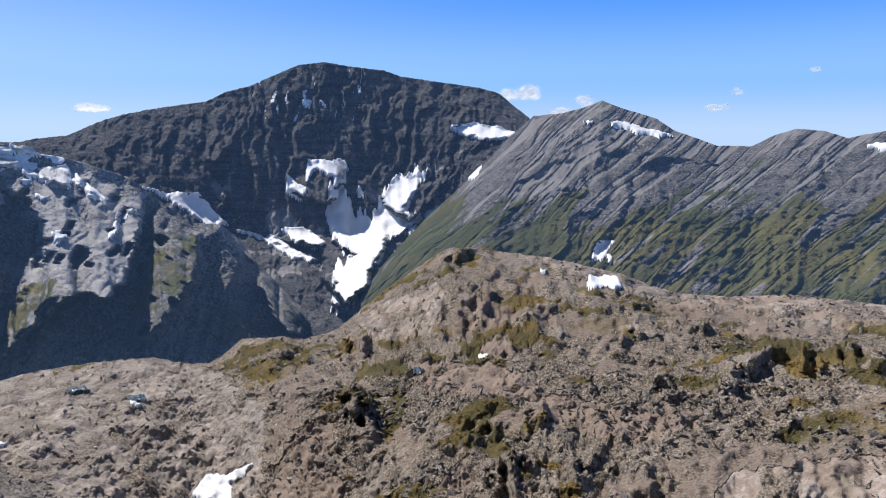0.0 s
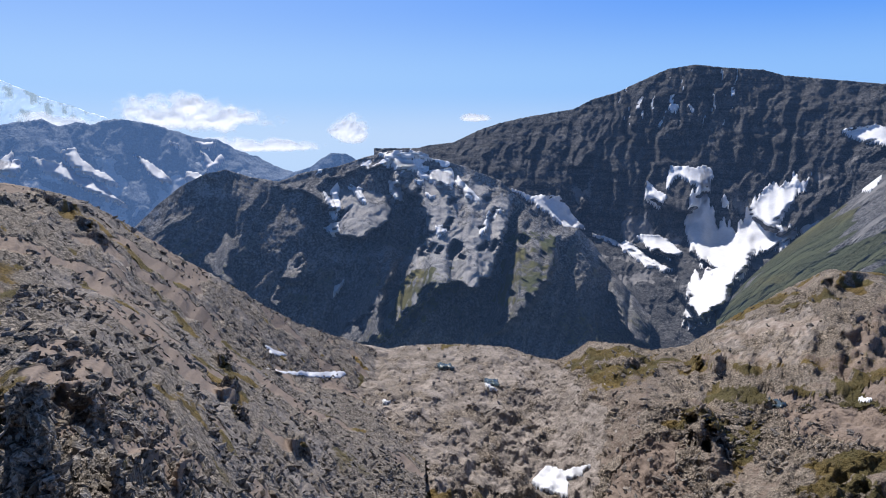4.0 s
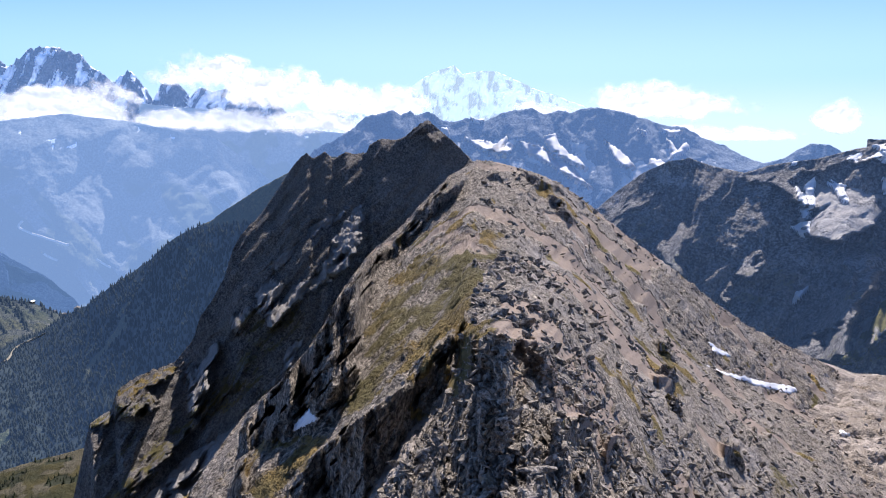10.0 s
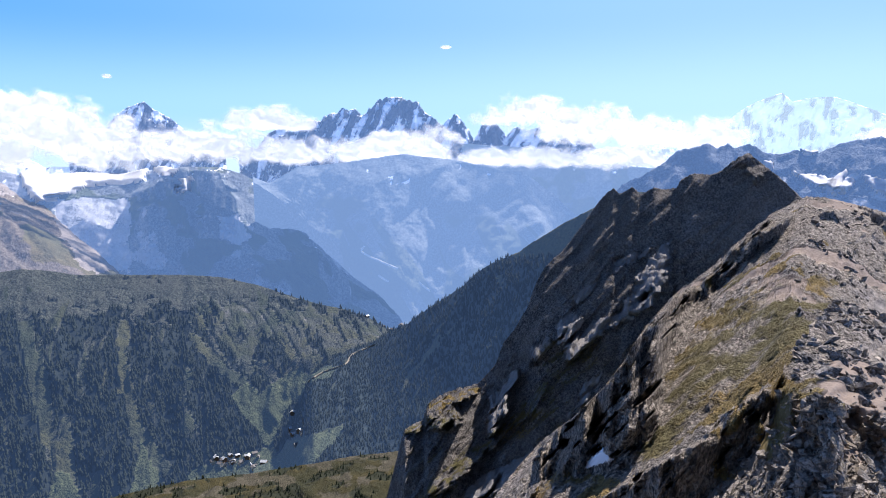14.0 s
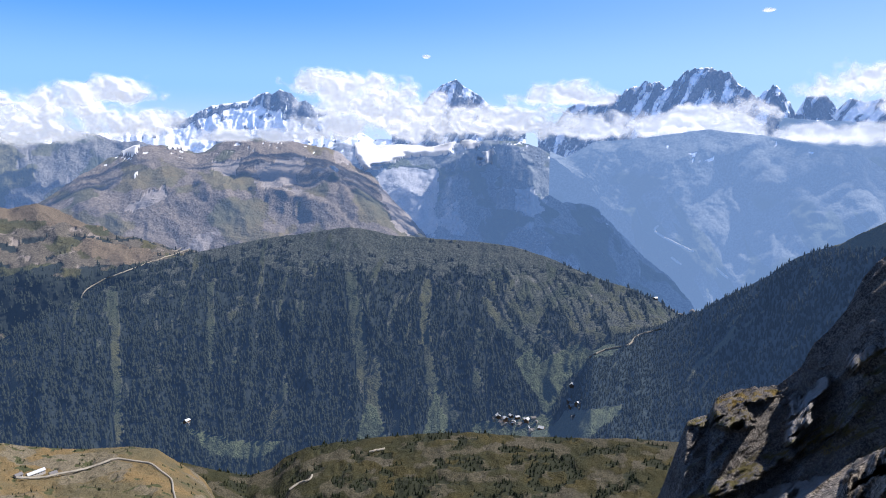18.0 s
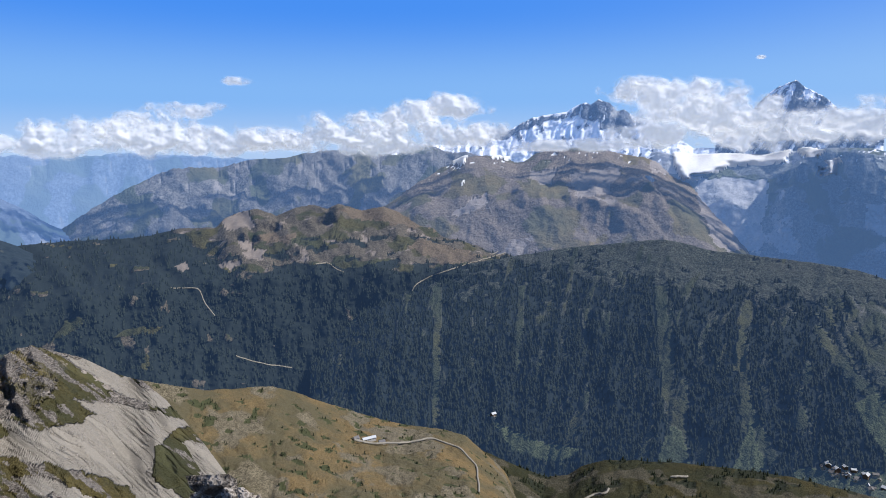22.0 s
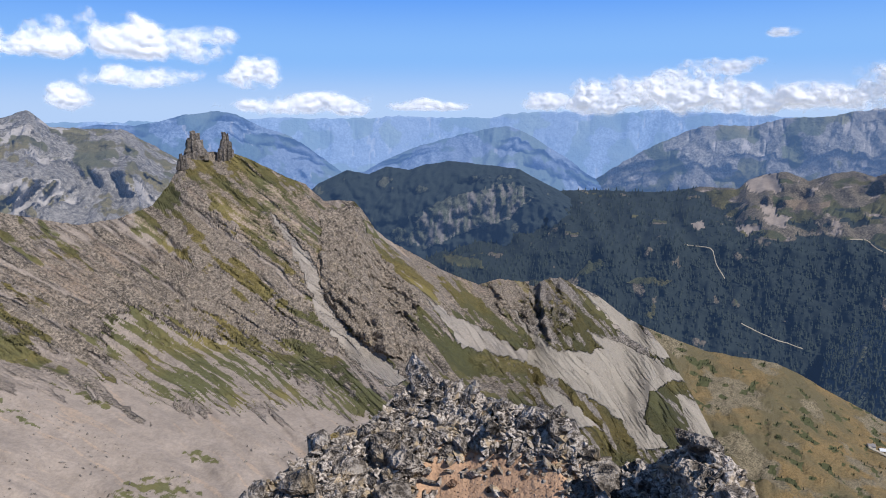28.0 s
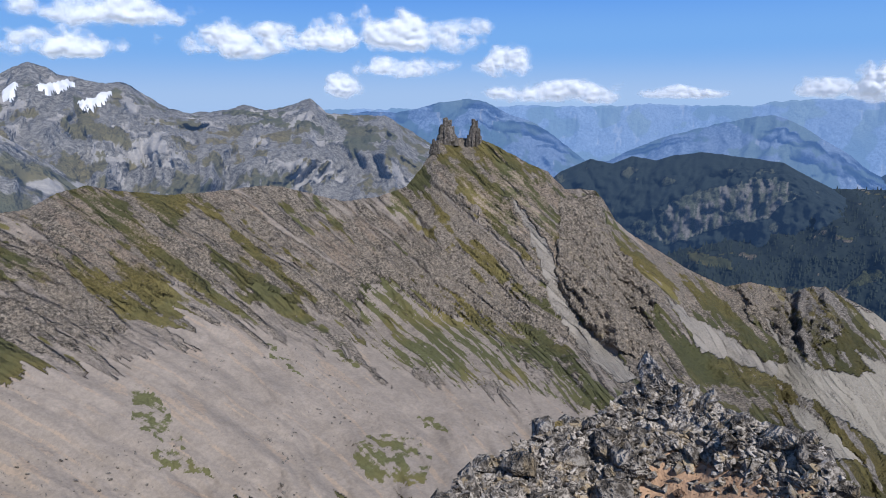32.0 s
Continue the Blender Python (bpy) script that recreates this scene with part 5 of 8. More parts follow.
BASIN_LAWNS_1 = [(9.0, -20.9), (5.1, -21.0), (3.0, -21.1), (3.5, -23.8), (5.1, -26.2), (5.1, -23.3)]
BASIN_LAWNS_2 = [(-27.2, -22.2), (-29.8, -20.5), (-34.0, -18.4), (-36.1, -18.4), (-35.7, -21.0), (-30.8, -22.3), (-28.5, -22.8)]
BASIN_LAWNS_3 = [(-25.5, -21.1), (-29.0, -19.2), (-30.8, -18.7), (-29.8, -19.5), (-26.4, -21.2)]
BASIN_LAWNS_4 = [(-19.4, -19.2), (-23.2, -18.4), (-22.9, -19.6), (-20.3, -19.9)]
BASIN_LAWNS_5 = [(-13.7, -24.3), (-15.6, -23.9), (-15.1, -24.9)]
BASIN_LAWNS_6 = [(-0.8, -16.6), (-4.2, -14.2), (-4.8, -15.1), (-2.3, -16.6)]
BASIN_LAWNS_7 = [(8.0, -20.5), (7.0, -18.8), (4.0, -18.8), (4.6, -19.7)]
BASIN_LAWNS_8 = [(17.3, -18.1), (10.8, -17.9), (12.8, -19.4), (15.6, -20.5)]
BASIN_LAWNS_9 = [(-10.5, -15.3), (-16.0, -14.5), (-15.2, -16.0), (-11.0, -16.2)]
BASIN_LAWNS = [BASIN_LAWNS_1, BASIN_LAWNS_2, BASIN_LAWNS_3, BASIN_LAWNS_4, BASIN_LAWNS_5, BASIN_LAWNS_6, BASIN_LAWNS_7, BASIN_LAWNS_8, BASIN_LAWNS_9]
BASIN_SOIL_1 = [(12.9, -23.8), (9.1, -23.2), (9.6, -25.7), (7.2, -27.6), (9.2, -29.6), (15.6, -29.0), (14.0, -25.4)]
BASIN_SOIL_2 = [(3.1, -18.8), (-0.8, -18.9), (-5.8, -19.2), (-8.7, -20.9), (-15.4, -21.7), (-19.9, -20.8), (-22.2, -21.8), (-15.6, -24.0), (-10.7, -23.1), (-5.8, -21.5), (1.1, -21.6)]
BASIN_SOIL_3 = [(1.1, -29.0), (-2.4, -26.0), (-2.9, -29.0), (-0.9, -29.9)]
BASIN_SOIL_4 = [(-10.8, -24.0), (-15.5, -22.6), (-22.2, -22.0), (-17.9, -24.5)]
BASIN_SOIL_5 = [(-3.3, -17.0), (-5.7, -16.7), (-6.2, -18.5), (-3.8, -18.4)]
BASIN_SOIL = [BASIN_SOIL_1, BASIN_SOIL_2, BASIN_SOIL_3, BASIN_SOIL_4, BASIN_SOIL_5]
BASIN_PALE_1 = [(-5.6, -9.9), (-10.3, -10.0), (-14.9, -11.0), (-17.6, -11.7), (-23.6, -12.1), (-34.7, -11.7), (-34.8, -12.5), (-23.7, -13.2), (-17.2, -12.9), (-10.3, -11.2)]
BASIN_PALE_2 = [(-24.6, -25.3), (-36.4, -21.4), (-36.8, -25.0), (-22.7, -28.3)]
BASIN_PALE_3 = [(7.9, -15.0), (1.1, -12.3), (-0.8, -13.3), (1.1, -16.5), (6.0, -16.9)]
BASIN_PALE = [BASIN_PALE_1, BASIN_PALE_2, BASIN_PALE_3]
BUET_SNOW_1 = [(3.9, -3.7), (1.4, -3.7), (2.5, -5.0), (3.3, -6.4), (1.8, -6.9), (3.0, -8.1), (4.5, -9.0), (5.9, -10.9), (6.4, -13.0), (7.4, -13.6), (8.8, -14.3), (9.5, -13.6), (8.8, -12.4), (9.3, -11.7), (8.8, -10.8), (7.3, -10.1), (9.2, -8.9), (9.6, -6.6), (9.3, -4.7), (8.4, -4.1), (7.9, -5.2), (6.8, -7.1), (5.9, -6.9), (4.9, -5.2)]
BUET_SNOW_2 = [(11.1, -2.2), (9.3, -2.4), (8.6, -2.1), (7.9, -2.4), (8.1, -4.1), (8.8, -3.7), (10.4, -2.9), (11.1, -4.0)]
BUET_SNOW_3 = [(12.8, -3.5), (12.0, -4.2), (11.3, -4.5), (11.6, -5.6), (12.8, -4.9)]
BUET_SNOW_4 = [(-0.7, 0.4), (-2.6, 0.8), (-4.5, 0.4), (-5.9, 0.0), (-4.5, -0.6), (-2.1, -0.3)]
BUET_SNOW_5 = [(13.4, -7.8), (11.5, -7.7), (9.9, -9.0), (10.8, -9.4), (12.4, -8.8)]
BUET_SNOW_6 = [(14.2, -8.2), (11.5, -10.0), (10.6, -10.4), (11.3, -10.5), (14.7, -8.5)]
BUET_SNOW_7 = [(11.4, 2.5), (10.7, 2.5), (10.8, 2.1), (11.3, 2.2)]
BUET_SNOW_8 = [(9.8, 2.6), (9.4, 2.1), (9.7, 2.1)]
BUET_SNOW_9 = [(1.8, -6.8), (0.3, -6.0), (0.7, -6.8), (1.6, -7.0)]
BUET_SNOW_10 = [(23.5, -4.1), (21.8, -4.8), (19.7, -4.8), (18.7, -6.0), (17.7, -7.2), (19.2, -7.1), (21.0, -5.8)]
BUET_SNOW_11 = [(17.7, -7.4), (15.5, -8.1), (13.8, -8.8), (11.8, -10.1), (12.5, -10.1), (15.1, -8.5)]
BUET_SNOW_12 = [(8.8, -2.9), (8.3, -2.4), (8.0, -2.9), (8.3, -5.7), (8.7, -4.7)]
BUET_SNOW_13 = [(7.2, -4.3), (6.5, -5.2), (7.1, -5.2)]
BUET_SNOW = [BUET_SNOW_1, BUET_SNOW_2, BUET_SNOW_3, BUET_SNOW_4, BUET_SNOW_5, BUET_SNOW_6, BUET_SNOW_7, BUET_SNOW_8, BUET_SNOW_9, BUET_SNOW_10, BUET_SNOW_11, BUET_SNOW_12, BUET_SNOW_13]
SHOULDER_SNOW_1 = [(33.7, -1.6), (31.8, -1.8), (31.5, -2.5), (33.3, -2.4)]
SHOULDER_SNOW_2 = [(31.6, -2.3), (30.2, -3.2), (31.4, -3.0)]
SHOULDER_SNOW_3 = [(30.4, -2.6), (28.5, -3.0), (28.6, -4.0), (30.0, -3.8)]
SHOULDER_SNOW_4 = [(28.6, -3.2), (27.7, -3.9), (26.4, -5.1), (27.2, -4.8)]
SHOULDER_SNOW_5 = [(33.8, -3.5), (33.0, -3.4), (32.7, -5.1), (33.4, -4.6)]
SHOULDER_SNOW_6 = [(37.5, -3.7), (36.1, -4.4), (35.6, -5.3), (36.1, -5.1)]
SHOULDER_SNOW_7 = [(39.2, -4.3), (38.3, -5.2), (37.9, -6.5), (38.6, -6.3)]
SHOULDER_SNOW_8 = [(34.9, -1.2), (31.4, -1.0), (30.3, -1.3), (33.2, -1.6)]
SHOULDER_SNOW_9 = [(30.2, -2.6), (28.7, -2.4), (28.3, -3.7), (29.4, -3.9), (30.4, -3.4)]
SHOULDER_SNOW_10 = [(32.7, -1.7), (31.7, -2.0), (31.7, -2.5), (32.8, -2.5)]
SHOULDER_SNOW_11 = [(28.1, -3.1), (27.3, -3.8), (26.2, -5.1), (27.1, -4.7), (28.0, -4.0)]
SHOULDER_SNOW_12 = [(29.8, -7.2), (29.3, -7.0), (28.9, -7.5), (29.8, -8.1)]
SHOULDER_SNOW_13 = [(26.3, -7.7), (25.5, -6.0), (24.1, -5.8), (25.4, -6.7), (26.0, -7.8)]
SHOULDER_SNOW_14 = [(31.9, -0.9), (30.1, -1.6), (31.1, -1.6), (32.1, -1.3)]
SHOULDER_SNOW_15 = [(31.8, -3.3), (30.9, -3.3), (31.1, -3.6)]
SHOULDER_SNOW_16 = [(30.9, -4.4), (29.7, -4.7), (30.5, -4.8)]
SHOULDER_SNOW_17 = [(38.6, -4.1), (38.0, -3.6), (37.9, -6.3), (38.5, -5.4)]
SHOULDER_SNOW_18 = [(33.9, -1.6), (31.7, -2.1), (32.2, -2.5), (33.3, -2.3)]
SHOULDER_SNOW_19 = [(33.8, -3.4), (32.5, -4.5), (33.2, -5.1), (33.7, -4.2)]
SHOULDER_SNOW_20 = [(30.0, -7.2), (29.1, -7.4), (29.8, -8.0)]
SHOULDER_SNOW_21 = [(39.3, -7.2), (37.9, -6.8), (38.1, -7.9)]
SHOULDER_SNOW_22 = [(38.5, -12.0), (37.6, -11.5), (38.7, -13.1)]
SHOULDER_SNOW_23 = [(37.1, -3.7), (36.0, -4.1), (35.8, -5.1), (36.5, -4.3)]
SHOULDER_SNOW = [SHOULDER_SNOW_1, SHOULDER_SNOW_2, SHOULDER_SNOW_3, SHOULDER_SNOW_4, SHOULDER_SNOW_5, SHOULDER_SNOW_6, SHOULDER_SNOW_7, SHOULDER_SNOW_8, SHOULDER_SNOW_9, SHOULDER_SNOW_10, SHOULDER_SNOW_11, SHOULDER_SNOW_12, SHOULDER_SNOW_13, SHOULDER_SNOW_14, SHOULDER_SNOW_15, SHOULDER_SNOW_16, SHOULDER_SNOW_17, SHOULDER_SNOW_18, SHOULDER_SNOW_19, SHOULDER_SNOW_20, SHOULDER_SNOW_21, SHOULDER_SNOW_22, SHOULDER_SNOW_23]
RIDGE_SNOW_1 = [(-13.7, 1.0), (-16.1, 0.4), (-18.5, -0.2), (-16.2, 0.0), (-13.7, 0.6)]
RIDGE_SNOW_2 = [(-12.5, -9.5), (-13.0, -8.7), (-14.3, -8.7), (-13.2, -10.2), (-12.5, -10.2)]
RIDGE_SNOW_3 = [(-31.5, -0.8), (-32.6, -0.6), (-33.7, -0.7), (-32.6, -1.0), (-31.7, -1.0)]
RIDGE_SNOW_4 = [(-3.6, -2.2), (-2.6, -3.7), (-1.6, -3.9), (-2.9, -2.8)]
RIDGE_SNOW_5 = [(-11.3, 0.9), (-12.4, 1.0), (-11.7, 0.7)]
RIDGE_SNOW_6 = [(-13.7, -9.7), (-14.3, -9.9), (-14.0, -10.5)]
RIDGE_SNOW = [RIDGE_SNOW_1, RIDGE_SNOW_2, RIDGE_SNOW_3, RIDGE_SNOW_4, RIDGE_SNOW_5, RIDGE_SNOW_6]
BASIN_SNOW_1 = [(-12.4, -11.6), (-14.5, -11.5), (-14.9, -12.4), (-12.2, -12.5)]
BASIN_SNOW_2 = [(-3.0, -18.2), (-4.2, -18.4), (-3.3, -18.7)]
BASIN_SNOW_3 = [(21.4, -27.9), (21.0, -27.1), (20.0, -26.4), (18.7, -26.7), (16.6, -26.1), (17.3, -26.9), (18.5, -27.2), (18.3, -28.6)]
BASIN_SNOW_4 = [(25.8, -20.3), (24.5, -20.7), (25.3, -20.7)]
BASIN_SNOW_5 = [(-8.2, -11.0), (-8.8, -11.3), (-8.4, -11.5)]
BASIN_SNOW_6 = [(34.9, -21.3), (33.9, -21.7), (34.6, -21.7)]
BASIN_SNOW = [BASIN_SNOW_1, BASIN_SNOW_2, BASIN_SNOW_3, BASIN_SNOW_4, BASIN_SNOW_5, BASIN_SNOW_6]
HUMP_SNOW_1 = [(44.7, -16.4), (42.6, -17.4), (43.5, -17.4)]
HUMP_SNOW_2 = [(44.4, -18.3), (41.9, -18.8), (37.9, -19.0), (38.3, -19.4), (41.5, -19.1)]
HUMP_SNOW = [HUMP_SNOW_1, HUMP_SNOW_2]
PEAK_SNOW_1 = [(79.5, -24.5), (79.1, -23.7), (78.3, -22.7), (77.8, -23.3), (77.2, -23.7), (78.1, -24.0)]
PEAK_SNOW = [PEAK_SNOW_1]
BACK_SNOW_1 = [(233.6, 0.9), (232.1, 1.4), (230.9, 1.1), (232.4, 0.5)]
BACK_SNOW_2 = [(230.9, -0.1), (228.5, 0.6), (229.3, -0.3), (230.5, -0.7)]
BACK_SNOW_3 = [(235.6, 0.6), (234.6, 1.1), (235.0, -0.0), (235.5, 0.1)]
BACK_SNOW = [BACK_SNOW_1, BACK_SNOW_2, BACK_SNOW_3]
SCREE_FAN_1 = [(184.8, -15.5), (182.6, -16.9), (179.9, -18.1), (177.0, -19.7), (175.1, -19.6), (176.7, -17.5), (177.7, -15.9), (175.7, -18.1), (173.8, -19.5), (170.7, -19.6), (169.7, -19.1), (171.0, -17.8), (169.0, -18.5), (166.9, -19.1), (163.9, -20.3), (162.2, -20.9), (163.8, -21.3), (165.7, -22.3), (165.9, -24.4), (163.8, -26.3), (166.1, -26.7), (167.5, -25.1), (169.9, -23.4), (173.1, -22.1), (176.0, -20.7), (179.3, -20.0), (181.8, -19.5)]
SCREE_FAN_2 = [(171.5, -14.8), (169.7, -15.1), (167.5, -16.8), (165.3, -18.4), (163.2, -19.6), (164.8, -19.6), (167.4, -18.3), (169.6, -16.4)]
SCREE_FAN_3 = [(175.4, -22.3), (173.6, -22.5), (170.7, -24.8), (169.1, -25.7), (171.5, -25.5), (173.9, -23.9)]
SCREE_FAN_4 = [(163.5, -22.3), (161.7, -22.4), (159.9, -24.6), (160.5, -25.7), (162.0, -24.9)]
SCREE_FAN = [SCREE_FAN_1, SCREE_FAN_2, SCREE_FAN_3, SCREE_FAN_4]
SCREE_CHUTE_1 = [(197.8, -7.6), (196.4, -9.4), (194.7, -11.8), (193.2, -15.6), (191.6, -18.2), (189.1, -19.9), (186.4, -22.2), (188.1, -22.8), (191.6, -20.1), (194.1, -17.0), (195.4, -12.7), (196.7, -9.9)]
SCREE_CHUTE = [SCREE_CHUTE_1]
GREEN_STRIPES_1 = [(210.6, -15.0), (207.4, -14.9), (204.3, -16.6), (199.5, -18.7), (196.6, -20.7), (192.1, -22.9), (190.9, -24.9), (193.7, -24.7), (197.7, -23.6), (201.7, -23.6), (204.6, -22.5), (208.0, -22.2), (209.7, -20.2), (210.4, -17.9)]
GREEN_STRIPES = [GREEN_STRIPES_1]
GRASS_TUFTS_1 = [(206.1, -26.2), (204.8, -26.0), (202.8, -27.1), (203.9, -27.4)]
GRASS_TUFTS_2 = [(211.8, -28.3), (210.3, -27.4), (206.9, -27.5), (204.6, -28.5), (204.9, -31.0), (207.2, -31.5), (210.1, -30.8), (211.7, -29.5)]
GRASS_TUFTS_3 = [(229.5, -21.2), (227.6, -22.3), (226.4, -24.8), (225.7, -26.9), (228.1, -25.3), (230.0, -24.2)]
GRASS_TUFTS_4 = [(219.3, -19.0), (217.2, -20.5), (215.7, -22.5), (218.3, -20.6)]
GRASS_TUFTS_5 = [(214.9, -19.3), (212.9, -20.4), (210.1, -22.2), (211.6, -21.8), (214.2, -20.1)]
GRASS_TUFTS_6 = [(228.2, -26.0), (226.1, -27.0), (223.7, -29.1), (228.5, -27.7)]
GRASS_TUFTS = [GRASS_TUFTS_1, GRASS_TUFTS_2, GRASS_TUFTS_3, GRASS_TUFTS_4, GRASS_TUFTS_5, GRASS_TUFTS_6]
HOLLOW_1 = [(244.9, -20.8), (238.2, -19.9), (230.6, -19.3), (221.8, -17.4), (212.6, -20.0), (202.7, -23.5), (192.6, -25.2), (187.7, -26.3), (187.1, -36.0), (246.3, -28.9)]
HOLLOW = [HOLLOW_1]
ROCKY_FACE_1 = [(193.5, -8.1), (190.9, -7.4), (189.0, -11.5), (185.6, -15.2), (185.6, -20.8), (189.6, -19.9), (193.9, -15.2)]
ROCKY_FACE_2 = [(179.4, -14.4), (173.0, -13.6), (171.1, -15.5), (174.0, -18.9), (177.9, -16.9)]
ROCKY_FACE = [ROCKY_FACE_1, ROCKY_FACE_2]
PAVEMENT_1 = [(40.4, -16.5), (34.1, -17.4), (26.6, -17.0), (23.8, -17.1), (20.9, -18.0), (16.6, -20.8), (15.3, -23.6), (16.9, -26.4), (18.9, -29.0), (44.0, -22.9)]
PAVEMENT_2 = [(38.2, -16.5), (20.1, -17.8), (15.2, -21.8), (16.2, -28.8), (32.2, -28.4), (37.6, -21.8), (43.6, -18.9)]
PAVEMENT = [PAVEMENT_1, PAVEMENT_2]
RED_SOIL_1 = [(184.0, -28.3), (178.9, -28.4), (172.9, -28.5), (170.9, -30.3), (168.8, -32.1), (188.1, -33.7), (186.0, -31.2)]
RED_SOIL = [RED_SOIL_1]
HUT_GRASS_1 = [(167.9, -16.1), (155.2, -18.6), (145.6, -22.2), (137.4, -24.2), (136.4, -27.7), (150.2, -29.3), (157.7, -24.9)]
HUT_GRASS = [HUT_GRASS_1]
CLIFF_BAND_1 = [(186.6, -11.0), (185.2, -8.6), (181.5, -7.2), (176.9, -6.2), (176.0, -7.1), (177.7, -9.0), (181.4, -10.0), (184.2, -11.4)]
CLIFF_BAND_2 = [(186.1, -9.3), (184.4, -7.7), (181.4, -6.6), (177.5, -5.9), (176.7, -6.9), (179.4, -8.1), (182.9, -9.6)]
CLIFF_BAND = [CLIFF_BAND_1, CLIFF_BAND_2]
MOOR_FIELD_1 = [(168.3, -13.8), (166.8, -13.3), (164.3, -13.3), (164.9, -13.9)]
MOOR_FIELD_2 = [(172.3, -13.8), (171.1, -12.0), (169.6, -12.1), (170.1, -12.7)]
MOOR_FIELD_3 = [(183.5, -11.8), (180.1, -12.3), (179.7, -13.2), (183.1, -12.7)]
MOOR_FIELD = [MOOR_FIELD_1, MOOR_FIELD_2, MOOR_FIELD_3]
FOREST_CUT_1 = [(142.4, -11.3), (141.6, -11.3), (142.1, -22.7), (142.7, -22.7)]
FOREST_CUT_2 = [(135.2, -11.3), (134.6, -11.3), (134.8, -16.8), (135.4, -18.7)]
FOREST_CUT_3 = [(117.4, -11.6), (116.7, -11.6), (117.4, -17.1), (118.0, -17.1)]
FOREST_CUT_4 = [(124.2, -10.8), (123.1, -10.8), (122.6, -20.0), (123.2, -20.0)]
FOREST_CUT_5 = [(121.8, -18.1), (121.2, -18.1), (121.1, -23.5), (122.5, -23.8)]
FOREST_CUT = [FOREST_CUT_1, FOREST_CUT_2, FOREST_CUT_3, FOREST_CUT_4, FOREST_CUT_5]
SPUR_OPEN = [(73.0, 2.0), (96.0, -10.0), (96.0, -15.0), (90.0, -13.0), (84.0, -9.0), (73.0, -6.0)]
BENCH_KNOLL = [(98.0, -20.0), (118.0, -20.0), (119.0, -30.0), (98.0, -30.0)]
HILL_ROCKS = [(112.1, -10.4), (105.5, -11.7), (98.0, -12.8), (96.0, -14.5), (101.1, -16.0), (105.2, -18.1), (107.2, -17.3), (110.1, -15.1), (112.6, -11.9)]
HILL_TOP = [(126.0, -7.0), (116.9, -7.0), (104.0, -9.0), (106.4, -10.8), (107.3, -11.7), (112.1, -11.4), (116.9, -10.9), (122.7, -10.9), (128.0, -9.0)]
HILL_GULLY_1 = [(112.3, -12.8), (110.9, -14.4), (108.9, -16.4), (107.2, -18.2), (105.7, -19.5), (105.2, -20.4), (106.4, -19.6), (108.1, -18.3), (109.8, -16.9), (111.1, -15.6), (112.6, -13.3)]
HILL_GULLY_2 = [(117.5, -11.9), (116.5, -11.9), (117.0, -14.7), (116.8, -16.6), (116.2, -19.8), (114.9, -21.8), (114.3, -23.4), (116.4, -23.4), (117.2, -20.7), (117.6, -16.1)]
HILL_GULLY_3 = [(122.7, -11.8), (122.5, -14.6), (122.3, -18.3), (122.1, -21.1), (120.9, -23.3), (122.9, -23.3), (122.7, -20.6), (123.2, -17.4), (123.1, -14.6)]
HILL_GULLIES = [HILL_GULLY_1, HILL_GULLY_2, HILL_GULLY_3]
SIDE_ROAD_1 = [(98.1, -6.7), (98.6, -7.2), (97.6, -7.8), (95.3, -8.8)]
SIDE_ROAD_2 = [(97.2, -9.2), (96.6, -9.6), (96.1, -9.9)]
SIDE_ROAD_3 = [(93.8, -9.8), (93.0, -10.5), (92.6, -10.7)]
SIDE_ROADS = [SIDE_ROAD_1, SIDE_ROAD_2, SIDE_ROAD_3]
SPUR_MEADOW_1 = [(109.0, -22.6), (105.5, -22.0), (102.3, -21.7), (100.4, -21.2), (100.4, -22.0), (102.2, -23.2), (103.1, -24.2), (109.0, -24.8)]
SPUR_MEADOW_2 = [(105.2, -18.1), (103.9, -17.2), (101.6, -16.5), (100.6, -16.5), (101.5, -17.4), (103.4, -18.0), (104.8, -18.8)]
SPUR_MEADOWS = [SPUR_MEADOW_1, SPUR_MEADOW_2]
VALLEY_FIELD_1 = [(138.0, -21.7), (135.6, -23.0), (132.6, -23.9), (129.6, -24.0), (130.4, -25.0), (133.1, -25.3), (135.6, -24.6)]
VALLEY_FIELD_2 = [(122.7, -21.6), (121.5, -22.0), (120.7, -24.6), (123.4, -24.7)]
VALLEY_FIELD_3 = [(116.5, -20.6), (114.9, -24.2), (117.6, -24.4)]
VALLEY_FIELD_4 = [(104.7, -22.4), (100.3, -22.0), (102.5, -24.0), (108.5, -24.5)]
VALLEY_FIELD_5 = [(113.1, -23.4), (109.5, -22.6), (106.0, -22.5), (106.3, -24.2), (113.1, -24.7)]
VALLEY_FIELD_6 = [(105.7, -20.4), (103.1, -18.0), (102.4, -17.1), (104.3, -16.7), (107.2, -18.2)]
VALLEY_FIELD_7 = [(108.1, -17.3), (105.2, -20.4), (106.6, -22.7), (109.6, -18.3)]
VALLEY_FIELD = [VALLEY_FIELD_1, VALLEY_FIELD_2, VALLEY_FIELD_3, VALLEY_FIELD_4, VALLEY_FIELD_5, VALLEY_FIELD_6, VALLEY_FIELD_7]
POND_1 = [(29.9, -18.6), (28.7, -18.6), (28.3, -19.0), (29.7, -19.0)]
POND_2 = [(25.8, -19.8), (24.6, -19.9), (24.4, -20.4), (25.7, -20.3)]
POND_3 = [(2.9, -19.5), (1.7, -19.6), (1.9, -20.0), (2.7, -20.0)]
POND = [POND_1, POND_2, POND_3]
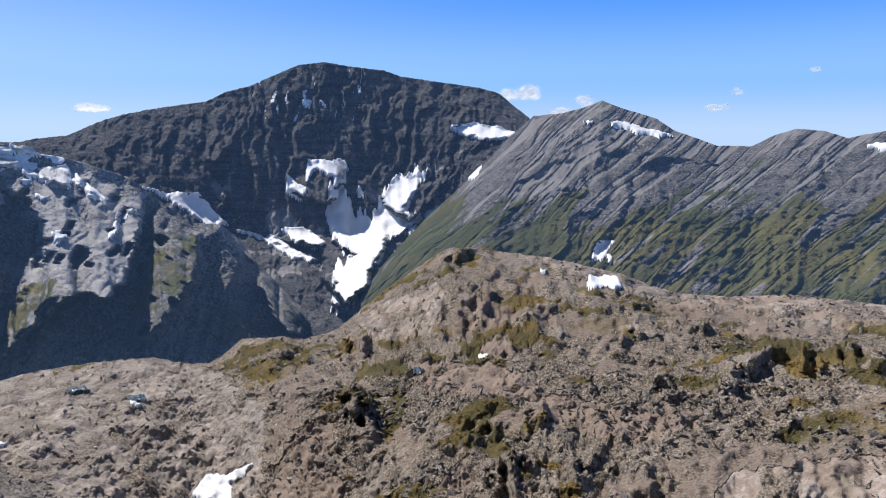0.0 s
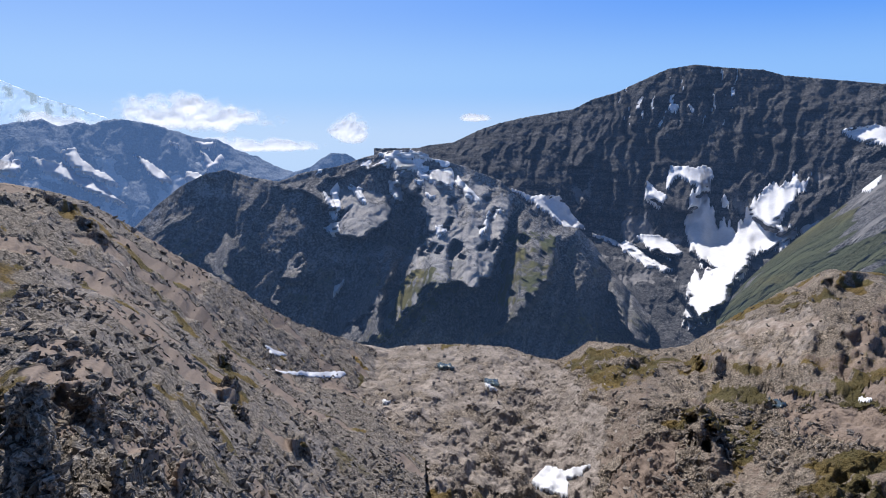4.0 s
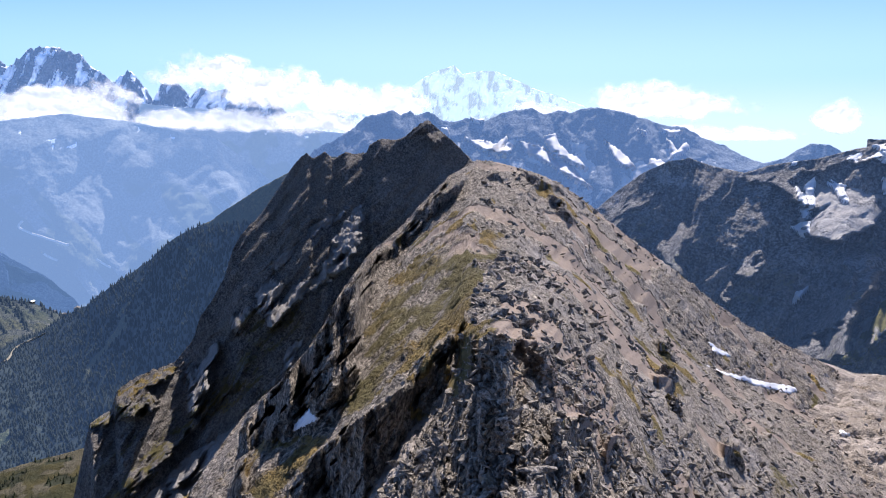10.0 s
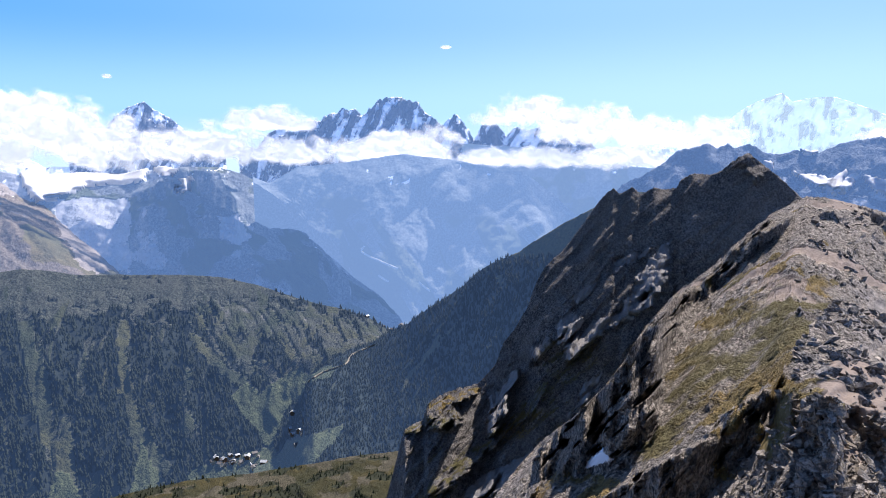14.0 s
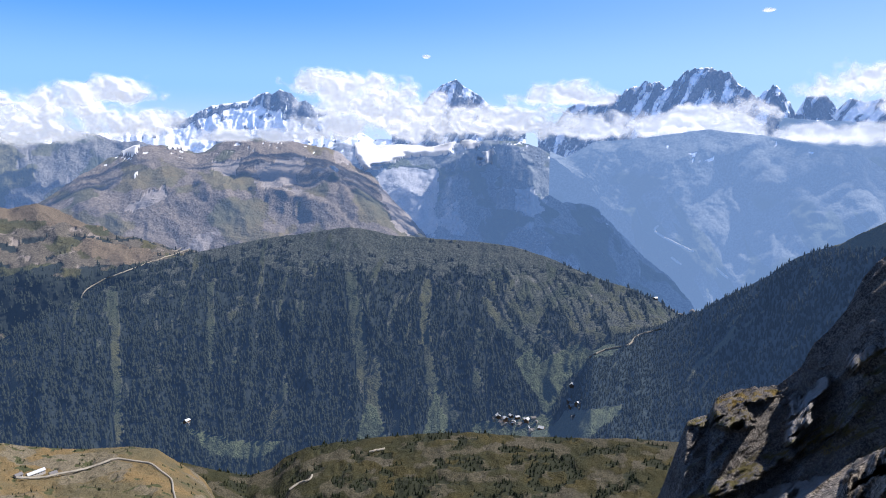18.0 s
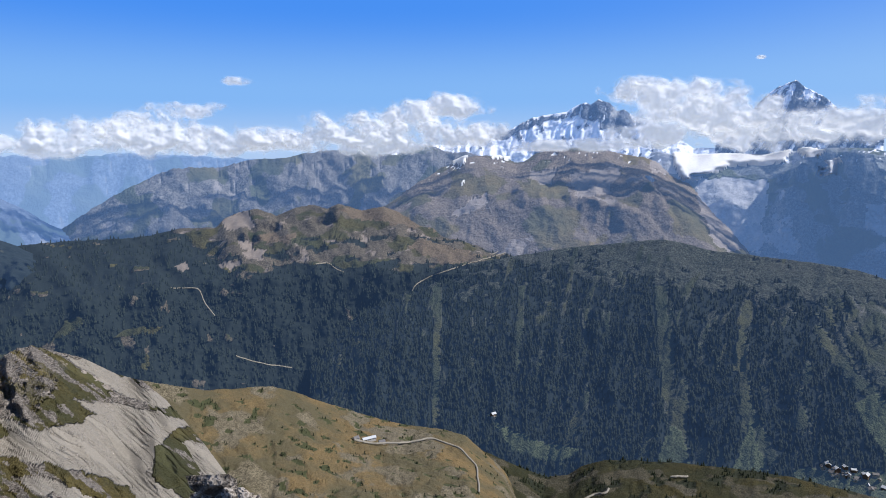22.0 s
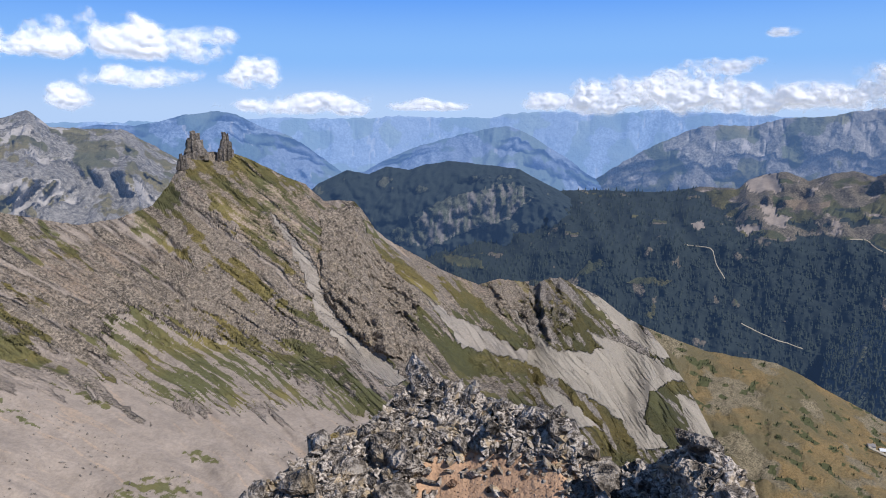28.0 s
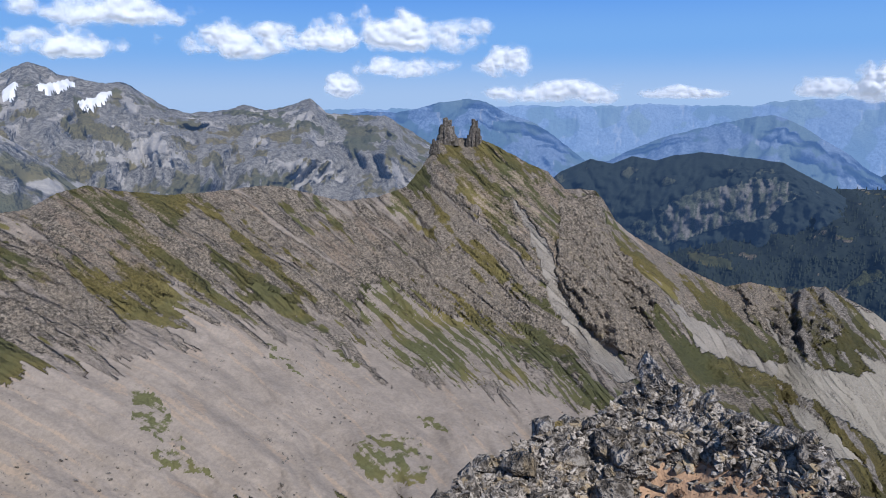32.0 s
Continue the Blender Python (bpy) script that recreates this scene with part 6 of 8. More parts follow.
ROAD_MOOR_1 = [(133.2, -8.5), (136.0, -8.5), (138.8, -9.3), (142.6, -10.5), (143.8, -11.1), (144.3, -11.8)]
ROAD_MOOR_2 = [(137.6, -8.8), (136.2, -8.1), (136.0, -8.6)]
ROAD_MOOR_3 = [(163.8, -10.5), (161.5, -10.7), (161.3, -11.4), (161.1, -12.0), (160.3, -13.1)]
ROAD_MOOR_4 = [(152.4, -9.3), (151.2, -9.2), (150.5, -9.8), (149.8, -10.1)]
ROAD_MOOR_5 = [(145.6, -21.3), (142.7, -21.1)]
ROAD_MOOR_6 = [(159.1, -16.2), (157.1, -17.0), (154.3, -17.6)]
ROAD_MOOR = [ROAD_MOOR_1, ROAD_MOOR_2, ROAD_MOOR_3, ROAD_MOOR_4, ROAD_MOOR_5, ROAD_MOOR_6]
ROAD_SHELF_1 = [(149.6, -23.6), (147.7, -24.0), (144.7, -24.0), (142.7, -23.7), (140.2, -24.5), (138.7, -25.9), (138.5, -28.0)]
ROAD_SHELF = [ROAD_SHELF_1]
ROAD_BENCH_1 = [(129.4, -28.0), (128.4, -27.4), (127.4, -27.3), (127.2, -26.7)]
ROAD_BENCH_2 = [(122.4, -25.5), (120.7, -25.3)]
ROAD_BENCH = [ROAD_BENCH_1, ROAD_BENCH_2]
ROAD_SPUR_1 = [(105.9, -22.2), (104.5, -21.0), (104.7, -20.1), (103.9, -19.0), (103.5, -17.8), (102.0, -17.0), (100.0, -16.5), (99.5, -15.7), (97.3, -14.9)]
ROAD_SPUR_2 = [(104.0, -22.1), (103.7, -20.8), (104.0, -19.9)]
ROAD_SPUR = [ROAD_SPUR_1, ROAD_SPUR_2]
BUET_WALL_1 = [(32.8, -2.5), (29.1, -0.2), (21.4, 2.4), (8.4, 6.1), (-5.3, 3.5), (-8.2, -0.6), (-3.6, -1.0), (8.5, -0.1), (17.4, -0.6), (25.6, -2.3)]
BUET_WALL = [BUET_WALL_1]
BUTTRESS_1 = [(24.8, -8.3), (20.7, -6.9), (17.7, -7.2), (15.2, -10.6), (10.8, -15.4), (12.7, -18.5), (22.6, -17.6), (26.4, -13.7)]
BUTTRESS = [BUTTRESS_1]
RIDGE_GREEN_1 = [(10.8, -14.9), (4.0, -10.0), (-5.5, -7.6), (-14.8, -8.2), (-23.3, -6.9), (-33.1, -6.3), (-43.0, -6.2), (-44.1, -15.8), (10.9, -21.3)]
RIDGE_GREEN = [RIDGE_GREEN_1]
MOOR_TOP_1 = [(174.9, -7.0), (164.7, -5.4), (157.1, -4.1), (146.1, -4.1), (133.5, -8.2), (129.8, -8.4), (129.7, -10.0), (141.5, -10.4), (150.5, -10.2), (160.0, -10.2), (169.6, -10.4)]
MOOR_TOP = [MOOR_TOP_1]
HUMP_FLANK_1 = [(37.4, -14.8), (51.1, -8.1), (54.8, -6.3), (56.7, -9.6), (52.7, -16.0), (47.6, -22.1), (42.9, -30.0), (31.3, -27.8), (32.4, -17.5)]
HUMP_FLANK = [HUMP_FLANK_1]
HUMP_CRAG_1 = [(65.4, -17.6), (56.5, -17.6), (52.5, -22.4), (49.3, -27.4), (49.1, -30.8), (72.6, -30.9), (68.4, -24.3)]
HUMP_CRAG = [HUMP_CRAG_1]
HUMP_GRASS_1 = [(65.2, -4.5), (62.4, -5.4), (62.4, -11.5), (63.9, -15.3), (70.3, -20.7), (75.2, -23.0), (72.1, -16.0), (68.1, -8.6)]
HUMP_GRASS = [HUMP_GRASS_1]
PEAK_LOWER_1 = [(94.3, -26.4), (88.3, -21.3), (79.5, -17.3), (74.0, -15.9), (76.4, -19.3), (83.1, -23.8), (89.0, -28.4)]
PEAK_LOWER = [PEAK_LOWER_1]
CLIFF_FACE_1 = [(186.6, -11.1), (185.2, -8.6), (181.5, -7.2), (176.9, -6.1), (175.8, -7.1), (177.7, -9.1), (181.4, -10.1), (184.2, -11.5)]
CLIFF_FACE = [CLIFF_FACE_1]
HUMP_KNOLLS = [(66.9, -8.0, 2.8, 2.4), (68.8, -10.3, 3.3, 2.8), (70.8, -12.8, 3.8, 3.3), (72.8, -15.3, 3.8, 3.8), (74.7, -18.1, 4.3, 3.8), (77.2, -21.1, 4.3, 4.3), (80.2, -24.2, 4.3, 4.3), (82.8, -26.4, 4.7, 4.3), (62.1, -24.7, 12.8, 9.5), (55.4, -26.3, 7.1, 4.7), (62.4, -28.4, 8.0, 10.4), (55.4, -23.5, 5.7, 5.2), (52.2, -29.4, 7.6, 6.1), (47.5, -19.4, 2.4, 2.1), (47.0, -21.6, 2.8, 1.9), (41.9, -24.9, 2.4, 1.9), (65.9, -21.0, 2.4, 4.3), (68.4, -24.6, 3.3, 4.7), (72.2, -27.4, 3.8, 5.2), (76.5, -29.9, 4.3, 5.2), (57.8, -30.5, 4.7, 3.3), (57.6, -9.6, 3.8, 1.9), (61.0, -5.4, 2.8, 1.4)]
HUTS = [(148.257, -23.672), (149.244, -23.545), (147.072, -23.973)]
VILLAGE = [(108.779, -23.339, 1.655, 0.567, 26), (104.359, -21.280, 0.662, 1.418, 6), (97.002, -12.232, 1.891, 0.284, 8), (110.361, -23.109, 1.182, 0.284, 6), (137.484, -21.971, 0.567, 0.189, 3)]
TOWERS = [(203.033, -3.293, 0.025, 0.031), (200.789, -3.393, 0.018, 0.031), (204.068, -4.212, 0.013, 0.017)]
CLOUDS_1 = [(26.7, 1.9, 2.8, 0.9), (-6.2, 3.3, 3.8, 1.7), (-11.7, 2.7, 2.1, 1.4), (-9.5, 1.8, 2.8, 0.7), (-22.6, 3.2, 1.4, 0.9), (-21.4, 2.1, 2.4, 0.8), (-28.0, 4.7, 1.2, 0.6), (49.2, 2.2, 12.8, 3.5), (36.9, 0.9, 3.8, 2.6), (44.7, -0.3, 11.8, 1.3), (85.2, 4.1, 8.0, 3.5), (80.1, 3.1, 10.4, 3.8), (75.0, 2.4, 9.5, 3.5), (70.6, 2.0, 7.1, 3.4), (57.8, 1.3, 6.6, 1.9), (84.7, 0.5, 15.6, 2.2), (77.3, 0.3, 9.5, 2.2), (92.6, 1.4, 5.7, 4.0), (26.8, 1.9, 2.4, 0.8), (123.1, 3.8, 12.3, 4.3)]
CLOUDS_2 = [(119.5, 2.8, 9.5, 4.3), (125.7, 4.7, 6.1, 2.4), (115.8, 1.5, 12.3, 3.8), (109.8, 1.5, 11.3, 3.3), (106.1, 3.7, 9.5, 2.4), (102.9, 1.0, 11.8, 2.8), (96.3, 1.4, 11.3, 3.3), (92.9, 0.9, 5.7, 2.8), (124.0, 1.3, 11.3, 2.4), (128.9, 0.3, 14.2, 1.4), (117.1, 6.6, 0.8, 0.4), (91.2, 9.3, 0.9, 0.3), (174.6, 0.8, 3.8, 1.4), (170.6, 1.1, 5.7, 2.4), (164.0, 1.5, 6.6, 2.8), (167.2, 1.2, 6.6, 2.4), (159.4, 1.0, 7.6, 2.1), (155.5, 1.0, 6.6, 1.9), (149.6, 1.5, 7.6, 2.8), (145.9, 1.0, 5.7, 2.4)]
CLOUDS_3 = [(144.0, 3.1, 4.3, 2.8), (140.3, 3.6, 4.3, 2.4), (141.2, 1.4, 7.1, 2.6), (138.0, 1.4, 4.7, 1.4), (161.4, 3.3, 3.8, 1.4), (157.7, 5.5, 2.1, 0.9), (219.0, 4.5, 8.0, 2.8), (213.0, 4.9, 4.3, 2.4), (206.4, 5.3, 10.4, 3.3), (206.2, 2.6, 5.7, 1.9), (198.4, 2.9, 3.5, 2.6), (211.6, 1.3, 2.8, 1.9), (194.0, 0.6, 9.5, 1.7), (184.4, 0.4, 5.7, 0.8), (232.2, 4.1, 7.1, 2.1), (228.7, 6.5, 9.5, 2.8)]
CLOUDS = CLOUDS_1 + CLOUDS_2 + CLOUDS_3

# ---------------------------------------------------------------- the ground and the far distance
def ground_sheet():
    rings, cols = np.concatenate([[5.0], np.geomspace(300, 4900, 40)]), 180
    a = np.linspace(0, 2 * np.pi, cols, endpoint=False)
    R, T = np.meshgrid(rings, a, indexing="ij")
    Z = 6 * fbm(R * np.cos(T) / 400, R * np.sin(T) / 400, R * 0, 3)
    P = np.stack([R * np.cos(T), R * np.sin(T), Z], -1)
    idx = np.arange(R.size).reshape(R.shape)
    q = np.stack([idx[:-1], idx[1:], np.roll(idx, -1, 1)[1:], np.roll(idx, -1, 1)[:-1]], -1).reshape(-1, 4)
    C = np.zeros((R.size, 4))
    C[:, 0] = 0.6
    ob = new("ground", mesh_from("ground", P.reshape(-1, 3), q, M_GROUND, C))
    tagged(ob, "flat green valley floor with meadows far below", "ground", kind="structure")


ground_sheet()


def cov_needles(L, C):
    C[..., 2] = smooth(0.0, 0.3, L.streaks(50, 2.0, -0.4) + 0.5 * L.nz(90) + 0.45 * L.up - 0.12)


def cov_ice_peak(L, C):
    rock = inside(ICE_PEAK_ROCK, L.A, L.E, 0.5)
    C[..., 2] = np.where(rock, 0.7 * smooth(0.25, 0.45, L.streaks(40, 2.0, -0.4) + 0.4 * L.nz(60)), smooth(-0.5, -0.3, L.nz(70, 2.0, 4)))


def cov_dome(L, C):
    C[..., 2] = smooth(-0.45, -0.1, L.nz(70) + L.streaks(35, 3.0) * 0.9)


def cov_teeth(L, C):
    # the sunlit lower slopes are put in as paler grey cover
    C[..., 1] = 0.8 * inside(TEETH_LIT_SLOPES, L.A, L.E, 0.4) * smooth(-0.1, 0.2, L.nz(120, 5.0))
    C[..., 0] = smooth(0.1, 0.4, L.nz(300, 2.0)) * (1 - smooth(0.3, 0.5, L.v))


def cov_slopes(L, C):
    # sunlit patches put in as paler cover, together with some pale rock
    pale = inside(GLACIER_LIT_PALE + BROWN_LIT_PALE + SIDE_LIT_PALE, L.A, L.E, 0.5)
    C[..., 0] = 0.8 * smooth(-0.1, 0.3, L.nz(260, 2.0))
    C[..., 0] = np.where(inside(BROWN_LAWN, L.A, L.E, 0.5), 1.0, np.where(pale, 0.1, C[..., 0]))
    C[..., 1] = np.where(pale, 0.8 + 0.5 * L.nz(90, 4.0), 0.6 * smooth(0.2, 0.45, L.nz(220, 6.0)))
    C[..., 2] = 0.8 * smooth(0.3, 0.4, L.nz(45, 9.0, 4)) * smooth(0.85, 0.97, L.v)


def cov_side(L, C):
    C[..., 0] = 0.7 * smooth(-0.1, 0.3, L.nz(320, 2.0)) * smooth(0.9, 0.6, L.v)
    C[..., 0] = np.maximum(C[..., 0], smooth(0.1, -0.25, L.streaks(150, 5.0, 0.5)) * smooth(-3.0, -6.0, L.E))
    C[..., 1] = np.where(inside(SIDE_LIT_PALE[1:], L.A, L.E, 0.5), 0.3, -0.25)
    C[..., 2] = np.where(inside(SIDE_SNOW, L.A, L.E, 0.6), 0.35 + 0.8 * L.streaks(40, 3.0), -0.25)


def cov_blue(L, C):
    C[..., 0] = smooth(-0.2, 0.3, L.nz(200, 2.0))
    C[..., 1] = 0.7 * smooth(0.2, 0.5, L.streaks(60, 6.0) + 0.5 * L.nz(110, 3.0, 4)) * smooth(0.2, 0.5, L.v)


def backdrop(name, label, land):
    tagged(land.ob, label, "mountains", kind="structure")
    return land


# the haze over these ranges is a glow in their materials
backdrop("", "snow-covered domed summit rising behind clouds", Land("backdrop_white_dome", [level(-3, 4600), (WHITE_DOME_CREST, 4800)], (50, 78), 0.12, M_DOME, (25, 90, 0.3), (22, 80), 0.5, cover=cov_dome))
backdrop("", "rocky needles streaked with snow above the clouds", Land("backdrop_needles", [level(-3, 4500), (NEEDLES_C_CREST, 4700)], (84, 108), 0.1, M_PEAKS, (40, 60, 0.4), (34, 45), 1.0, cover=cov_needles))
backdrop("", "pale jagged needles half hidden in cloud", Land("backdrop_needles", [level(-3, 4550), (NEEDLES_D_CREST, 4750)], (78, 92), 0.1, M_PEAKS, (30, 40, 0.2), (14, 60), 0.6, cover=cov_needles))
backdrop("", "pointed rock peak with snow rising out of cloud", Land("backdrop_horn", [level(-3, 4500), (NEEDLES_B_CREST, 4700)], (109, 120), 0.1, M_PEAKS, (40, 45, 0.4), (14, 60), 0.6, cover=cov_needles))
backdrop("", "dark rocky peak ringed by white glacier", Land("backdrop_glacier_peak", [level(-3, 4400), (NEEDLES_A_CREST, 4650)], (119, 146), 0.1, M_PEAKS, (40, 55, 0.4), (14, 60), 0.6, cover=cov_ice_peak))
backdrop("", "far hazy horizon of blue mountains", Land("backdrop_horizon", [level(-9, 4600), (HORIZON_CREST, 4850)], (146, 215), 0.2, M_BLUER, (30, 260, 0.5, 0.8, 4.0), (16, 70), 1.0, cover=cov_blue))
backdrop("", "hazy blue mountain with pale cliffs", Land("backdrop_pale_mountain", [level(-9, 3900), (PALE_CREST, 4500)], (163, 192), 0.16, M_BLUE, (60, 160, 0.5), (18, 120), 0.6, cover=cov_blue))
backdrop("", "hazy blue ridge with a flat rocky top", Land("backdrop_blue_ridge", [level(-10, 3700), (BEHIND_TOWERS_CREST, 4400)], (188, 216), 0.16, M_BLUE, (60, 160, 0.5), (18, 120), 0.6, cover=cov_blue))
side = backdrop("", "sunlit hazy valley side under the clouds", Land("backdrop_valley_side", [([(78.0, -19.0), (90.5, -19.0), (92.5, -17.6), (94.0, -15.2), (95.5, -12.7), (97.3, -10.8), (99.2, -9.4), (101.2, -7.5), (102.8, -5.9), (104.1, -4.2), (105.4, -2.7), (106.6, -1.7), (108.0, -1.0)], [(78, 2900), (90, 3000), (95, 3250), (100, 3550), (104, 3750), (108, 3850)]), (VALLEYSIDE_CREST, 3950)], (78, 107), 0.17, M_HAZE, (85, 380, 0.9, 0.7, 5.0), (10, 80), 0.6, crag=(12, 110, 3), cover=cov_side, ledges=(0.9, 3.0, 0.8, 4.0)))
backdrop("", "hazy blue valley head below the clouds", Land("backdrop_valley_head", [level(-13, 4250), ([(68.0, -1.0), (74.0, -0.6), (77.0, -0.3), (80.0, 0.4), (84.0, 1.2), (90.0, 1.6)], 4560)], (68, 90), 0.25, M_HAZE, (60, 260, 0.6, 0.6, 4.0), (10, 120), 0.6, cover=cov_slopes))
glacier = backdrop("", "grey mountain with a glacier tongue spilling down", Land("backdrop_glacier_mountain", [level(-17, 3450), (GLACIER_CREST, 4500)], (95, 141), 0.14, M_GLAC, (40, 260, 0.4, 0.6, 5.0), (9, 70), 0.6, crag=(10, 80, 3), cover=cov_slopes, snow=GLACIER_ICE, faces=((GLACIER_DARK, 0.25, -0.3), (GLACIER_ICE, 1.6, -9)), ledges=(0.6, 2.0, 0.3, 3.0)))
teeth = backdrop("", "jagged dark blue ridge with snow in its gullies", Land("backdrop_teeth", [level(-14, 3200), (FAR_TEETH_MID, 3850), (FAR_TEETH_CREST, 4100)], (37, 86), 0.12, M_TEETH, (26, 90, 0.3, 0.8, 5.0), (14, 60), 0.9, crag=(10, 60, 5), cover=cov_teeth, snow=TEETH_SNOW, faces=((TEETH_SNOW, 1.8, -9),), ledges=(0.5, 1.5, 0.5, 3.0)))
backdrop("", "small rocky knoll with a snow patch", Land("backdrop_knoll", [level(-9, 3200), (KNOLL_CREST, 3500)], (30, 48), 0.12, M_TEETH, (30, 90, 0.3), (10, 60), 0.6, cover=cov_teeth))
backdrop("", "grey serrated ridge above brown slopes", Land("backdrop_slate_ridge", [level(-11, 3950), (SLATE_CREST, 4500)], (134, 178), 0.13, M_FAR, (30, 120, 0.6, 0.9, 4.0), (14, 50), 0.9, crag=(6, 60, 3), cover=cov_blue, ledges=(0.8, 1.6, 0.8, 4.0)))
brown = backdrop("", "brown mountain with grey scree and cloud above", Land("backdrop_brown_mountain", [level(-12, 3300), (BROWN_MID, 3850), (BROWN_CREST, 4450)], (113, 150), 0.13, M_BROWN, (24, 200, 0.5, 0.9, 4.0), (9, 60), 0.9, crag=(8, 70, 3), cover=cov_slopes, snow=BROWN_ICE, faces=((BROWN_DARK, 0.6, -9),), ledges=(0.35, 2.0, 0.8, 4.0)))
for land, group, label in ((teeth, TEETH_SNOW, "snow patch below the jagged blue ridge"), (glacier, GLACIER_ICE, "white glacier ice spilling under the clouds"), (brown, BROWN_ICE, "small snowfield on the brown mountain")):
    for poly in group:
        land.patch("snow_patch", poly, label)


# ---------------------------------------------------------------- the mountains round the summit
def cov_buet(L, C):
    C[..., 1] = smooth(0.05, 0.35, L.nz(160, 3.0) + 0.3 * L.streaks(60)) * (1 - smooth(0.55, 0.8, L.v))
    C[..., 2] = smooth(0.36, 0.44, L.streaks(25, 7.0) + 0.3 * L.nz(60, 2.0)) * smooth(0.0, 2.0, L.E) * smooth(18, 14, L.A) * smooth(4, 8, L.A)


def cov_shoulder(L, C):
    C[..., 0] = smooth(0.0, 0.35, L.nz(200, 3.0) + 0.2 * L.up - 0.1) * smooth(-18.0, -11.0, -L.E - 26)
    C[..., 0] = np.maximum(C[..., 0], smooth(0.05, 0.3, L.nz(130, 8.0)) * smooth(-4, -8, L.E) * 0.9)
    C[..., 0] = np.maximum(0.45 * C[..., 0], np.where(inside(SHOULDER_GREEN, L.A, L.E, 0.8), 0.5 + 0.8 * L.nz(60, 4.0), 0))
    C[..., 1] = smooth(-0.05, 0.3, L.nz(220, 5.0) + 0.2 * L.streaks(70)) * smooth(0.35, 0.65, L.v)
    # two sunlit slopes get paler cover, for their scree and for the light
    C[..., 1] = np.where(inside(SHOULDER_LIT_SLOPES[:2], L.A, L.E, 0.8), 0.7 + 0.6 * L.nz(80, 6.0), 0.5 * C[..., 1])
    C[..., 2] = smooth(0.22, 0.32, L.nz(70, 2.0, 4) + 0.2 * L.up) * smooth(-3.6, -1.6, L.E) * smooth(19, 23, L.A) * smooth(50, 42, L.A)


def cov_ridge(L, C):
    C[..., 0] = smooth(-0.1, 0.25, L.streaks(70, 3.0, -1.0) + 0.4 * L.nz(200) + 0.35 - 0.9 * smooth(-8.0, -2.0, L.E)) * 0.95
    C[..., 1] = smooth(0.0, 0.3, L.streaks(45, 9.0, -1.0) + 0.3 * smooth(-3, 2, L.E))


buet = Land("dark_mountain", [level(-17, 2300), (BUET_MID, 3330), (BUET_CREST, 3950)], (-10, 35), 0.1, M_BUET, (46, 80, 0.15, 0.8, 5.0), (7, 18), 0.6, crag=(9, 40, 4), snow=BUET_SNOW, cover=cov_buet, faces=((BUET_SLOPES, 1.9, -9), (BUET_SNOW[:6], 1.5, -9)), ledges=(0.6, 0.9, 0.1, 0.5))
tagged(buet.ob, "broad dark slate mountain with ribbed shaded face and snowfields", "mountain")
shoulder = Land("snowy_shoulder", [level(-25, 1850), (SHOULDER_CREST, 2450)], (12, 57), 0.1, M_SHOULDER, (34, 110, 0.5, 0.8, 4.0), (4, 30), 0.5, crag=(6, 30, 3), snow=SHOULDER_SNOW, cover=cov_shoulder, faces=((SHOULDER_LIT_SLOPES, 2.8, -0.4), (SHOULDER_SNOW, 2.2, -9)), ledges=(0.5, 1.6, -0.5, 3.0), seed=3.0)
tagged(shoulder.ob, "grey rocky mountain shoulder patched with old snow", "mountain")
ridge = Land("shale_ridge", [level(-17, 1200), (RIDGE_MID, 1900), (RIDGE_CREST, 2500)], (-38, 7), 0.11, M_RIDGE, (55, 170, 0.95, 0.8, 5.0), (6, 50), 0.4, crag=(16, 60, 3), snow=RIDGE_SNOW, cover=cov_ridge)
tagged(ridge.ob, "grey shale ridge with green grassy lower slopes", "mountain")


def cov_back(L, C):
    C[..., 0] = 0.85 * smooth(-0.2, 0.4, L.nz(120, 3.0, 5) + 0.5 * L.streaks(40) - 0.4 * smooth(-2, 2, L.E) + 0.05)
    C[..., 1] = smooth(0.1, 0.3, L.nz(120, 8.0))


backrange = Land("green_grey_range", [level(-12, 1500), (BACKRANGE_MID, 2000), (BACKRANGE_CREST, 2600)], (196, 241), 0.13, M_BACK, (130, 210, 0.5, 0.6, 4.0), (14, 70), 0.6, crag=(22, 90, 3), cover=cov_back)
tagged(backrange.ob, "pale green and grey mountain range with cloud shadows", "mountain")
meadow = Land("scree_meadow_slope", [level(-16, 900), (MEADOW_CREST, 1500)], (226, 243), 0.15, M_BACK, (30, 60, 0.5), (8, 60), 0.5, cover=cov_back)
tagged(meadow.ob, "grassy slope striped with pale scree", "mountain")


def cov_wood(L, C):
    bare = L.streaks(75, 4.0, -0.15) + 0.4 * L.nz(150, 2.0)
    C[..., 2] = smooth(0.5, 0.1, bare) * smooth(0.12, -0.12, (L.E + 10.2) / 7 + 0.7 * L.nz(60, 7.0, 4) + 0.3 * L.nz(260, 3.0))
    C[..., 0] = smooth(0.25, 0.5, bare)
    open_rock, open_top = inside([HILL_ROCKS], L.A, L.E, 0.8), inside([HILL_TOP], L.A, L.E, 0.8)
    C[..., 2] = np.where(open_rock, C[..., 2] * smooth(0.05, 0.25, L.streaks(40, 8.0, 0.5)), np.where(open_top, C[..., 2] * smooth(0.1, 0.3, L.nz(50, 4.0, 4)), C[..., 2]))
    C[..., 1] = np.where(open_rock, 0.55 * smooth(0.05, 0.35, L.streaks(30, 2.0, 0.6)), C[..., 1])
    C[..., 0] = np.where(open_rock, 0.5 + 0.5 * L.nz(60, 3.0), C[..., 0])
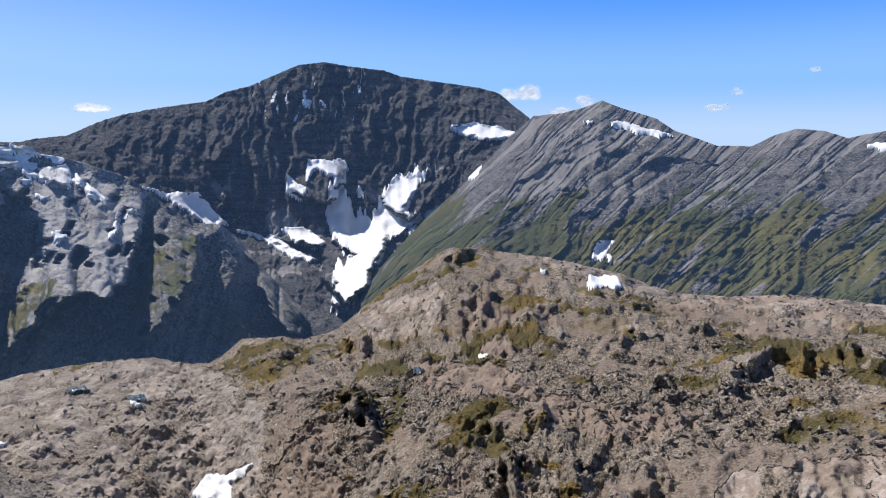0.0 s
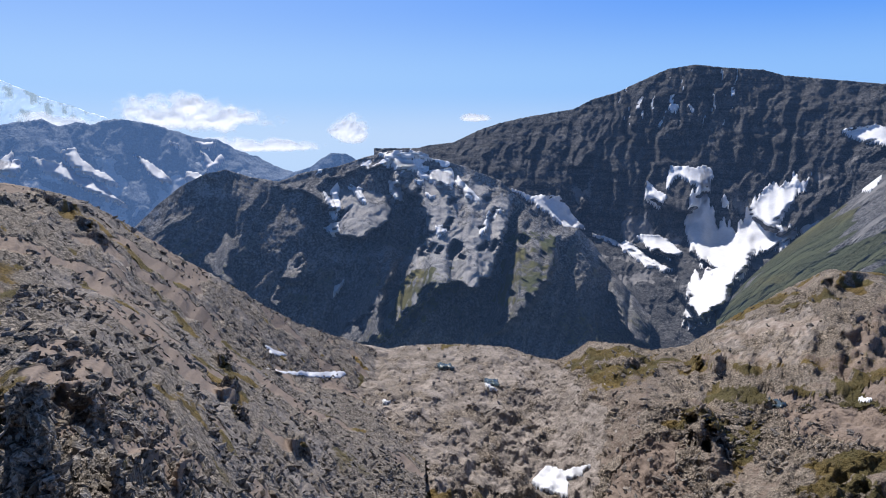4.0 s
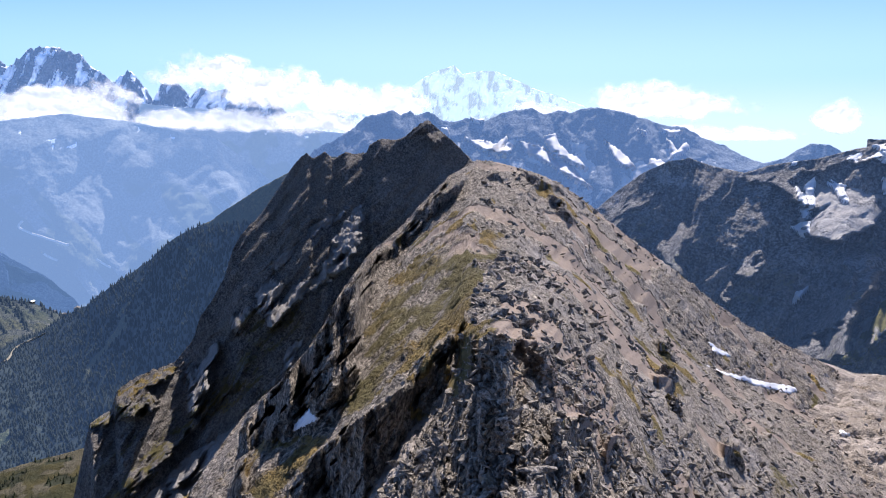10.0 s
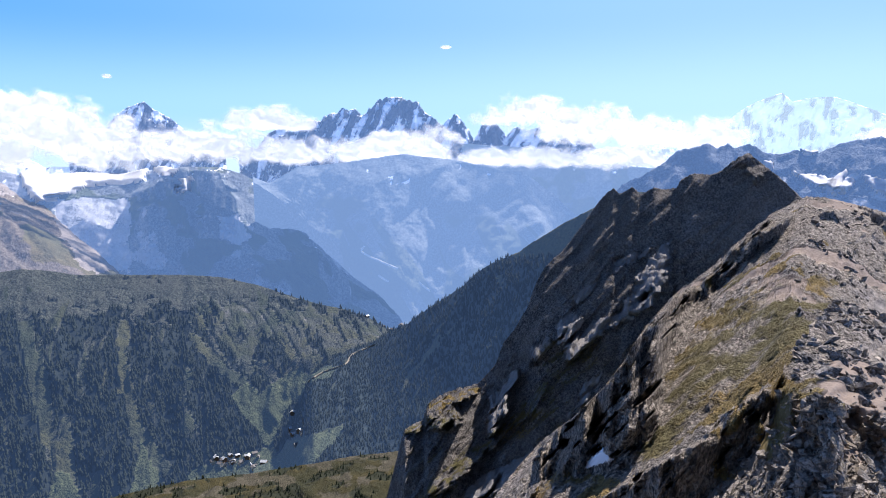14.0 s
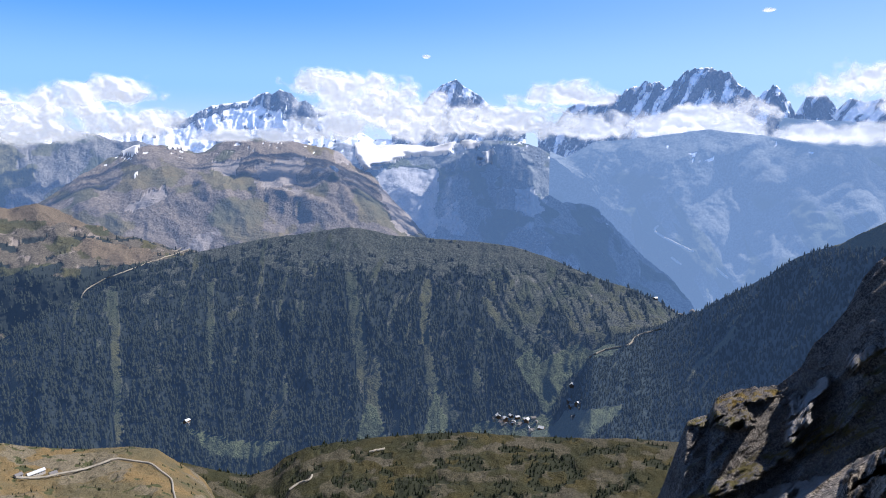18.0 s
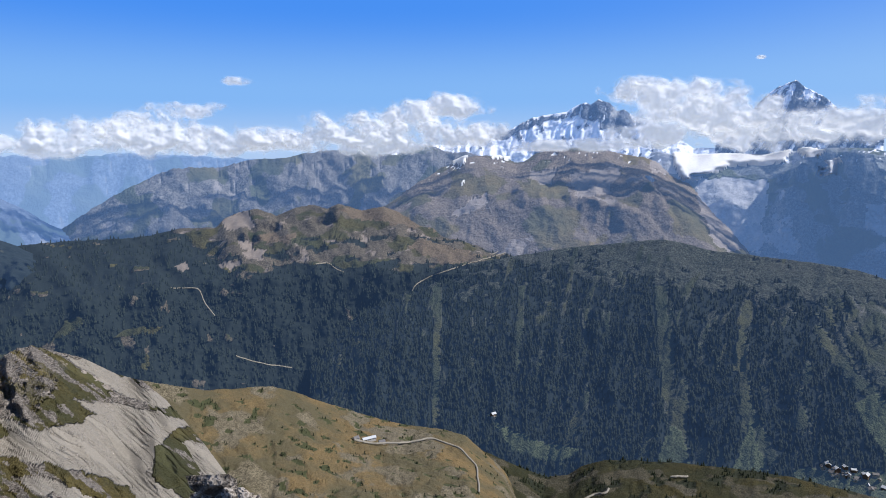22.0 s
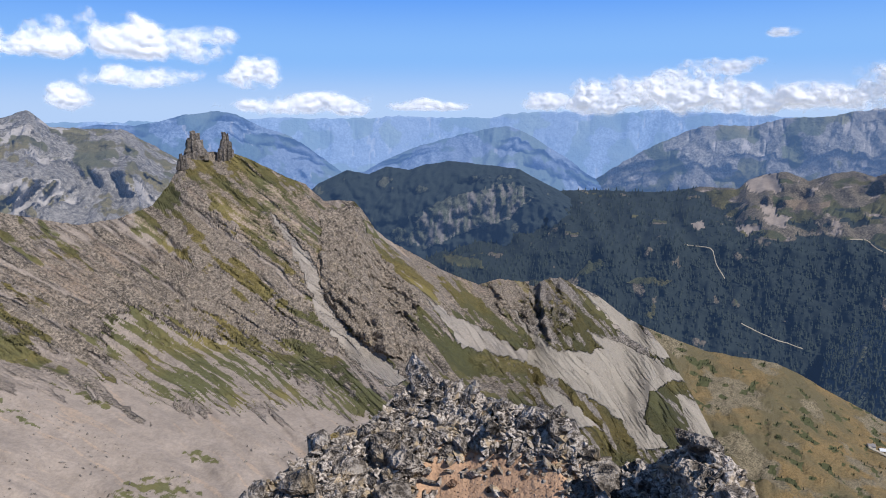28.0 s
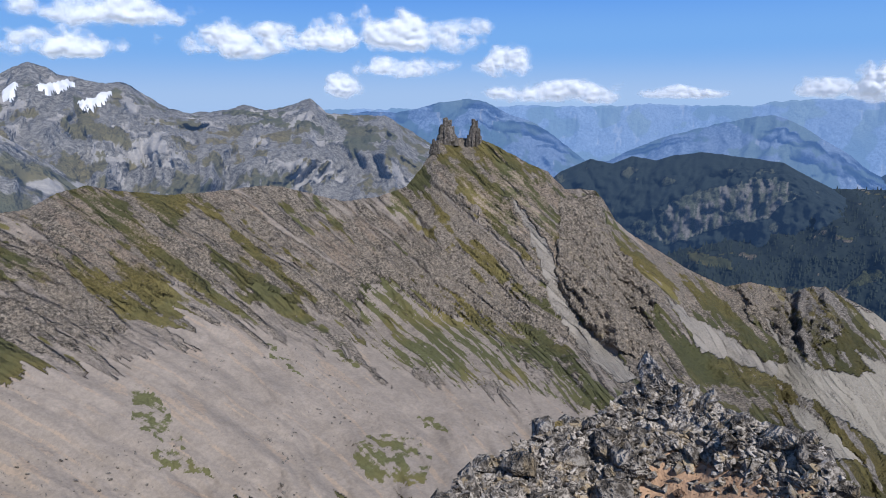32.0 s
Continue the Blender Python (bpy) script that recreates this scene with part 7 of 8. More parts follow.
    cut = inside(FOREST_CUT, L.A, L.E, 0.15) | inside(HILL_GULLIES, L.A, L.E, 0.35)
    C[cut] = (0.6, 0.5, 0, 1)
    C[inside(VALLEY_FIELD, L.A, L.E, 0.3)] = (0.3, 0, 0, 0)


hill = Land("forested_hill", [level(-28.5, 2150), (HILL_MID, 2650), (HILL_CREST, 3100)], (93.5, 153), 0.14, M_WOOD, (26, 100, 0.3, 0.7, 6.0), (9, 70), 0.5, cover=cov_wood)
tagged(hill.ob, "long rounded hill dark with conifer forest", "hill")


def cov_moor(L, C):
    C[..., 2] = smooth(-9.0, -10.0, L.E - 5.5 * smooth(158, 167, L.A) - 1.6 * L.nz(200, 7.0, 4)) * smooth(0.5, 0.25, L.nz(120, 3.0, 4))
    C[..., 0] = smooth(-0.05, 0.3, L.nz(190, 2.0))
    C[..., 1] = 0.8 * smooth(0.28, 0.4, L.nz(90, 9.0))
    C[..., 2] = np.maximum(C[..., 2], 0.9 * smooth(0.12, 0.3, L.nz(130, 15.0, 4)) * smooth(-6.5, -7.5, L.E))
    C[inside(MOOR_PALE, L.A, L.E, 0.3)] = (0, 1, 0, 1)
    C[inside(MOOR_GOLD, L.A, L.E, 0.5)] = (0, 0, 0, 0)
    C[inside(MOOR_FIELD, L.A, L.E, 0.2)] = (1, 0, 0, 1)


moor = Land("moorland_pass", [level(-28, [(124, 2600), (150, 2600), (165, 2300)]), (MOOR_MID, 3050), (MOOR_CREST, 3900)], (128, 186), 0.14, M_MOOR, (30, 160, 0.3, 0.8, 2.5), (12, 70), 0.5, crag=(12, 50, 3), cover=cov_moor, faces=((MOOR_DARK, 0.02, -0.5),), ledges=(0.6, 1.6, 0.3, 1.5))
tagged(moor.ob, "brown moorland pass above dark forest with tracks", "hill")


def cov_cliff(L, C):
    C[..., 2] = smooth(0.5, 0.2, L.nz(150, 3.0))
    C[..., 1] = 0
    hit = inside(CLIFF_BAND, L.A, L.E, 0.5)
    C[..., 1] = np.where(hit, 0.45 + 0.5 * L.streaks(30, 3.0), 0)
    C[..., 2] = np.where(hit, 0.25, C[..., 2])


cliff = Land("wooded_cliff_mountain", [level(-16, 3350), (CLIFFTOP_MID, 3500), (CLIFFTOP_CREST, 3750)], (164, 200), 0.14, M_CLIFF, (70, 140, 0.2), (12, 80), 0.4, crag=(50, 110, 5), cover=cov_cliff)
tagged(cliff.ob, "dark wooded mountain with a grey cliff band", "mountain")


def cov_spur(L, C):
    C[..., 2] = smooth(0.5, 0.2, L.nz(120, 3.0) * smooth(-22, -8, L.E) + 0.7 * L.streaks(70, 2.0, -0.7)) * smooth(-6.5, -9.0, L.E)
    C[..., 0] = 0.7
    C[inside(SPUR_MEADOWS, L.A, L.E, 0.35)] = (0.3, 0, 0, 0)


# wooded slope again, with a stronger blue glow put in for haze
M_SPUR_WOOD = terrain_mat("hazy_wooded_spur", (0.06, 0.062, 0.04), (0.09, 0.088, 0.056), (0.075, 0.085, 0.042), (0.2, 0.19, 0.17), 7.0, 0.8, third=(0.022, 0.03, 0.025), haze_glow=(HAZE_BLUE, 0.068), fourth=(0.085, 0.1, 0.05))
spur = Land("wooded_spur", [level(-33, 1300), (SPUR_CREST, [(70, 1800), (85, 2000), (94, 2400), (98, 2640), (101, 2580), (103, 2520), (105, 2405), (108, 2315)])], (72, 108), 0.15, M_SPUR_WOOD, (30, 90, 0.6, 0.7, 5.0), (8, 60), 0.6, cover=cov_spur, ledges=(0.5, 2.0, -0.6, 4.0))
tagged(spur.ob, "steep spur with conifer forest running to the valley", "hill")


def cov_bench(L, C):
    C[..., 0] = smooth(-0.3, 0.2, L.nz(60, 3.0))
    C[..., 2] = smooth(0.0, 0.3, L.nz(45, 9.0))
    C[..., 1] = 0.6 * smooth(0.3, 0.5, L.nz(30, 5.0))


bench = Land("green_bench", [level(-45, 600), (BENCH_CREST, 1420)], (84, 140), 0.15, M_BENCH, (8, 60, 0.2), (6, 40), 0.4, cover=cov_bench)
tagged(bench.ob, "dark green alpine bench with scattered shrubs", "hill")


def cov_shelf(L, C):
    C[..., 0] = smooth(-0.45, 0.1, L.nz(90, 3.0))
    C[..., 2] = 0.8 * smooth(0.05, 0.45, L.nz(22, 9.0, 4) + 0.3 * L.nz(140, 2.0) + 0.4 * smooth(128, 118, L.A))
    C[..., 1] = 0.6 * smooth(0.3, 0.55, L.nz(20, 5.0, 4))


shelf = Land("pasture_shoulder", [level(-45, 500), (level(-31, 0)[0], 850), (SHELF_CREST, [(118, 1250), (150, 1350), (172, 1150)])], (122, 172), 0.14, M_SHELF, (10, 70, 0.2), (6, 45), 0.4, cover=cov_shelf)
tagged(shelf.ob, "dry golden pasture shoulder with paths and shrubs", "hill")


# ---------------------------------------------------------------- the ridges that meet at the summit
def cov_basin(L, C):
    pave = inside(PAVEMENT, L.A, L.E, 0.8)
    calm = L.still
    C[..., 1] = np.where(pave, 0.62 + 0.5 * L.nz(14, 6.0, 4), 0.05 + 0.45 * smooth(0.0, 0.3, L.nz(30, 3.0)) * (1 - calm))
    C[..., 0] = np.where(pave, 0.05, smooth(-0.02, 0.3, L.nz(34, 5.0) + 0.25 * L.nz(9, 1.0)) * 0.9 * (1 - 0.8 * calm))
    C[..., 2] = np.where(pave, 0.0, np.maximum(0.5 * calm, 0.6 * smooth(0.15, 0.4, L.nz(45, 11.0))))
    soil, lawn, bare = (inside(q, L.A, L.E, 0.7) for q in (BASIN_SOIL, BASIN_LAWNS, BASIN_PALE))
    C[..., 2] = np.where(soil, 0.8 + 0.4 * L.nz(12, 4.0), C[..., 2])
    C[..., 1] = np.where(bare, 0.5 + 0.6 * L.nz(9, 7.0), C[..., 1])
    C[..., 0] = np.where(lawn, 0.75 + 0.7 * L.nz(10, 3.0), np.where(soil | bare, 0.1, C[..., 0]))


basin = Land("rocky_basin", [FOOT, (level(-34, 0)[0], [(-50, 105), (0, 130), (20, 205), (47, 120)]), (BASIN_MID, [(-50, 240), (-10, 280), (5, 270), (12, 260), (20, 330), (47, 330)]), (BASIN_CREST, [(-50, 450), (-20, 420), (-5, 480), (0, 480), (10, 420), (14, 380), (18, 420), (47, 430)])], (-38, 47), 0.105, M_BASIN, (0, 1, 0), (3.2, 12, 4), 0.5, crag=(3.0, 8, 4), quiet=(42, 0.11), cover=cov_basin, shelf=3, snow=BASIN_SNOW, faces=((BASIN_CRAGS, 0.4, -0.2),), ledges=(0.9, 1.1, 0.5, 0.6), back=(0.5, 0.25))
tagged(basin.ob, "hummocky basin of brown moor and pale rock slabs", "rocky ground")


def cov_hump(L, C):
    lawn = inside(HUMP_LAWN, L.A, L.E, 0.6)
    C[..., 0] = 0.75 * smooth(0.1, 0.35, L.nz(22, 5.0) + 0.3 * L.nz(5, 1.0) - 0.05) * smooth(-36, -20, L.E)
    C[..., 0] = np.where(lawn, 0.55 + 0.7 * L.nz(9, 2.0), C[..., 0])
    # the sunlit rock strip beside the shaded band is put in as paler cover
    C[..., 1] = smooth(65, 58, L.A) * (0.45 + 0.4 * L.nz(20, 2.0)) + np.where(inside(HUMP_LIT_STRIP, L.A, L.E, 0.4), 0.8, 0.0)
    C[..., 2] = 0.9 * L.still * smooth(68, 60, L.A) + smooth(0.2, 0.4, L.nz(26, 8.0)) * smooth(-16, -9, L.E)


hump = Land("summit_ridge", [FOOT, (level(-36, 0)[0], [(36, 110), (50, 55), (58, 36), (62, 42), (66, 45), (70, 49), (78, 57), (90, 75)]),
                             ([(q, max(e, -34.5)) for q, e in CRAG_LINE], [(36, 200), (45, 150), (52, 110), (58, 85), (61, 80), (64, 78), (66, 76), (70, 69), (78, 64), (90, 83)]),
                             (HUMP_MID, [(36, 330), (45, 270), (52, 220), (58, 185), (61, 165), (64, 148), (66, 138), (70, 124), (78, 115), (90, 100)]),
                             (HUMP_CREST, [(33, 430), (45, 330), (55, 290), (63, 270), (66, 262), (70, 250), (78, 195), (90, 125)])],
            (31, 88), 0.1, M_HUMP, (0.9, 6, 0.8, 1.5, 2.0), (0.55, 4, 4), 0.9, crag=(0.7, 3, 4), grow=150, quiet=(30, 0.10), cover=cov_hump, shelf=0.6, pct=94, snow=HUMP_SNOW, gain=lambda A, E: 1 + 0.3 * smooth(62, 68, A) + 1.2 * inside(HUMP_CRAG, A, E, 0.5),
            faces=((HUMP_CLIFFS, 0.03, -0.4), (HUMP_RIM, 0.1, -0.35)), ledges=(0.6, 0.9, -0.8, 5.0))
tagged(hump.ob, "long stony ridge with crags, scree and yellow grass", "ridge")


def cov_peak(L, C):
    lawn = inside(PEAK_GRASS + PEAK_LIT_LEDGES[6:7], L.A, L.E, 0.4)
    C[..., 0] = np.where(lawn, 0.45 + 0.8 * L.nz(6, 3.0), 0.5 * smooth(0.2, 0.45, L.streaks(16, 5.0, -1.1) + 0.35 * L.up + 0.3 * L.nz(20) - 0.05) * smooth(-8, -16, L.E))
    # sunlit ledges and strips put in as paler cover, partly pale scree
    C[..., 1] = np.where(inside(PEAK_LIT_LEDGES[:6] + PEAK_LIT_STRIPS, L.A, L.E, 0.4), 0.9 + 0.5 * L.nz(8, 4.0), 0.4 * smooth(0.1, 0.3, L.nz(40, 2.0) + 0.3 * L.streaks(12, 2.0, -1.1)))


peak = Land("dark_peak", [level(-60, 150), (level(-42, 0)[0], [(56, 305), (68, 312), (78, 302), (90, 272), (99, 252)]),
                          (PEAK_CREST, [(58, 450), (68, 480), (78, 470), (85, 455), (92, 430), (98, 400)])], (56, 99), 0.12, M_PEAK, (3.6, 13, 1.0, 0.5, 7.0), (0.9, 4, 4), 1.0, crag=(0.9, 5, 3), cover=cov_peak, gain=lambda A, E: 1 + 1.8 * inside(PEAK_LIT_LEDGES, A, E, 0.4),
            faces=((PEAK_LIT_LEDGES, 2.6, -0.15), (PEAK_GRASS, 2.6, -0.25), (PEAK_LIT_STRIPS, 2.6, -0.25)), ledges=(1.1, 0.9, -0.95, 5.0))
tagged(peak.ob, "steep dark rock peak with gullies and grassy ledges", "mountain")


def cov_cirque(L, C):
    st, st2, st3 = L.streaks(3.0, 3.0, 1.15), L.streaks(9.0, 8.0, 1.15), L.streaks(22.0, 5.0, 1.0)
    low = inside(HOLLOW, L.A, L.E - 2.2 * st2 - 2.4 * st3, 0.6)
    olive = smooth(-0.12, 0.3, st3 + 0.7 * L.nz(60, 4.0) + 0.3 * L.nz(9, 2.0) + 0.25 * st2)
    C[..., 0] = np.where(low, 0.0, 0.75 * olive)
    C[..., 1] = np.where(low, 1.3 + 0.1 * st2, 0.75 * smooth(-0.05, 0.4, st2 + 0.4 * st + 0.3 * L.nz(30, 6.0)))
    near = inside(HOLLOW, L.A, L.E - 3.0 - 4.0 * st2 - 3.0 * st3, 0.8) & ~low
    C[..., 1] = np.where(near, np.maximum(C[..., 1], 0.6 + 0.7 * st2), C[..., 1])
    rust = smooth(0.05, 0.4, L.streaks(7.0, 11.0, 1.15) + 0.8 * L.nz(70, 13.0) + 0.12) * smooth(0.55, 0.8, L.v)
    C[..., 3] = 1 - np.where(low, 0.62 * smooth(0.02, 0.4, L.streaks(8.0, 14.0, 1.15) + 0.4 * L.nz(60, 3.0)), 0.55 * rust)
    gr = inside(GREEN_STRIPES, L.A + 2.2 * st2, L.E - 1.3 * st - 1.0 * st2, 1.0)
    C[..., 0] = np.where(gr, 0.9 * smooth(-0.22, 0.12, st2 + 0.6 * st + 0.2 * L.nz(30, 2.0)), C[..., 0])
    C[..., 1] = np.where(gr, np.maximum(C[..., 1], 0.7), C[..., 1])
    tuft = inside(GRASS_TUFTS, L.A, L.E, 0.6)
    C[..., 0] = np.where(tuft, 0.55 + 0.9 * L.nz(5, 3.0) + 0.5 * st, C[..., 0])
    C[..., 3] = np.where(gr | tuft, 1.0, C[..., 3])
    ch = inside(SCREE_CHUTE, L.A, L.E, 0.5) | inside(SCREE_FAN, L.A, L.E, 0.35)
    C[..., 2] = np.where(ch, 0.75 + 0.3 * st, 0)
    rk = inside(ROCKY_FACE, L.A, L.E, 0.6)
    C[..., 0] = np.where(ch, 0, np.where(rk, 0.5 * C[..., 0], C[..., 0]))
    C[..., 1] = np.where(rk, 0.15 + 0.4 * st, C[..., 1])
    C[..., 3] = np.where(ch | rk, 1.0, C[..., 3])
    F = C.copy()
    cov_fans(L, F)
    C[:] = np.where((L.A < 184 + 8 * st3)[..., None], F, C)


def cov_fans(L, C):
    st, st2 = L.streaks(3.0, 3.0, 0.9), L.streaks(9.0, 8.0, 0.9)
    C[..., 0] = 0.9 * smooth(-0.12, 0.15, 0.7 * st2 + 0.7 * L.nz(45, 4.0) + 0.3 * L.nz(8, 2.0) + 0.26 - 0.3 * smooth(0.75, 1.0, L.v))
    C[..., 1] = 0.7 * smooth(0.1, 0.4, st2 + 0.3 * L.nz(30, 6.0))
    ch = inside(SCREE_FAN, L.A, L.E - 0.3 * st2, 0.35) | inside(SCREE_CHUTE, L.A, L.E, 0.5)
    C[..., 2] = np.where(ch, 0.78 + 0.25 * st, 0)
    rk = inside(ROCKY_FACE, L.A, L.E, 0.6)
    C[..., 0] = np.where(ch, 0, np.where(rk, 0.6 * C[..., 0], C[..., 0]))


CIR_D = [(160, 640), (176, 615), (182, 565), (184, 560), (195, 540), (203, 570), (208, 505), (225, 450), (250, 420)]
cirque = Land("scree_cirque", [level(-62, 12), (level(-37, 0)[0], 185), (CIRQUE_MID, [(165, 480), (176, 455), (182, 395), (185, 390), (203, 400), (225, 350), (250, 320)]), (CIRQUE_CREST, CIR_D)], (176, 242), 0.1, M_CIRQUE, (5.0, 30, -0.85, 0.6, 5.0), (1.1, 6, 4), 0.8, cover=cov_cirque, calm=(0.45, 0.7), crag=(2.2, 9, 4), snow=SCREE_CHUTE + SCREE_FAN, gain=lambda A, E: 1 + 1.6 * inside(ROCKY_FACE, A, E, 0.5) * smooth(200, 195, A), ledges=(0.6, 1.3, 1.15, 5.0))
tagged(cirque.ob, "brown cirque wall with scree fans and twin rock towers", "mountain")
spur_rocky = Land("rocky_spur", [level(-62, 12), (level(-37.5, 0)[0], [(159, 300), (168, 280), (176, 205), (181, 222)]), (SPURR_MID, [(159, 420), (168, 490), (174, 445), (181, 430)]), (SPURR_CREST, [(159, 440), (167, 630), (174, 605), (181, 600)])], (159, 181), 0.1, M_SPUR, (8, 20, -0.3, 0.5, 5.0), (1.6, 7, 4), 0.7, cover=cov_fans, crag=(3.0, 9, 4), ledges=(0.5, 1.2, 0.6, 4.0), snow=SCREE_FAN, gain=lambda A, E: (0.12 + 0.88 * smooth(163, 169, A)) * (1 + 0.9 * inside(ROCKY_FACE, A, E, 0.5)))
tagged(spur_rocky.ob, "rocky spur with pale scree fields and grass", "ridge")
closing = Land("closing_ridge", [level(-62, 12), level(-36, 150), level(-6, 800)], (241.5, 323), 0.6, M_CIRQUE, (30, 60, 0.5), (20, 60), 1.0)
tagged(closing.ob, "plain brown ridge closing the view", "ridge", kind="structure")


def cov_summit(L, C):
    C[..., 2] = smooth(0.0, 1.0, inside(RED_SOIL, L.A, L.E, 4.0) * 0.75 + 0.35 * L.nz(0.25, 6.0))
    C[..., 1] = 0.3 + 0.5 * L.nz(0.6, 4.0)
    C[..., 0] = smooth(0.3, 0.5, L.nz(0.7, 9.0))


SUM_FAR = sorted([(-130.0, -50.0), (155.0, -52.0), (230.0, -50.0)] + SUMMIT_CREST)
summit = Land("summit_rocks", [level(-89.5, 0.015), level(-60, 1.0), (level(-38, 0)[0], [(-130, 2.0), (160, 2.1), (168, 2.6), (185, 3.2), (200, 2.9), (208, 2.3), (230, 2.1)]), (SUM_FAR, [(-130, 2.6), (160, 2.8), (168, 3.5), (185, 4.5), (200, 3.9), (208, 3.0), (230, 2.7)])], (-130, 230), 0.35, M_SUMMIT, (0, 1, 0), (0.15, 0.45, 6), 0.8, crag=(0.06, 0.25, 5), snow=RED_SOIL, back=(0.95, 2.2), pct=97, cover=cov_summit, vstep=0.25, flat=True)
tagged(summit.ob, "rubbly summit ground with reddish soil", "rocky ground", kind="structure")

# ---------------------------------------------------------------- named parts of the larger grounds
basin.split([("slab_pavement", "pale bare rock slabs", PAVEMENT)])
hump.split([("crag", "dark broken crag", HUMP_CRAG), ("scree_flank", "grey scree slope", HUMP_FLANK), ("grass_flank", "yellowed grass slope", HUMP_GRASS)])
peak.split([("lower_ribs", "grassy rock ribs", PEAK_LOWER)])
cirque.split([("scree_chute", "pale scree chute", SCREE_CHUTE), ("grass_band", "green grass stripes", GREEN_STRIPES), ("scree_floor", "pinkish scree floor", HOLLOW), ("rock_face", "grey rock face", ROCKY_FACE)])
spur_rocky.split([("scree_fan", "pale scree fan", SCREE_FAN), ("rock_face", "grey rock face", ROCKY_FACE)])
buet.split([("summit_wall", "dark ribbed summit wall", BUET_WALL)])
shoulder.split([("buttress", "dark shaded buttress", BUTTRESS)])
ridge.split([("grass_slope", "green grassy lower slope", RIDGE_GREEN)])
moor.split([("moor_top", "brown open moor", MOOR_TOP)])
shelf.split([("crest_pasture", "golden dry crest pasture", HUT_GRASS)])
spur.split([("valley_meadow", "green valley meadows", SPUR_MEADOWS), ("open_crest", "sunlit open grass crest", [SPUR_OPEN])])
bench.split([("dark_knoll", "dark shrubby knoll", [BENCH_KNOLL])])
hill.split([("rocky_flank", "bare grey-green rocky flank", [HILL_ROCKS]), ("open_top", "open grassy hill top", [HILL_TOP])])
cliff.split([("cliff_face", "grey cliff band", CLIFF_FACE)])

# ---------------------------------------------------------------- old snow
for land, group, label in ((buet, BUET_SNOW, "dirty white glacier snow on the dark face"), (shoulder, SHOULDER_SNOW, "old snow patch on grey rock"), (ridge, RIDGE_SNOW, "small snow patch on grey shale"),
                           (basin, BASIN_SNOW, "small bright snow patch among brown rocks"), (hump, HUMP_SNOW, "narrow snow strip on the stony slope"), (hump, PEAK_SNOW, "shaded snow remnant in a dark gully"), (backrange, BACK_SNOW, "snow patch on the far range")):
    for poly in group:
        land.patch("snow_patch", poly, label, 0.0012 if land is hump else 0.0032)


M_WATER = Nodes("tarn_water")
M_WATER.bsdf.inputs["Specular IOR Level"].default_value = 0.5
M_WATER = M_WATER.done((0.05, 0.07, 0.075), 0.25)
for poly in POND:
    pond = basin.patch("tarn", poly, "small dark tarn among pale slabs", mat=M_WATER)
    if pond:
        tagged(pond, category="pond", group="tarns in the basin")


# ---------------------------------------------------------------- roads and tracks
M_TRACK = Nodes("gravel_track")
M_TRACK = M_TRACK.done(M_TRACK.mix(M_TRACK.noise(0.3, 4.0), (0.24, 0.22, 0.18), (0.34, 0.31, 0.26)), 0.95)
# the gravel again, with a blue glow put in for haze
M_FAR_TRACK = Nodes("far_hazy_track")
M_FAR_TRACK = M_FAR_TRACK.done(M_FAR_TRACK.mix(M_FAR_TRACK.noise(0.1, 4.0), (0.22, 0.2, 0.17), (0.3, 0.28, 0.24)), 0.95, ((0.30, 0.51, 0.95), 0.42))


def track(land, line, width, label, mat=M_TRACK):
    """A ribbon of gravel along bearings and height angles, lifted off the ground and turned to face the camera."""
    a = np.array(line)
    seg = np.concatenate([[0], np.cumsum(np.hypot(*np.diff(a, axis=0).T))])
    q = np.arange(0, seg[-1], 0.06)
    az, el = np.interp(q, seg, a[:, 0]), np.interp(q, seg, a[:, 1])
    el = el + 0.05 * np.sin(q * 9)
    pts = []
    for b, e in zip(az, el):
        c = int(np.clip(round((b - land.A[0, 0]) / (land.A[0, 1] - land.A[0, 0])), 0, land.A.shape[1] - 1))
        r = int(np.argmin(np.abs(land.E[:land.front, c] - e)))
        pts.append(land.P[r, c])
    pts = np.array(pts)
    pts = np.array([pts[max(0, i - 5):i + 6].mean(0) for i in range(len(pts))])
    eye = np.array(EYE)
    pts = pts + (eye - pts) * 0.005 + np.array([0, 0, 2.0])
    way = np.gradient(pts, axis=0)
    view = pts - eye
    side = np.cross(way, view)
    side /= np.linalg.norm(side, axis=1)[:, None] + 1e-9
    base = pts.mean(0)
    co = np.concatenate([pts - side * width / 2, pts + side * width / 2, pts + side * width / 2 - np.array([0, 0, 1.0]), pts - side * width / 2 - np.array([0, 0, 1.0])]) - base
    n = len(pts)
    i = np.arange(n - 1)
    faces = np.concatenate([np.stack([i + k * n, i + 1 + k * n, i + 1 + ((k + 1) % 4) * n, i + ((k + 1) % 4) * n], -1) for k in range(4)])
    ob = new("gravel_track", mesh_from("gravel_track", co, faces, mat))
    ob.location = base
    tagged(ob, label, "track", "tracks and paths", "structure")


for lines, land, wide, label in ((ROAD_MOOR, moor, 4, "pale gravel track crossing the brown moor"), (ROAD_SHELF, shelf, 3, "pale path winding over the pasture"), (ROAD_BENCH, bench, 3.5, "pale path on the green bench"),
                                 (ROAD_SPUR, spur, 6, "pale valley road beside the stream"), (SIDE_ROADS, side, 9, "pale road climbing the hazy valley side")):
    for line in lines:
        track(land, line, wide, label, M_FAR_TRACK if land is side else M_TRACK)


# ---------------------------------------------------------------- conifers
def cone_trees(name, spots, sizes, label, mat, tiers=2, sides=5, seed=1):
    rng = np.random.default_rng(seed)
    V, F = [], []
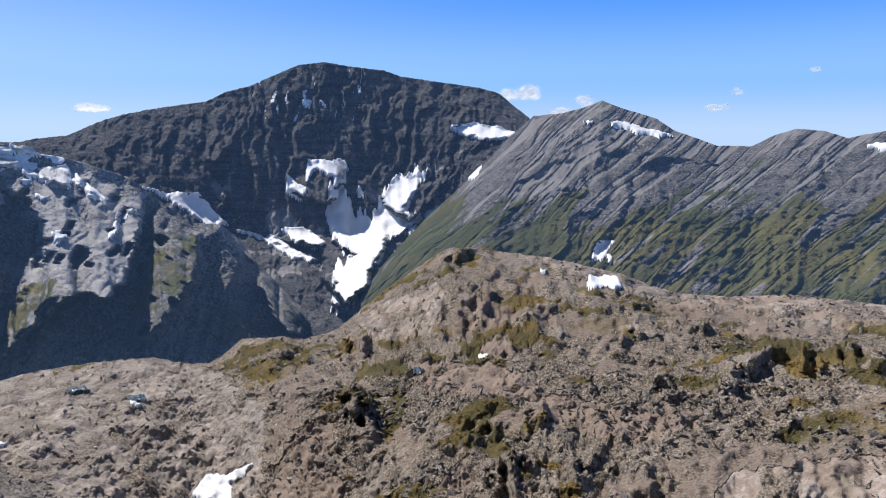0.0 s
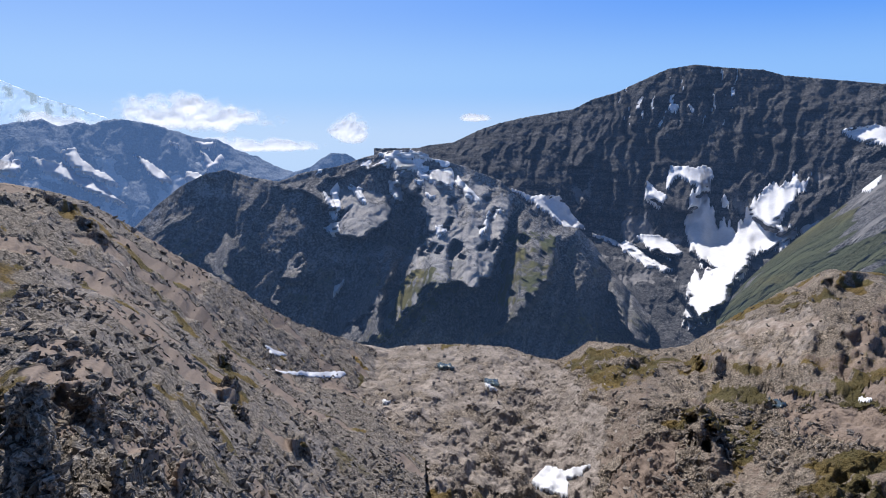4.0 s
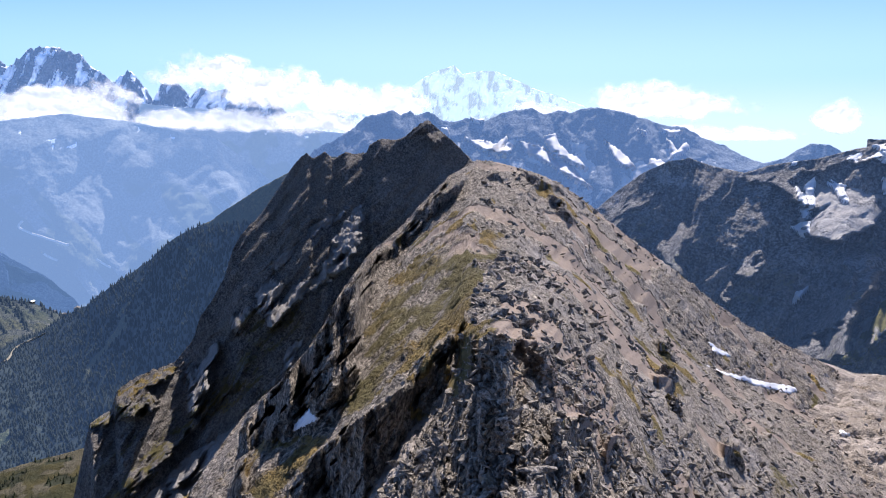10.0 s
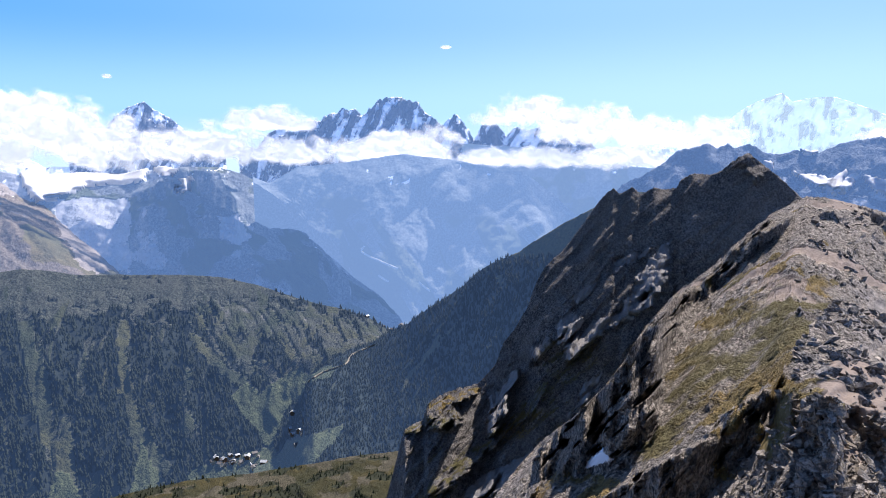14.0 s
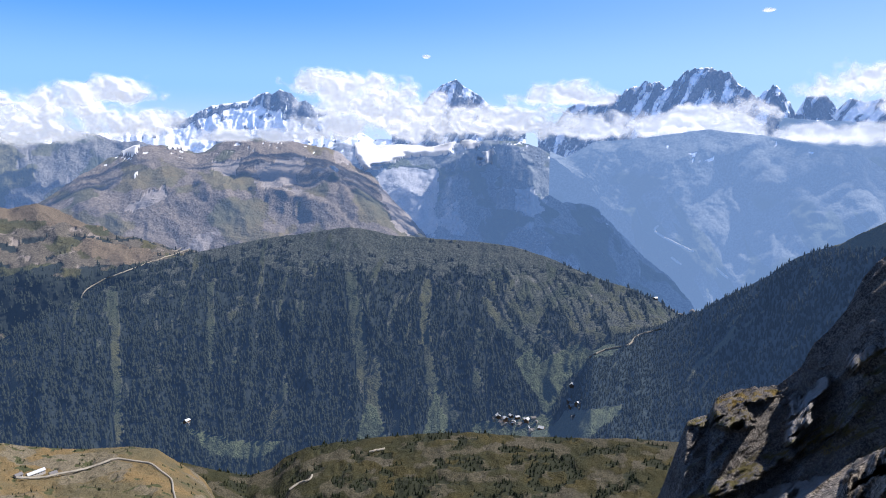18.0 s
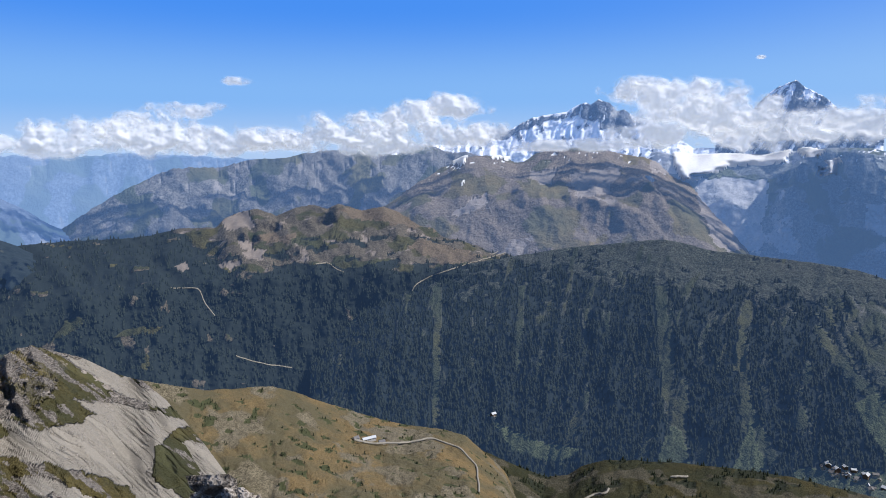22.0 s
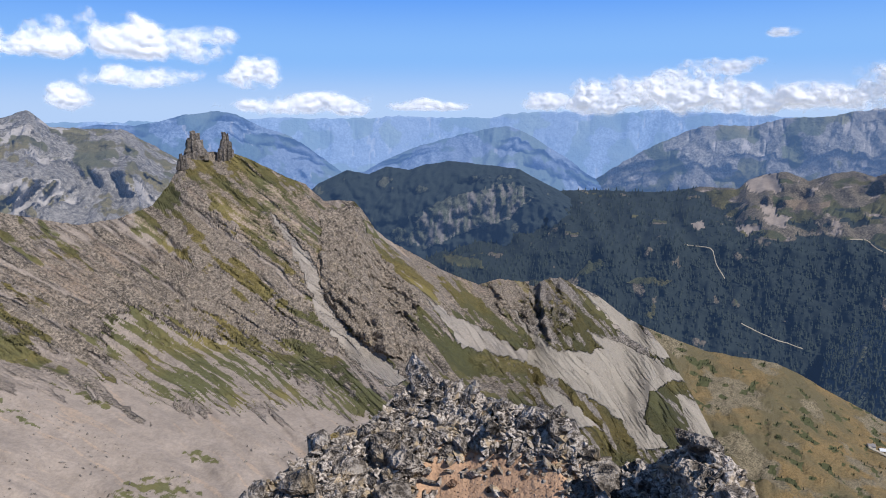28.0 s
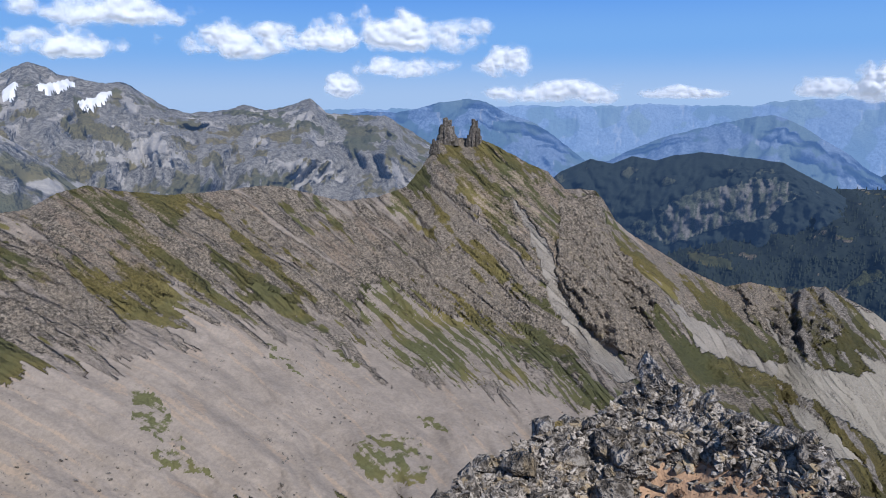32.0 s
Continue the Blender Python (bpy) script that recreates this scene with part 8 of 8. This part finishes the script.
    for t in range(tiers):
        z0, z1, r = (0.05, 0.7, 0.24) if t == 0 else (0.42, 1.0, 0.16)
        base = len(V)
        for k in range(sides):
            a = 2 * math.pi * (k + 0.5 * t) / sides
            V.append((r * math.cos(a), r * math.sin(a), z0))
        V.append((0, 0, z1))
        F += [(base + k, base + (k + 1) % sides, base + sides) for k in range(sides)]
    V, F = np.array(V), np.array(F)
    n = len(spots)
    rot = rng.uniform(0, 6.28, n)
    c, s = np.cos(rot), np.sin(rot)
    jit = rng.uniform(0.75, 1.25, (n, len(V)))
    w = sizes * rng.uniform(0.8, 1.3, n)
    X = (V[None, :, 0] * c[:, None] - V[None, :, 1] * s[:, None]) * w[:, None] * jit
    Y = (V[None, :, 0] * s[:, None] + V[None, :, 1] * c[:, None]) * w[:, None] * jit
    Z = V[None, :, 2] * sizes[:, None] - 0.08 * sizes[:, None]
    co = np.stack([X, Y, Z], -1) + spots[:, None, :]
    faces = (F[None] + (np.arange(n) * len(V))[:, None, None]).reshape(-1, 3)
    me = mesh_from(name, co.reshape(-1, 3), faces, mat)
    return tagged(new(name, me), label, "forest", kind="stuff")


def needles(name, dark, light, haze_glow=None):
    n = Nodes(name)
    gi = n.tree.nodes.new("ShaderNodeNewGeometry")
    n.bump(n.noise(0.5, 3.0), 0.6, 2.0)
    return n.done(n.mix(gi.outputs["Random Per Island"], dark, light), 0.95, haze_glow)


# far trees glow faintly blue, in place of haze
M_TREE = needles("conifer_needles", (0.02, 0.027, 0.022), (0.03, 0.038, 0.027), (HAZE_BLUE, 0.047))
M_SHRUB = needles("shrub_needles", (0.018, 0.024, 0.013), (0.03, 0.036, 0.018))


def plant(land, name, count, size, label, seed, lo=-36.0, mat=M_TREE):
    rng = np.random.default_rng(seed)
    want = (land.C[..., 2] > 0.5) & (land.E > lo)
    want[land.front:] = False
    ids = np.flatnonzero(want.ravel())
    pick = rng.choice(ids, min(count, len(ids)), replace=False)
    spots = land.P.reshape(-1, 3)[pick] + np.column_stack([rng.uniform(-4, 4, (len(pick), 2)), np.zeros(len(pick))])
    return cone_trees(name, spots, rng.uniform(size[0], size[1], len(pick)), label, mat, seed=seed)


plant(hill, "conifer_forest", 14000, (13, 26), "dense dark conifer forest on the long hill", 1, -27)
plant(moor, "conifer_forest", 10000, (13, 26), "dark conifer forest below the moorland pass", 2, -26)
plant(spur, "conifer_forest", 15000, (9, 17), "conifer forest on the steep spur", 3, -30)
plant(bench, "shrub_belt", 2500, (4, 11), "scattered dark shrubs and small conifers", 4, mat=M_SHRUB)
plant(shelf, "shrub_belt", 900, (3, 6), "low dark shrubs on the dry pasture", 5, mat=M_SHRUB)


# ---------------------------------------------------------------- clouds
def cloud(az, el, wide, high, d, seed):
    """A heaped cloud with a flatter base: a lumpy body that thins out to rags at its rim."""
    step = max(0.1, wide / 90)
    nx, ny = int(wide * 1.5 / step), int(high * 1.6 / step) + 4
    X, Y = np.meshgrid(np.linspace(-1.5, 1.5, nx), np.linspace(-1.3, 1.7, ny))
    gx, gy = X * wide / 2, Y * high / 2
    lump = fbm(gx / 2.0 + seed, gy / 1.6, X * 0 + seed, 4, 0.5)
    puff = np.abs(pnoise(gx / 1.3 + seed, gy / 1.1, X * 0 + 2.0 * seed)) + 0.35 * np.abs(pnoise(gx / 0.6, gy / 0.5 + seed, X * 0))
    body = 1 - X ** 2 - np.where(Y < -0.2, ((Y + 0.2) * 1.35) ** 2, ((Y + 0.2) * 0.9) ** 2) + 1.15 * lump + 0.3 * (puff - 0.25)
    dens = np.clip(body * 0.8, 0, 1.2)
    H = d * math.tan(radians(high)) / 2
    swell = H * (0.75 * np.sqrt(np.clip(body, 0, 2)) + 0.35 * puff * smooth(0, 0.8, body))
    A = az - gx
    E = el + gy
    sheets, covers, faces = [], [], []
    idx = np.arange(X.size).reshape(X.shape)
    keep = np.maximum.reduce([dens[:-1, :-1], dens[1:, :-1], dens[:-1, 1:], dens[1:, 1:]]) > 0.0
    q = np.stack([idx[:-1, :-1], idx[:-1, 1:], idx[1:, 1:], idx[1:, :-1]], -1)[keep]
    for k, side in enumerate((-1.0, 0.8)):
        sheets.append(spot(A, E, d + side * swell).reshape(-1, 3))
        faces.append((q if side < 0 else q[:, ::-1]) + k * X.size)
    co, fc = np.concatenate(sheets), np.concatenate(faces)
    used, inv = np.unique(fc, return_inverse=True)
    base = spot(np.array(az), np.array(el), np.array(float(d)))
    cov = np.repeat(np.concatenate([dens.ravel()] * 2)[:, None], 4, 1)
    ob = new("cloud", mesh_from("cloud", co[used] - base, inv.reshape(-1, 4), M_CLOUD, cov[used]))
    ob.location = base
    return tagged(ob, "white cumulus cloud with a billowing top", "cloud", "clouds in the sky")


for i, (az, el, wide, high) in enumerate(CLOUDS):
    if az > 135:
        wide, high = (1.25 * wide, 1.45 * high) if el < 2 else (1.5 * wide, 1.15 * high)
    cloud(az, el, wide, high, (4450 if az < 76 else 4180) + 50 * math.sin(i * 2.4), 1.7 * i)


# ---------------------------------------------------------------- loose rocks
def rock_mat(name, dark, light, stain, grain):
    m = Nodes(name)
    oi = m.tree.nodes.new("ShaderNodeObjectInfo")
    geo = m.tree.nodes.new("ShaderNodeNewGeometry")
    fine, mid = m.noise(1 / grain, 3.0, 0.7), m.noise(0.2 / grain, 4.0, 0.65)
    col = m.mix(m.step(fine, 0.4, 0.6), dark, light)
    col = m.mix(m.step(mid, 0.52, 0.66), col, stain)
    tone = m.math("MULTIPLY_ADD", m.math("FRACT", m.math("ADD", oi.outputs["Random"], geo.outputs["Random Per Island"])), 0.6, 0.65)
    grey = m.tree.nodes.new("ShaderNodeCombineColor")
    for i in range(3):
        m.put(grey.inputs[i], tone)
    m.bump(m.math("ADD", fine, mid), 0.8, grain)
    return m.done(m.mix(1.0, col, grey.outputs[0], "MULTIPLY"), 0.9)


M_BOULDER = rock_mat("lichened_grey_rock", (0.1, 0.085, 0.07), (0.47, 0.415, 0.355), (0.33, 0.255, 0.16), 0.025)
M_RUST = rock_mat("rusty_rock", (0.17, 0.10, 0.065), (0.42, 0.27, 0.18), (0.30, 0.26, 0.22), 0.03)
M_RUBBLE = rock_mat("ridge_rubble", (0.09, 0.08, 0.07), (0.3, 0.268, 0.236), (0.2, 0.166, 0.125), 0.45)
M_SLAB = rock_mat("pale_slab_rubble", (0.2, 0.17, 0.15), (0.44, 0.39, 0.345), (0.3, 0.25, 0.2), 0.9)

M_BLOCK = rock_mat("weathered_block", (0.1, 0.085, 0.07), (0.44, 0.388, 0.332), (0.33, 0.255, 0.16), 0.4)
M_RUST_BLOCK = rock_mat("rusty_block", (0.17, 0.10, 0.065), (0.42, 0.27, 0.18), (0.30, 0.26, 0.22), 0.4)


def rock_shape(seed, n=16):
    """An angular block: the hull of scattered points, flattened along one side."""
    rng = np.random.default_rng(seed)
    bm = bmesh.new()
    for _ in range(n):
        v = rng.normal(size=3)
        v /= np.linalg.norm(v)
        v *= rng.uniform(0.8, 1.0)
        bm.verts.new(v * np.array([1.0, rng.uniform(0.5, 0.85), rng.uniform(0.3, 0.6)]))
    hull = bmesh.ops.convex_hull(bm, input=bm.verts)
    bmesh.ops.delete(bm, geom=hull["geom_interior"], context="VERTS")
    bmesh.ops.triangulate(bm, faces=bm.faces)
    bmesh.ops.recalc_face_normals(bm, faces=bm.faces)
    v = np.array([p.co[:] for p in bm.verts])
    bm.verts.index_update()
    f = np.array([[p.index for p in q.verts] for q in bm.faces])
    bm.free()
    return v, f


ROCKS = [rock_shape(k, 12 + k % 8) for k in range(14)]
ROCK_MESH = {}


def boulder(place, size, seed, mat, label, group):
    rng = np.random.default_rng(seed)
    k = seed % len(ROCKS)
    key = (k, mat.name)
    if key not in ROCK_MESH:
        ROCK_MESH[key] = mesh_from("boulder", ROCKS[k][0], ROCKS[k][1], mat, flat=True)
    ob = new("boulder", ROCK_MESH[key])
    ob.matrix_world = Matrix.LocRotScale(Vector(place), Euler(rng.uniform(-0.75, 0.75, 2).tolist() + [rng.uniform(0, 6.3)]), Vector((size * rng.uniform(0.8, 1.2), size * rng.uniform(0.8, 1.2), size * rng.uniform(0.8, 1.3))))
    return tagged(ob, label, "boulder", group)


def rubble(name, land, count, size, want, mat, label, seed):
    """Countless loose stones lying on a slope, as one sheet of rubble."""
    rng = np.random.default_rng(seed)
    ok = want(land) & (land.E > -37)
    ok[land.front - 2:] = False
    ids = np.flatnonzero(ok.ravel())
    pick = rng.choice(ids, min(count, len(ids)), replace=False)
    co, fc, base = [], [], 0
    P = land.P.reshape(-1, 3)[pick]
    dist = np.linalg.norm(P - np.array(EYE), axis=1)
    for i, p in enumerate(P):
        v, f = ROCKS[int(rng.integers(len(ROCKS)))]
        s = size[0] + (size[1] - size[0]) * rng.random() ** (1.7 if size[1] < 0.25 else 3)
        s *= min(1.0, 0.35 + dist[i] / 160) if dist[i] > 12 else 0.55
        q = np.array(Euler((*rng.uniform(-1.0, 1.0, 2), rng.uniform(0, 6.3))).to_matrix())
        co.append((v * s * np.array([rng.uniform(0.7, 1.5), rng.uniform(0.6, 1.1), rng.uniform(0.4, 1.0)])) @ q.T + p + np.array([0, 0, s * 0.15]))
        fc.append(f + base)
        base += len(v)
    ob = new(name, mesh_from(name, np.concatenate(co) - np.array(EYE), np.concatenate(fc), mat, flat=True))
    ob.location = EYE
    return tagged(ob, label, "rubble", kind="stuff")


rubble("scree_rubble", hump, 5200, (0.3, 1.9), lambda L: (L.A < 64 + 3 * L.nz(30)) & (L.C[..., 0] < 0.5) & (L.nz(25, 7.0) > -0.15), M_RUBBLE, "grey scree blocks strewn down the ridge flank", 11)
rubble("crag_rubble", hump, 1600, (0.2, 1.5), lambda L: inside(HUMP_CRAG, L.A, L.E, 1.0), M_RUBBLE, "broken blocks round the dark crags", 12)
rubble("moor_rubble", basin, 4200, (0.4, 2.2), lambda L: (L.nz(40, 3.0) > -0.05) & (L.A < 15), M_RUBBLE, "brown blocks scattered over the moor", 13)
rubble("slab_rubble", basin, 2200, (0.4, 2.0), lambda L: L.A >= 12, M_SLAB, "pale stones on the bare rock slabs", 14)
rubble("fan_rubble", spur_rocky, 900, (0.3, 0.9), lambda L: L.C[..., 2] > 0.4, M_SLAB, "pale blocks on the scree fans", 15)
rubble("hollow_rubble", cirque, 1500, (0.3, 1.3), lambda L: (L.E < -20) & (L.nz(40, 2.0) > 0.0), M_RUBBLE, "stones in the bottom of the hollow", 16)

def ball(rings, cols):
    """A dense closed ball of quads, as directions."""
    e = np.linspace(-0.5 * math.pi, 0.5 * math.pi, rings)[:, None]
    a = np.linspace(0, 2 * math.pi, cols, endpoint=False)[None, :]
    v = np.stack([np.cos(e) * np.cos(a), np.cos(e) * np.sin(a), np.sin(e) + 0 * a], -1).reshape(-1, 3)
    i = np.arange(rings * cols).reshape(rings, cols)
    j = np.roll(i, -1, 1)
    return v, np.stack([i[:-1], j[:-1], j[1:], i[1:]], -1).reshape(-1, 4)


BALL_V, BALL_F = ball(34, 76)


def outcrop(land, az, el, wide, high, label, group, k):
    """A crag that breaks out of the slope: ledges, clefts and broken edges, its foot sunk in the ground."""
    p = land.at(az, el)
    d = float(np.linalg.norm(p - np.array(EYE)))
    w, h = d * math.tan(radians(wide)) / 2, d * math.tan(radians(high))
    sz = np.array([w, w * 0.9, h])
    q = BALL_V * sz
    r = max(w, h)
    g = fbm(q[:, 0] / (0.7 * r) + 7.1 * k, q[:, 1] / (0.7 * r), q[:, 2] / (0.5 * r) + k, 4, 0.55)
    n1 = terrace(g, 5)
    n2 = ridged(q[:, 0] / (0.22 * r), q[:, 1] / (0.22 * r) + k, q[:, 2] / (0.3 * r), 4, 0.6)
    co = q * (0.92 + 0.5 * n1 + 0.06 * n2)[:, None]
    turn = np.array(Euler((0, 0, radians(az) + 0.4 * math.sin(3.3 * k))).to_matrix())
    co = co @ turn.T
    C = np.zeros((len(co), 4))
    C[:, 3] = 1
    top = np.gradient(co[:, 2].reshape(34, 76), axis=0).ravel()
    C[:, 0] = 0.75 * smooth(0.3, 0.9, BALL_V[:, 2] + 0.5 * g) * smooth(-0.1, 0.25, pnoise(q[:, 0] / (0.5 * r), q[:, 1] / (0.5 * r), q[:, 2] * 0 + k))
    C[:, 1] = 0.4 * smooth(0.0, 0.4, g)
    ob = new("rock_outcrop", mesh_from("rock_outcrop", co, BALL_F, land.ob.data.materials[0], C, flat=True))
    ob.location = p + np.array([0, 0, -0.25 * h])
    return tagged(ob, label, "rock outcrop", group)


for k, (az, el, wide, high) in enumerate(q for q in HUMP_KNOLLS if q[0] < 52):
    outcrop(hump, az, el, 0.75 * wide, 0.55 * high, "dark broken crag standing out of the stony ridge", "crags on the ridge", 40 + k)
rng = np.random.default_rng(77)
ids = np.flatnonzero(((basin.still < 0.3) & (basin.E > -33) & (basin.v < 0.9) & (basin.A > -30) & (basin.A < 30) & ~inside(PAVEMENT, basin.A, basin.E)).ravel())
for k, i in enumerate(rng.choice(ids, 26, replace=False)):
    outcrop(basin, basin.A.ravel()[i], basin.E.ravel()[i], rng.uniform(1.2, 3.2), rng.uniform(0.3, 0.8), "low brown rock outcrop with grassy ledges", "outcrops in the basin", 80 + k)


def tower(az, el, wide, tall):
    """A standing pillar of split rock: upright slabs with slanting broken tops, leaning on one another."""
    rng = np.random.default_rng(int(az * 100))
    d = float(np.linalg.norm((cirque.at(az, el) - np.array(EYE))[:2])) * 0.995
    w, h = wide * d, tall * d
    foot = spot(np.array(az), np.array(el), np.array(d)) - np.array([0, 0, 0.25 * h])
    bm = bmesh.new()
    for k, (off, part_h, r) in enumerate(((-0.34, 0.72, 0.2), (-0.12, 1.0, 0.22), (0.1, 0.93, 0.2), (0.3, 0.66, 0.18), (0.46, 0.36, 0.16), (-0.5, 0.4, 0.16))):
        sides, rings = 6, 5
        lean = rng.uniform(-0.05, 0.05, 2)
        loops = []
        for q in range(rings):
            f = q / (rings - 1)
            z = h * 1.25 * part_h * f
            ring = []
            for i in range(sides):
                a = 2 * math.pi * (i + 0.3 * k) / sides
                rad = w * r * (1.25 - 0.45 * f) * rng.uniform(0.75, 1.2)
                tip = rng.uniform(-0.07, 0.07) * h if q == rings - 1 else 0
                ring.append(bm.verts.new((off * w * (1.1 - 0.2 * f) + lean[0] * z + rad * math.cos(a), rng.uniform(-0.06, 0.06) * w + lean[1] * z + 1.5 * rad * math.sin(a), z + tip)))
            loops.append(ring)
        for lo, hi in zip(loops, loops[1:]):
            for i in range(sides):
                bm.faces.new((lo[i], lo[(i + 1) % sides], hi[(i + 1) % sides], hi[i]))
        bm.faces.new(loops[-1])
    me = bpy.data.meshes.new("rock_tower")
    bm.to_mesh(me)
    bm.free()
    me.materials.append(M_TOWER)
    ob = new("rock_tower", me)
    ob.matrix_world = Matrix.Translation(Vector(foot)) @ Matrix.Rotation(radians(az), 4, "Z")
    return tagged(ob, "dark jagged rock tower standing on the crest", "rock tower", "rock towers")


M_TOWER = rock_mat("dark_tower_rock", (0.08, 0.07, 0.06), (0.2, 0.175, 0.15), (0.14, 0.12, 0.09), 1.5)
for row in TOWERS:
    tower(*row)
rubble("summit_rubble", summit, 8000, (0.012, 0.13), lambda L: (L.A > 156) & (L.A < 216) & (L.v > 0.3) & ~inside(RED_SOIL, L.A, L.E, 4.0), M_BOULDER, "grey broken stones covering the summit", 17)
rubble("soil_gravel", summit, 1800, (0.005, 0.024), lambda L: inside(RED_SOIL, L.A, L.E, 4.0) & (L.v > 0.3), M_RUST, "small rusty gravel on the summit soil", 18)
# the summit's own blocks
rng = np.random.default_rng(5)
near = (summit.A > 158) & (summit.A < 214) & (summit.E > -40)
near[summit.front:] = False
ids = np.flatnonzero(near.ravel())
soil = inside(RED_SOIL, summit.A, summit.E).ravel()
for k, i in enumerate(rng.choice(ids, 290, replace=False)):
    p = summit.P.reshape(-1, 3)[i]
    edge = summit.E.ravel()[i]
    size = 0.04 + 0.15 * rng.random() ** 1.9
    if soil[i]:
        size = 0.015 + 0.05 * rng.random() ** 2
    boulder(p + np.array([0, 0, size * 0.1]), size, 1000 + k, M_RUST_BLOCK if soil[i] else M_BLOCK,
            "small rusty stone on the reddish summit soil" if soil[i] else "angular grey lichened block on the summit", "summit blocks")


# ---------------------------------------------------------------- buildings
def paint(name, col, rough=0.7, size=0.6):
    m = Nodes(name)
    m.bump(m.noise(1 / size, 3.0), 0.2, 0.05)
    return m.done(m.mix(m.noise(0.4 / size, 4.0), tuple(c * 0.8 for c in col), tuple(min(1, c * 1.1) for c in col)), rough)


M_PLASTER, M_STONE, M_TIMBER = paint("pale_render", (0.62, 0.59, 0.54)), paint("rubble_stone", (0.38, 0.36, 0.33)), paint("brown_timber", (0.2, 0.13, 0.08))
M_ROOF, M_METAL, M_PANE = paint("slate_roof", (0.2, 0.19, 0.19)), paint("sheet_roof", (0.6, 0.62, 0.64), 0.35), paint("window_pane", (0.03, 0.035, 0.04), 0.1)


def box(bm, x0, x1, y0, y1, z0, z1):
    vs = [bm.verts.new((x, y, z)) for x in (x0, x1) for y in (y0, y1) for z in (z0, z1)]
    for f in ((0, 1, 3, 2), (4, 6, 7, 5), (0, 4, 5, 1), (2, 3, 7, 6), (0, 2, 6, 4), (1, 5, 7, 3)):
        bm.faces.new([vs[i] for i in f])


def gable(bm, l, w, z0, z1, t):
    """A pitched roof with thickness and overhang."""
    for s in (-1, 1):
        a = [(-l, s * w, z0), (l, s * w, z0), (l, 0, z1), (-l, 0, z1)]
        lo = [bm.verts.new(p) for p in a]
        hi = [bm.verts.new((p[0], p[1], p[2] + t)) for p in a]
        bm.faces.new(lo)
        bm.faces.new(hi[::-1])
        for i in range(4):
            bm.faces.new([lo[i], lo[(i + 1) % 4], hi[(i + 1) % 4], hi[i]])


def part(name, bm, material, parent, label=""):
    bmesh.ops.recalc_face_normals(bm, faces=bm.faces)
    me = bpy.data.meshes.new(name)
    bm.to_mesh(me)
    bm.free()
    me.materials.append(material)
    ob = new(name, me)
    ob.parent = parent
    return tagged(ob, label) if label else ob


def house(name, l, w, h, pitch, wall_mat, roof_mat, windows, label, group, place, turn):
    root = new(name)
    bm = bmesh.new()
    box(bm, -l, l, -w, w, -3, h)
    for s in (-1, 1):
        tri = [bm.verts.new(p) for p in ((s * l, -w, h), (s * l, w, h), (s * l, 0, h + pitch))]
        bm.faces.new(tri)
    wall = part("wall", bm, wall_mat, root)
    bm = bmesh.new()
    gable(bm, l + 0.6, w + 0.7, h - 0.35, h + pitch, 0.3)
    roof = part("roof", bm, roof_mat, root)
    bm = bmesh.new()
    box(bm, l * 0.4, l * 0.4 + 0.8, -0.4, 0.4, h + pitch * 0.5, h + pitch + 1.2)
    part("chimney", bm, M_STONE, roof)
    for s in (-1, 1):
        for k in range(windows):
            x = -l + (k + 0.5) * 2 * l / windows
            bm = bmesh.new()
            box(bm, x - 0.55, x + 0.55, s * w - 0.05, s * w + 0.06, h * 0.35, h * 0.35 + 1.3)
            part("window", bm, M_PANE, wall)
    bm = bmesh.new()
    box(bm, l - 0.05, l + 0.07, -0.6, 0.6, 0, 2.1)
    part("door", bm, M_TIMBER, wall)
    root.matrix_world = Matrix.Translation(Vector(place)) @ Matrix.Rotation(turn, 4, "Z")
    return tagged(root, label, "house", group)


for poly_az, poly_el, l, turn, roof in ((HUTS[0][0], HUTS[0][1], 13.0, 0.4, M_METAL), (HUTS[1][0], HUTS[1][1], 5.0, 0.5, M_ROOF), (HUTS[2][0], HUTS[2][1], 5.5, 0.3, M_ROOF)):
    house("mountain_hut", l, 4.2, 4.0, 2.6, M_PLASTER, roof, 6 if l > 8 else 2, "long pale mountain hut on the dry pasture" if l > 8 else "small stone chalet beside the long hut", "mountain huts", shelf.at(poly_az, poly_el) + np.array([0, 0, 0.3]), radians(poly_az) + turn)
chalets = [house("chalet", 6.5, 5.0, 5.0, 3.0, wm, rm, 2, lab, "village chalets", (0, 0, 0), 0) for wm, rm, lab in (
    (M_PLASTER, M_ROOF, "white chalet with a slate roof in the valley village"), (M_TIMBER, M_METAL, "timber chalet with a pale sheet roof"), (M_STONE, M_ROOF, "grey stone chalet with a slate roof"))]
rng = np.random.default_rng(21)
spots = []
for az, el, wa, we, n in VILLAGE:
    for _ in range(n):
        b, e = az + rng.uniform(-wa, wa), el + rng.uniform(-we, we)
        best = max((hill.at(b, e), spur.at(b, e)), key=lambda p: -abs(angles(p)[1] - e))
        spots.append((best, rng.uniform(0, 3.14), int(rng.integers(3)), rng.uniform(0.8, 1.35)))
for k, (p, turn, kind, s) in enumerate(spots):
    m4 = Matrix.Translation(Vector(p)) @ Matrix.Rotation(turn, 4, "Z") @ Matrix.Scale(s, 4)
    if k < 3:
        chalets[k].matrix_world = m4
    else:
        copy_thing(chalets[kind], m4)
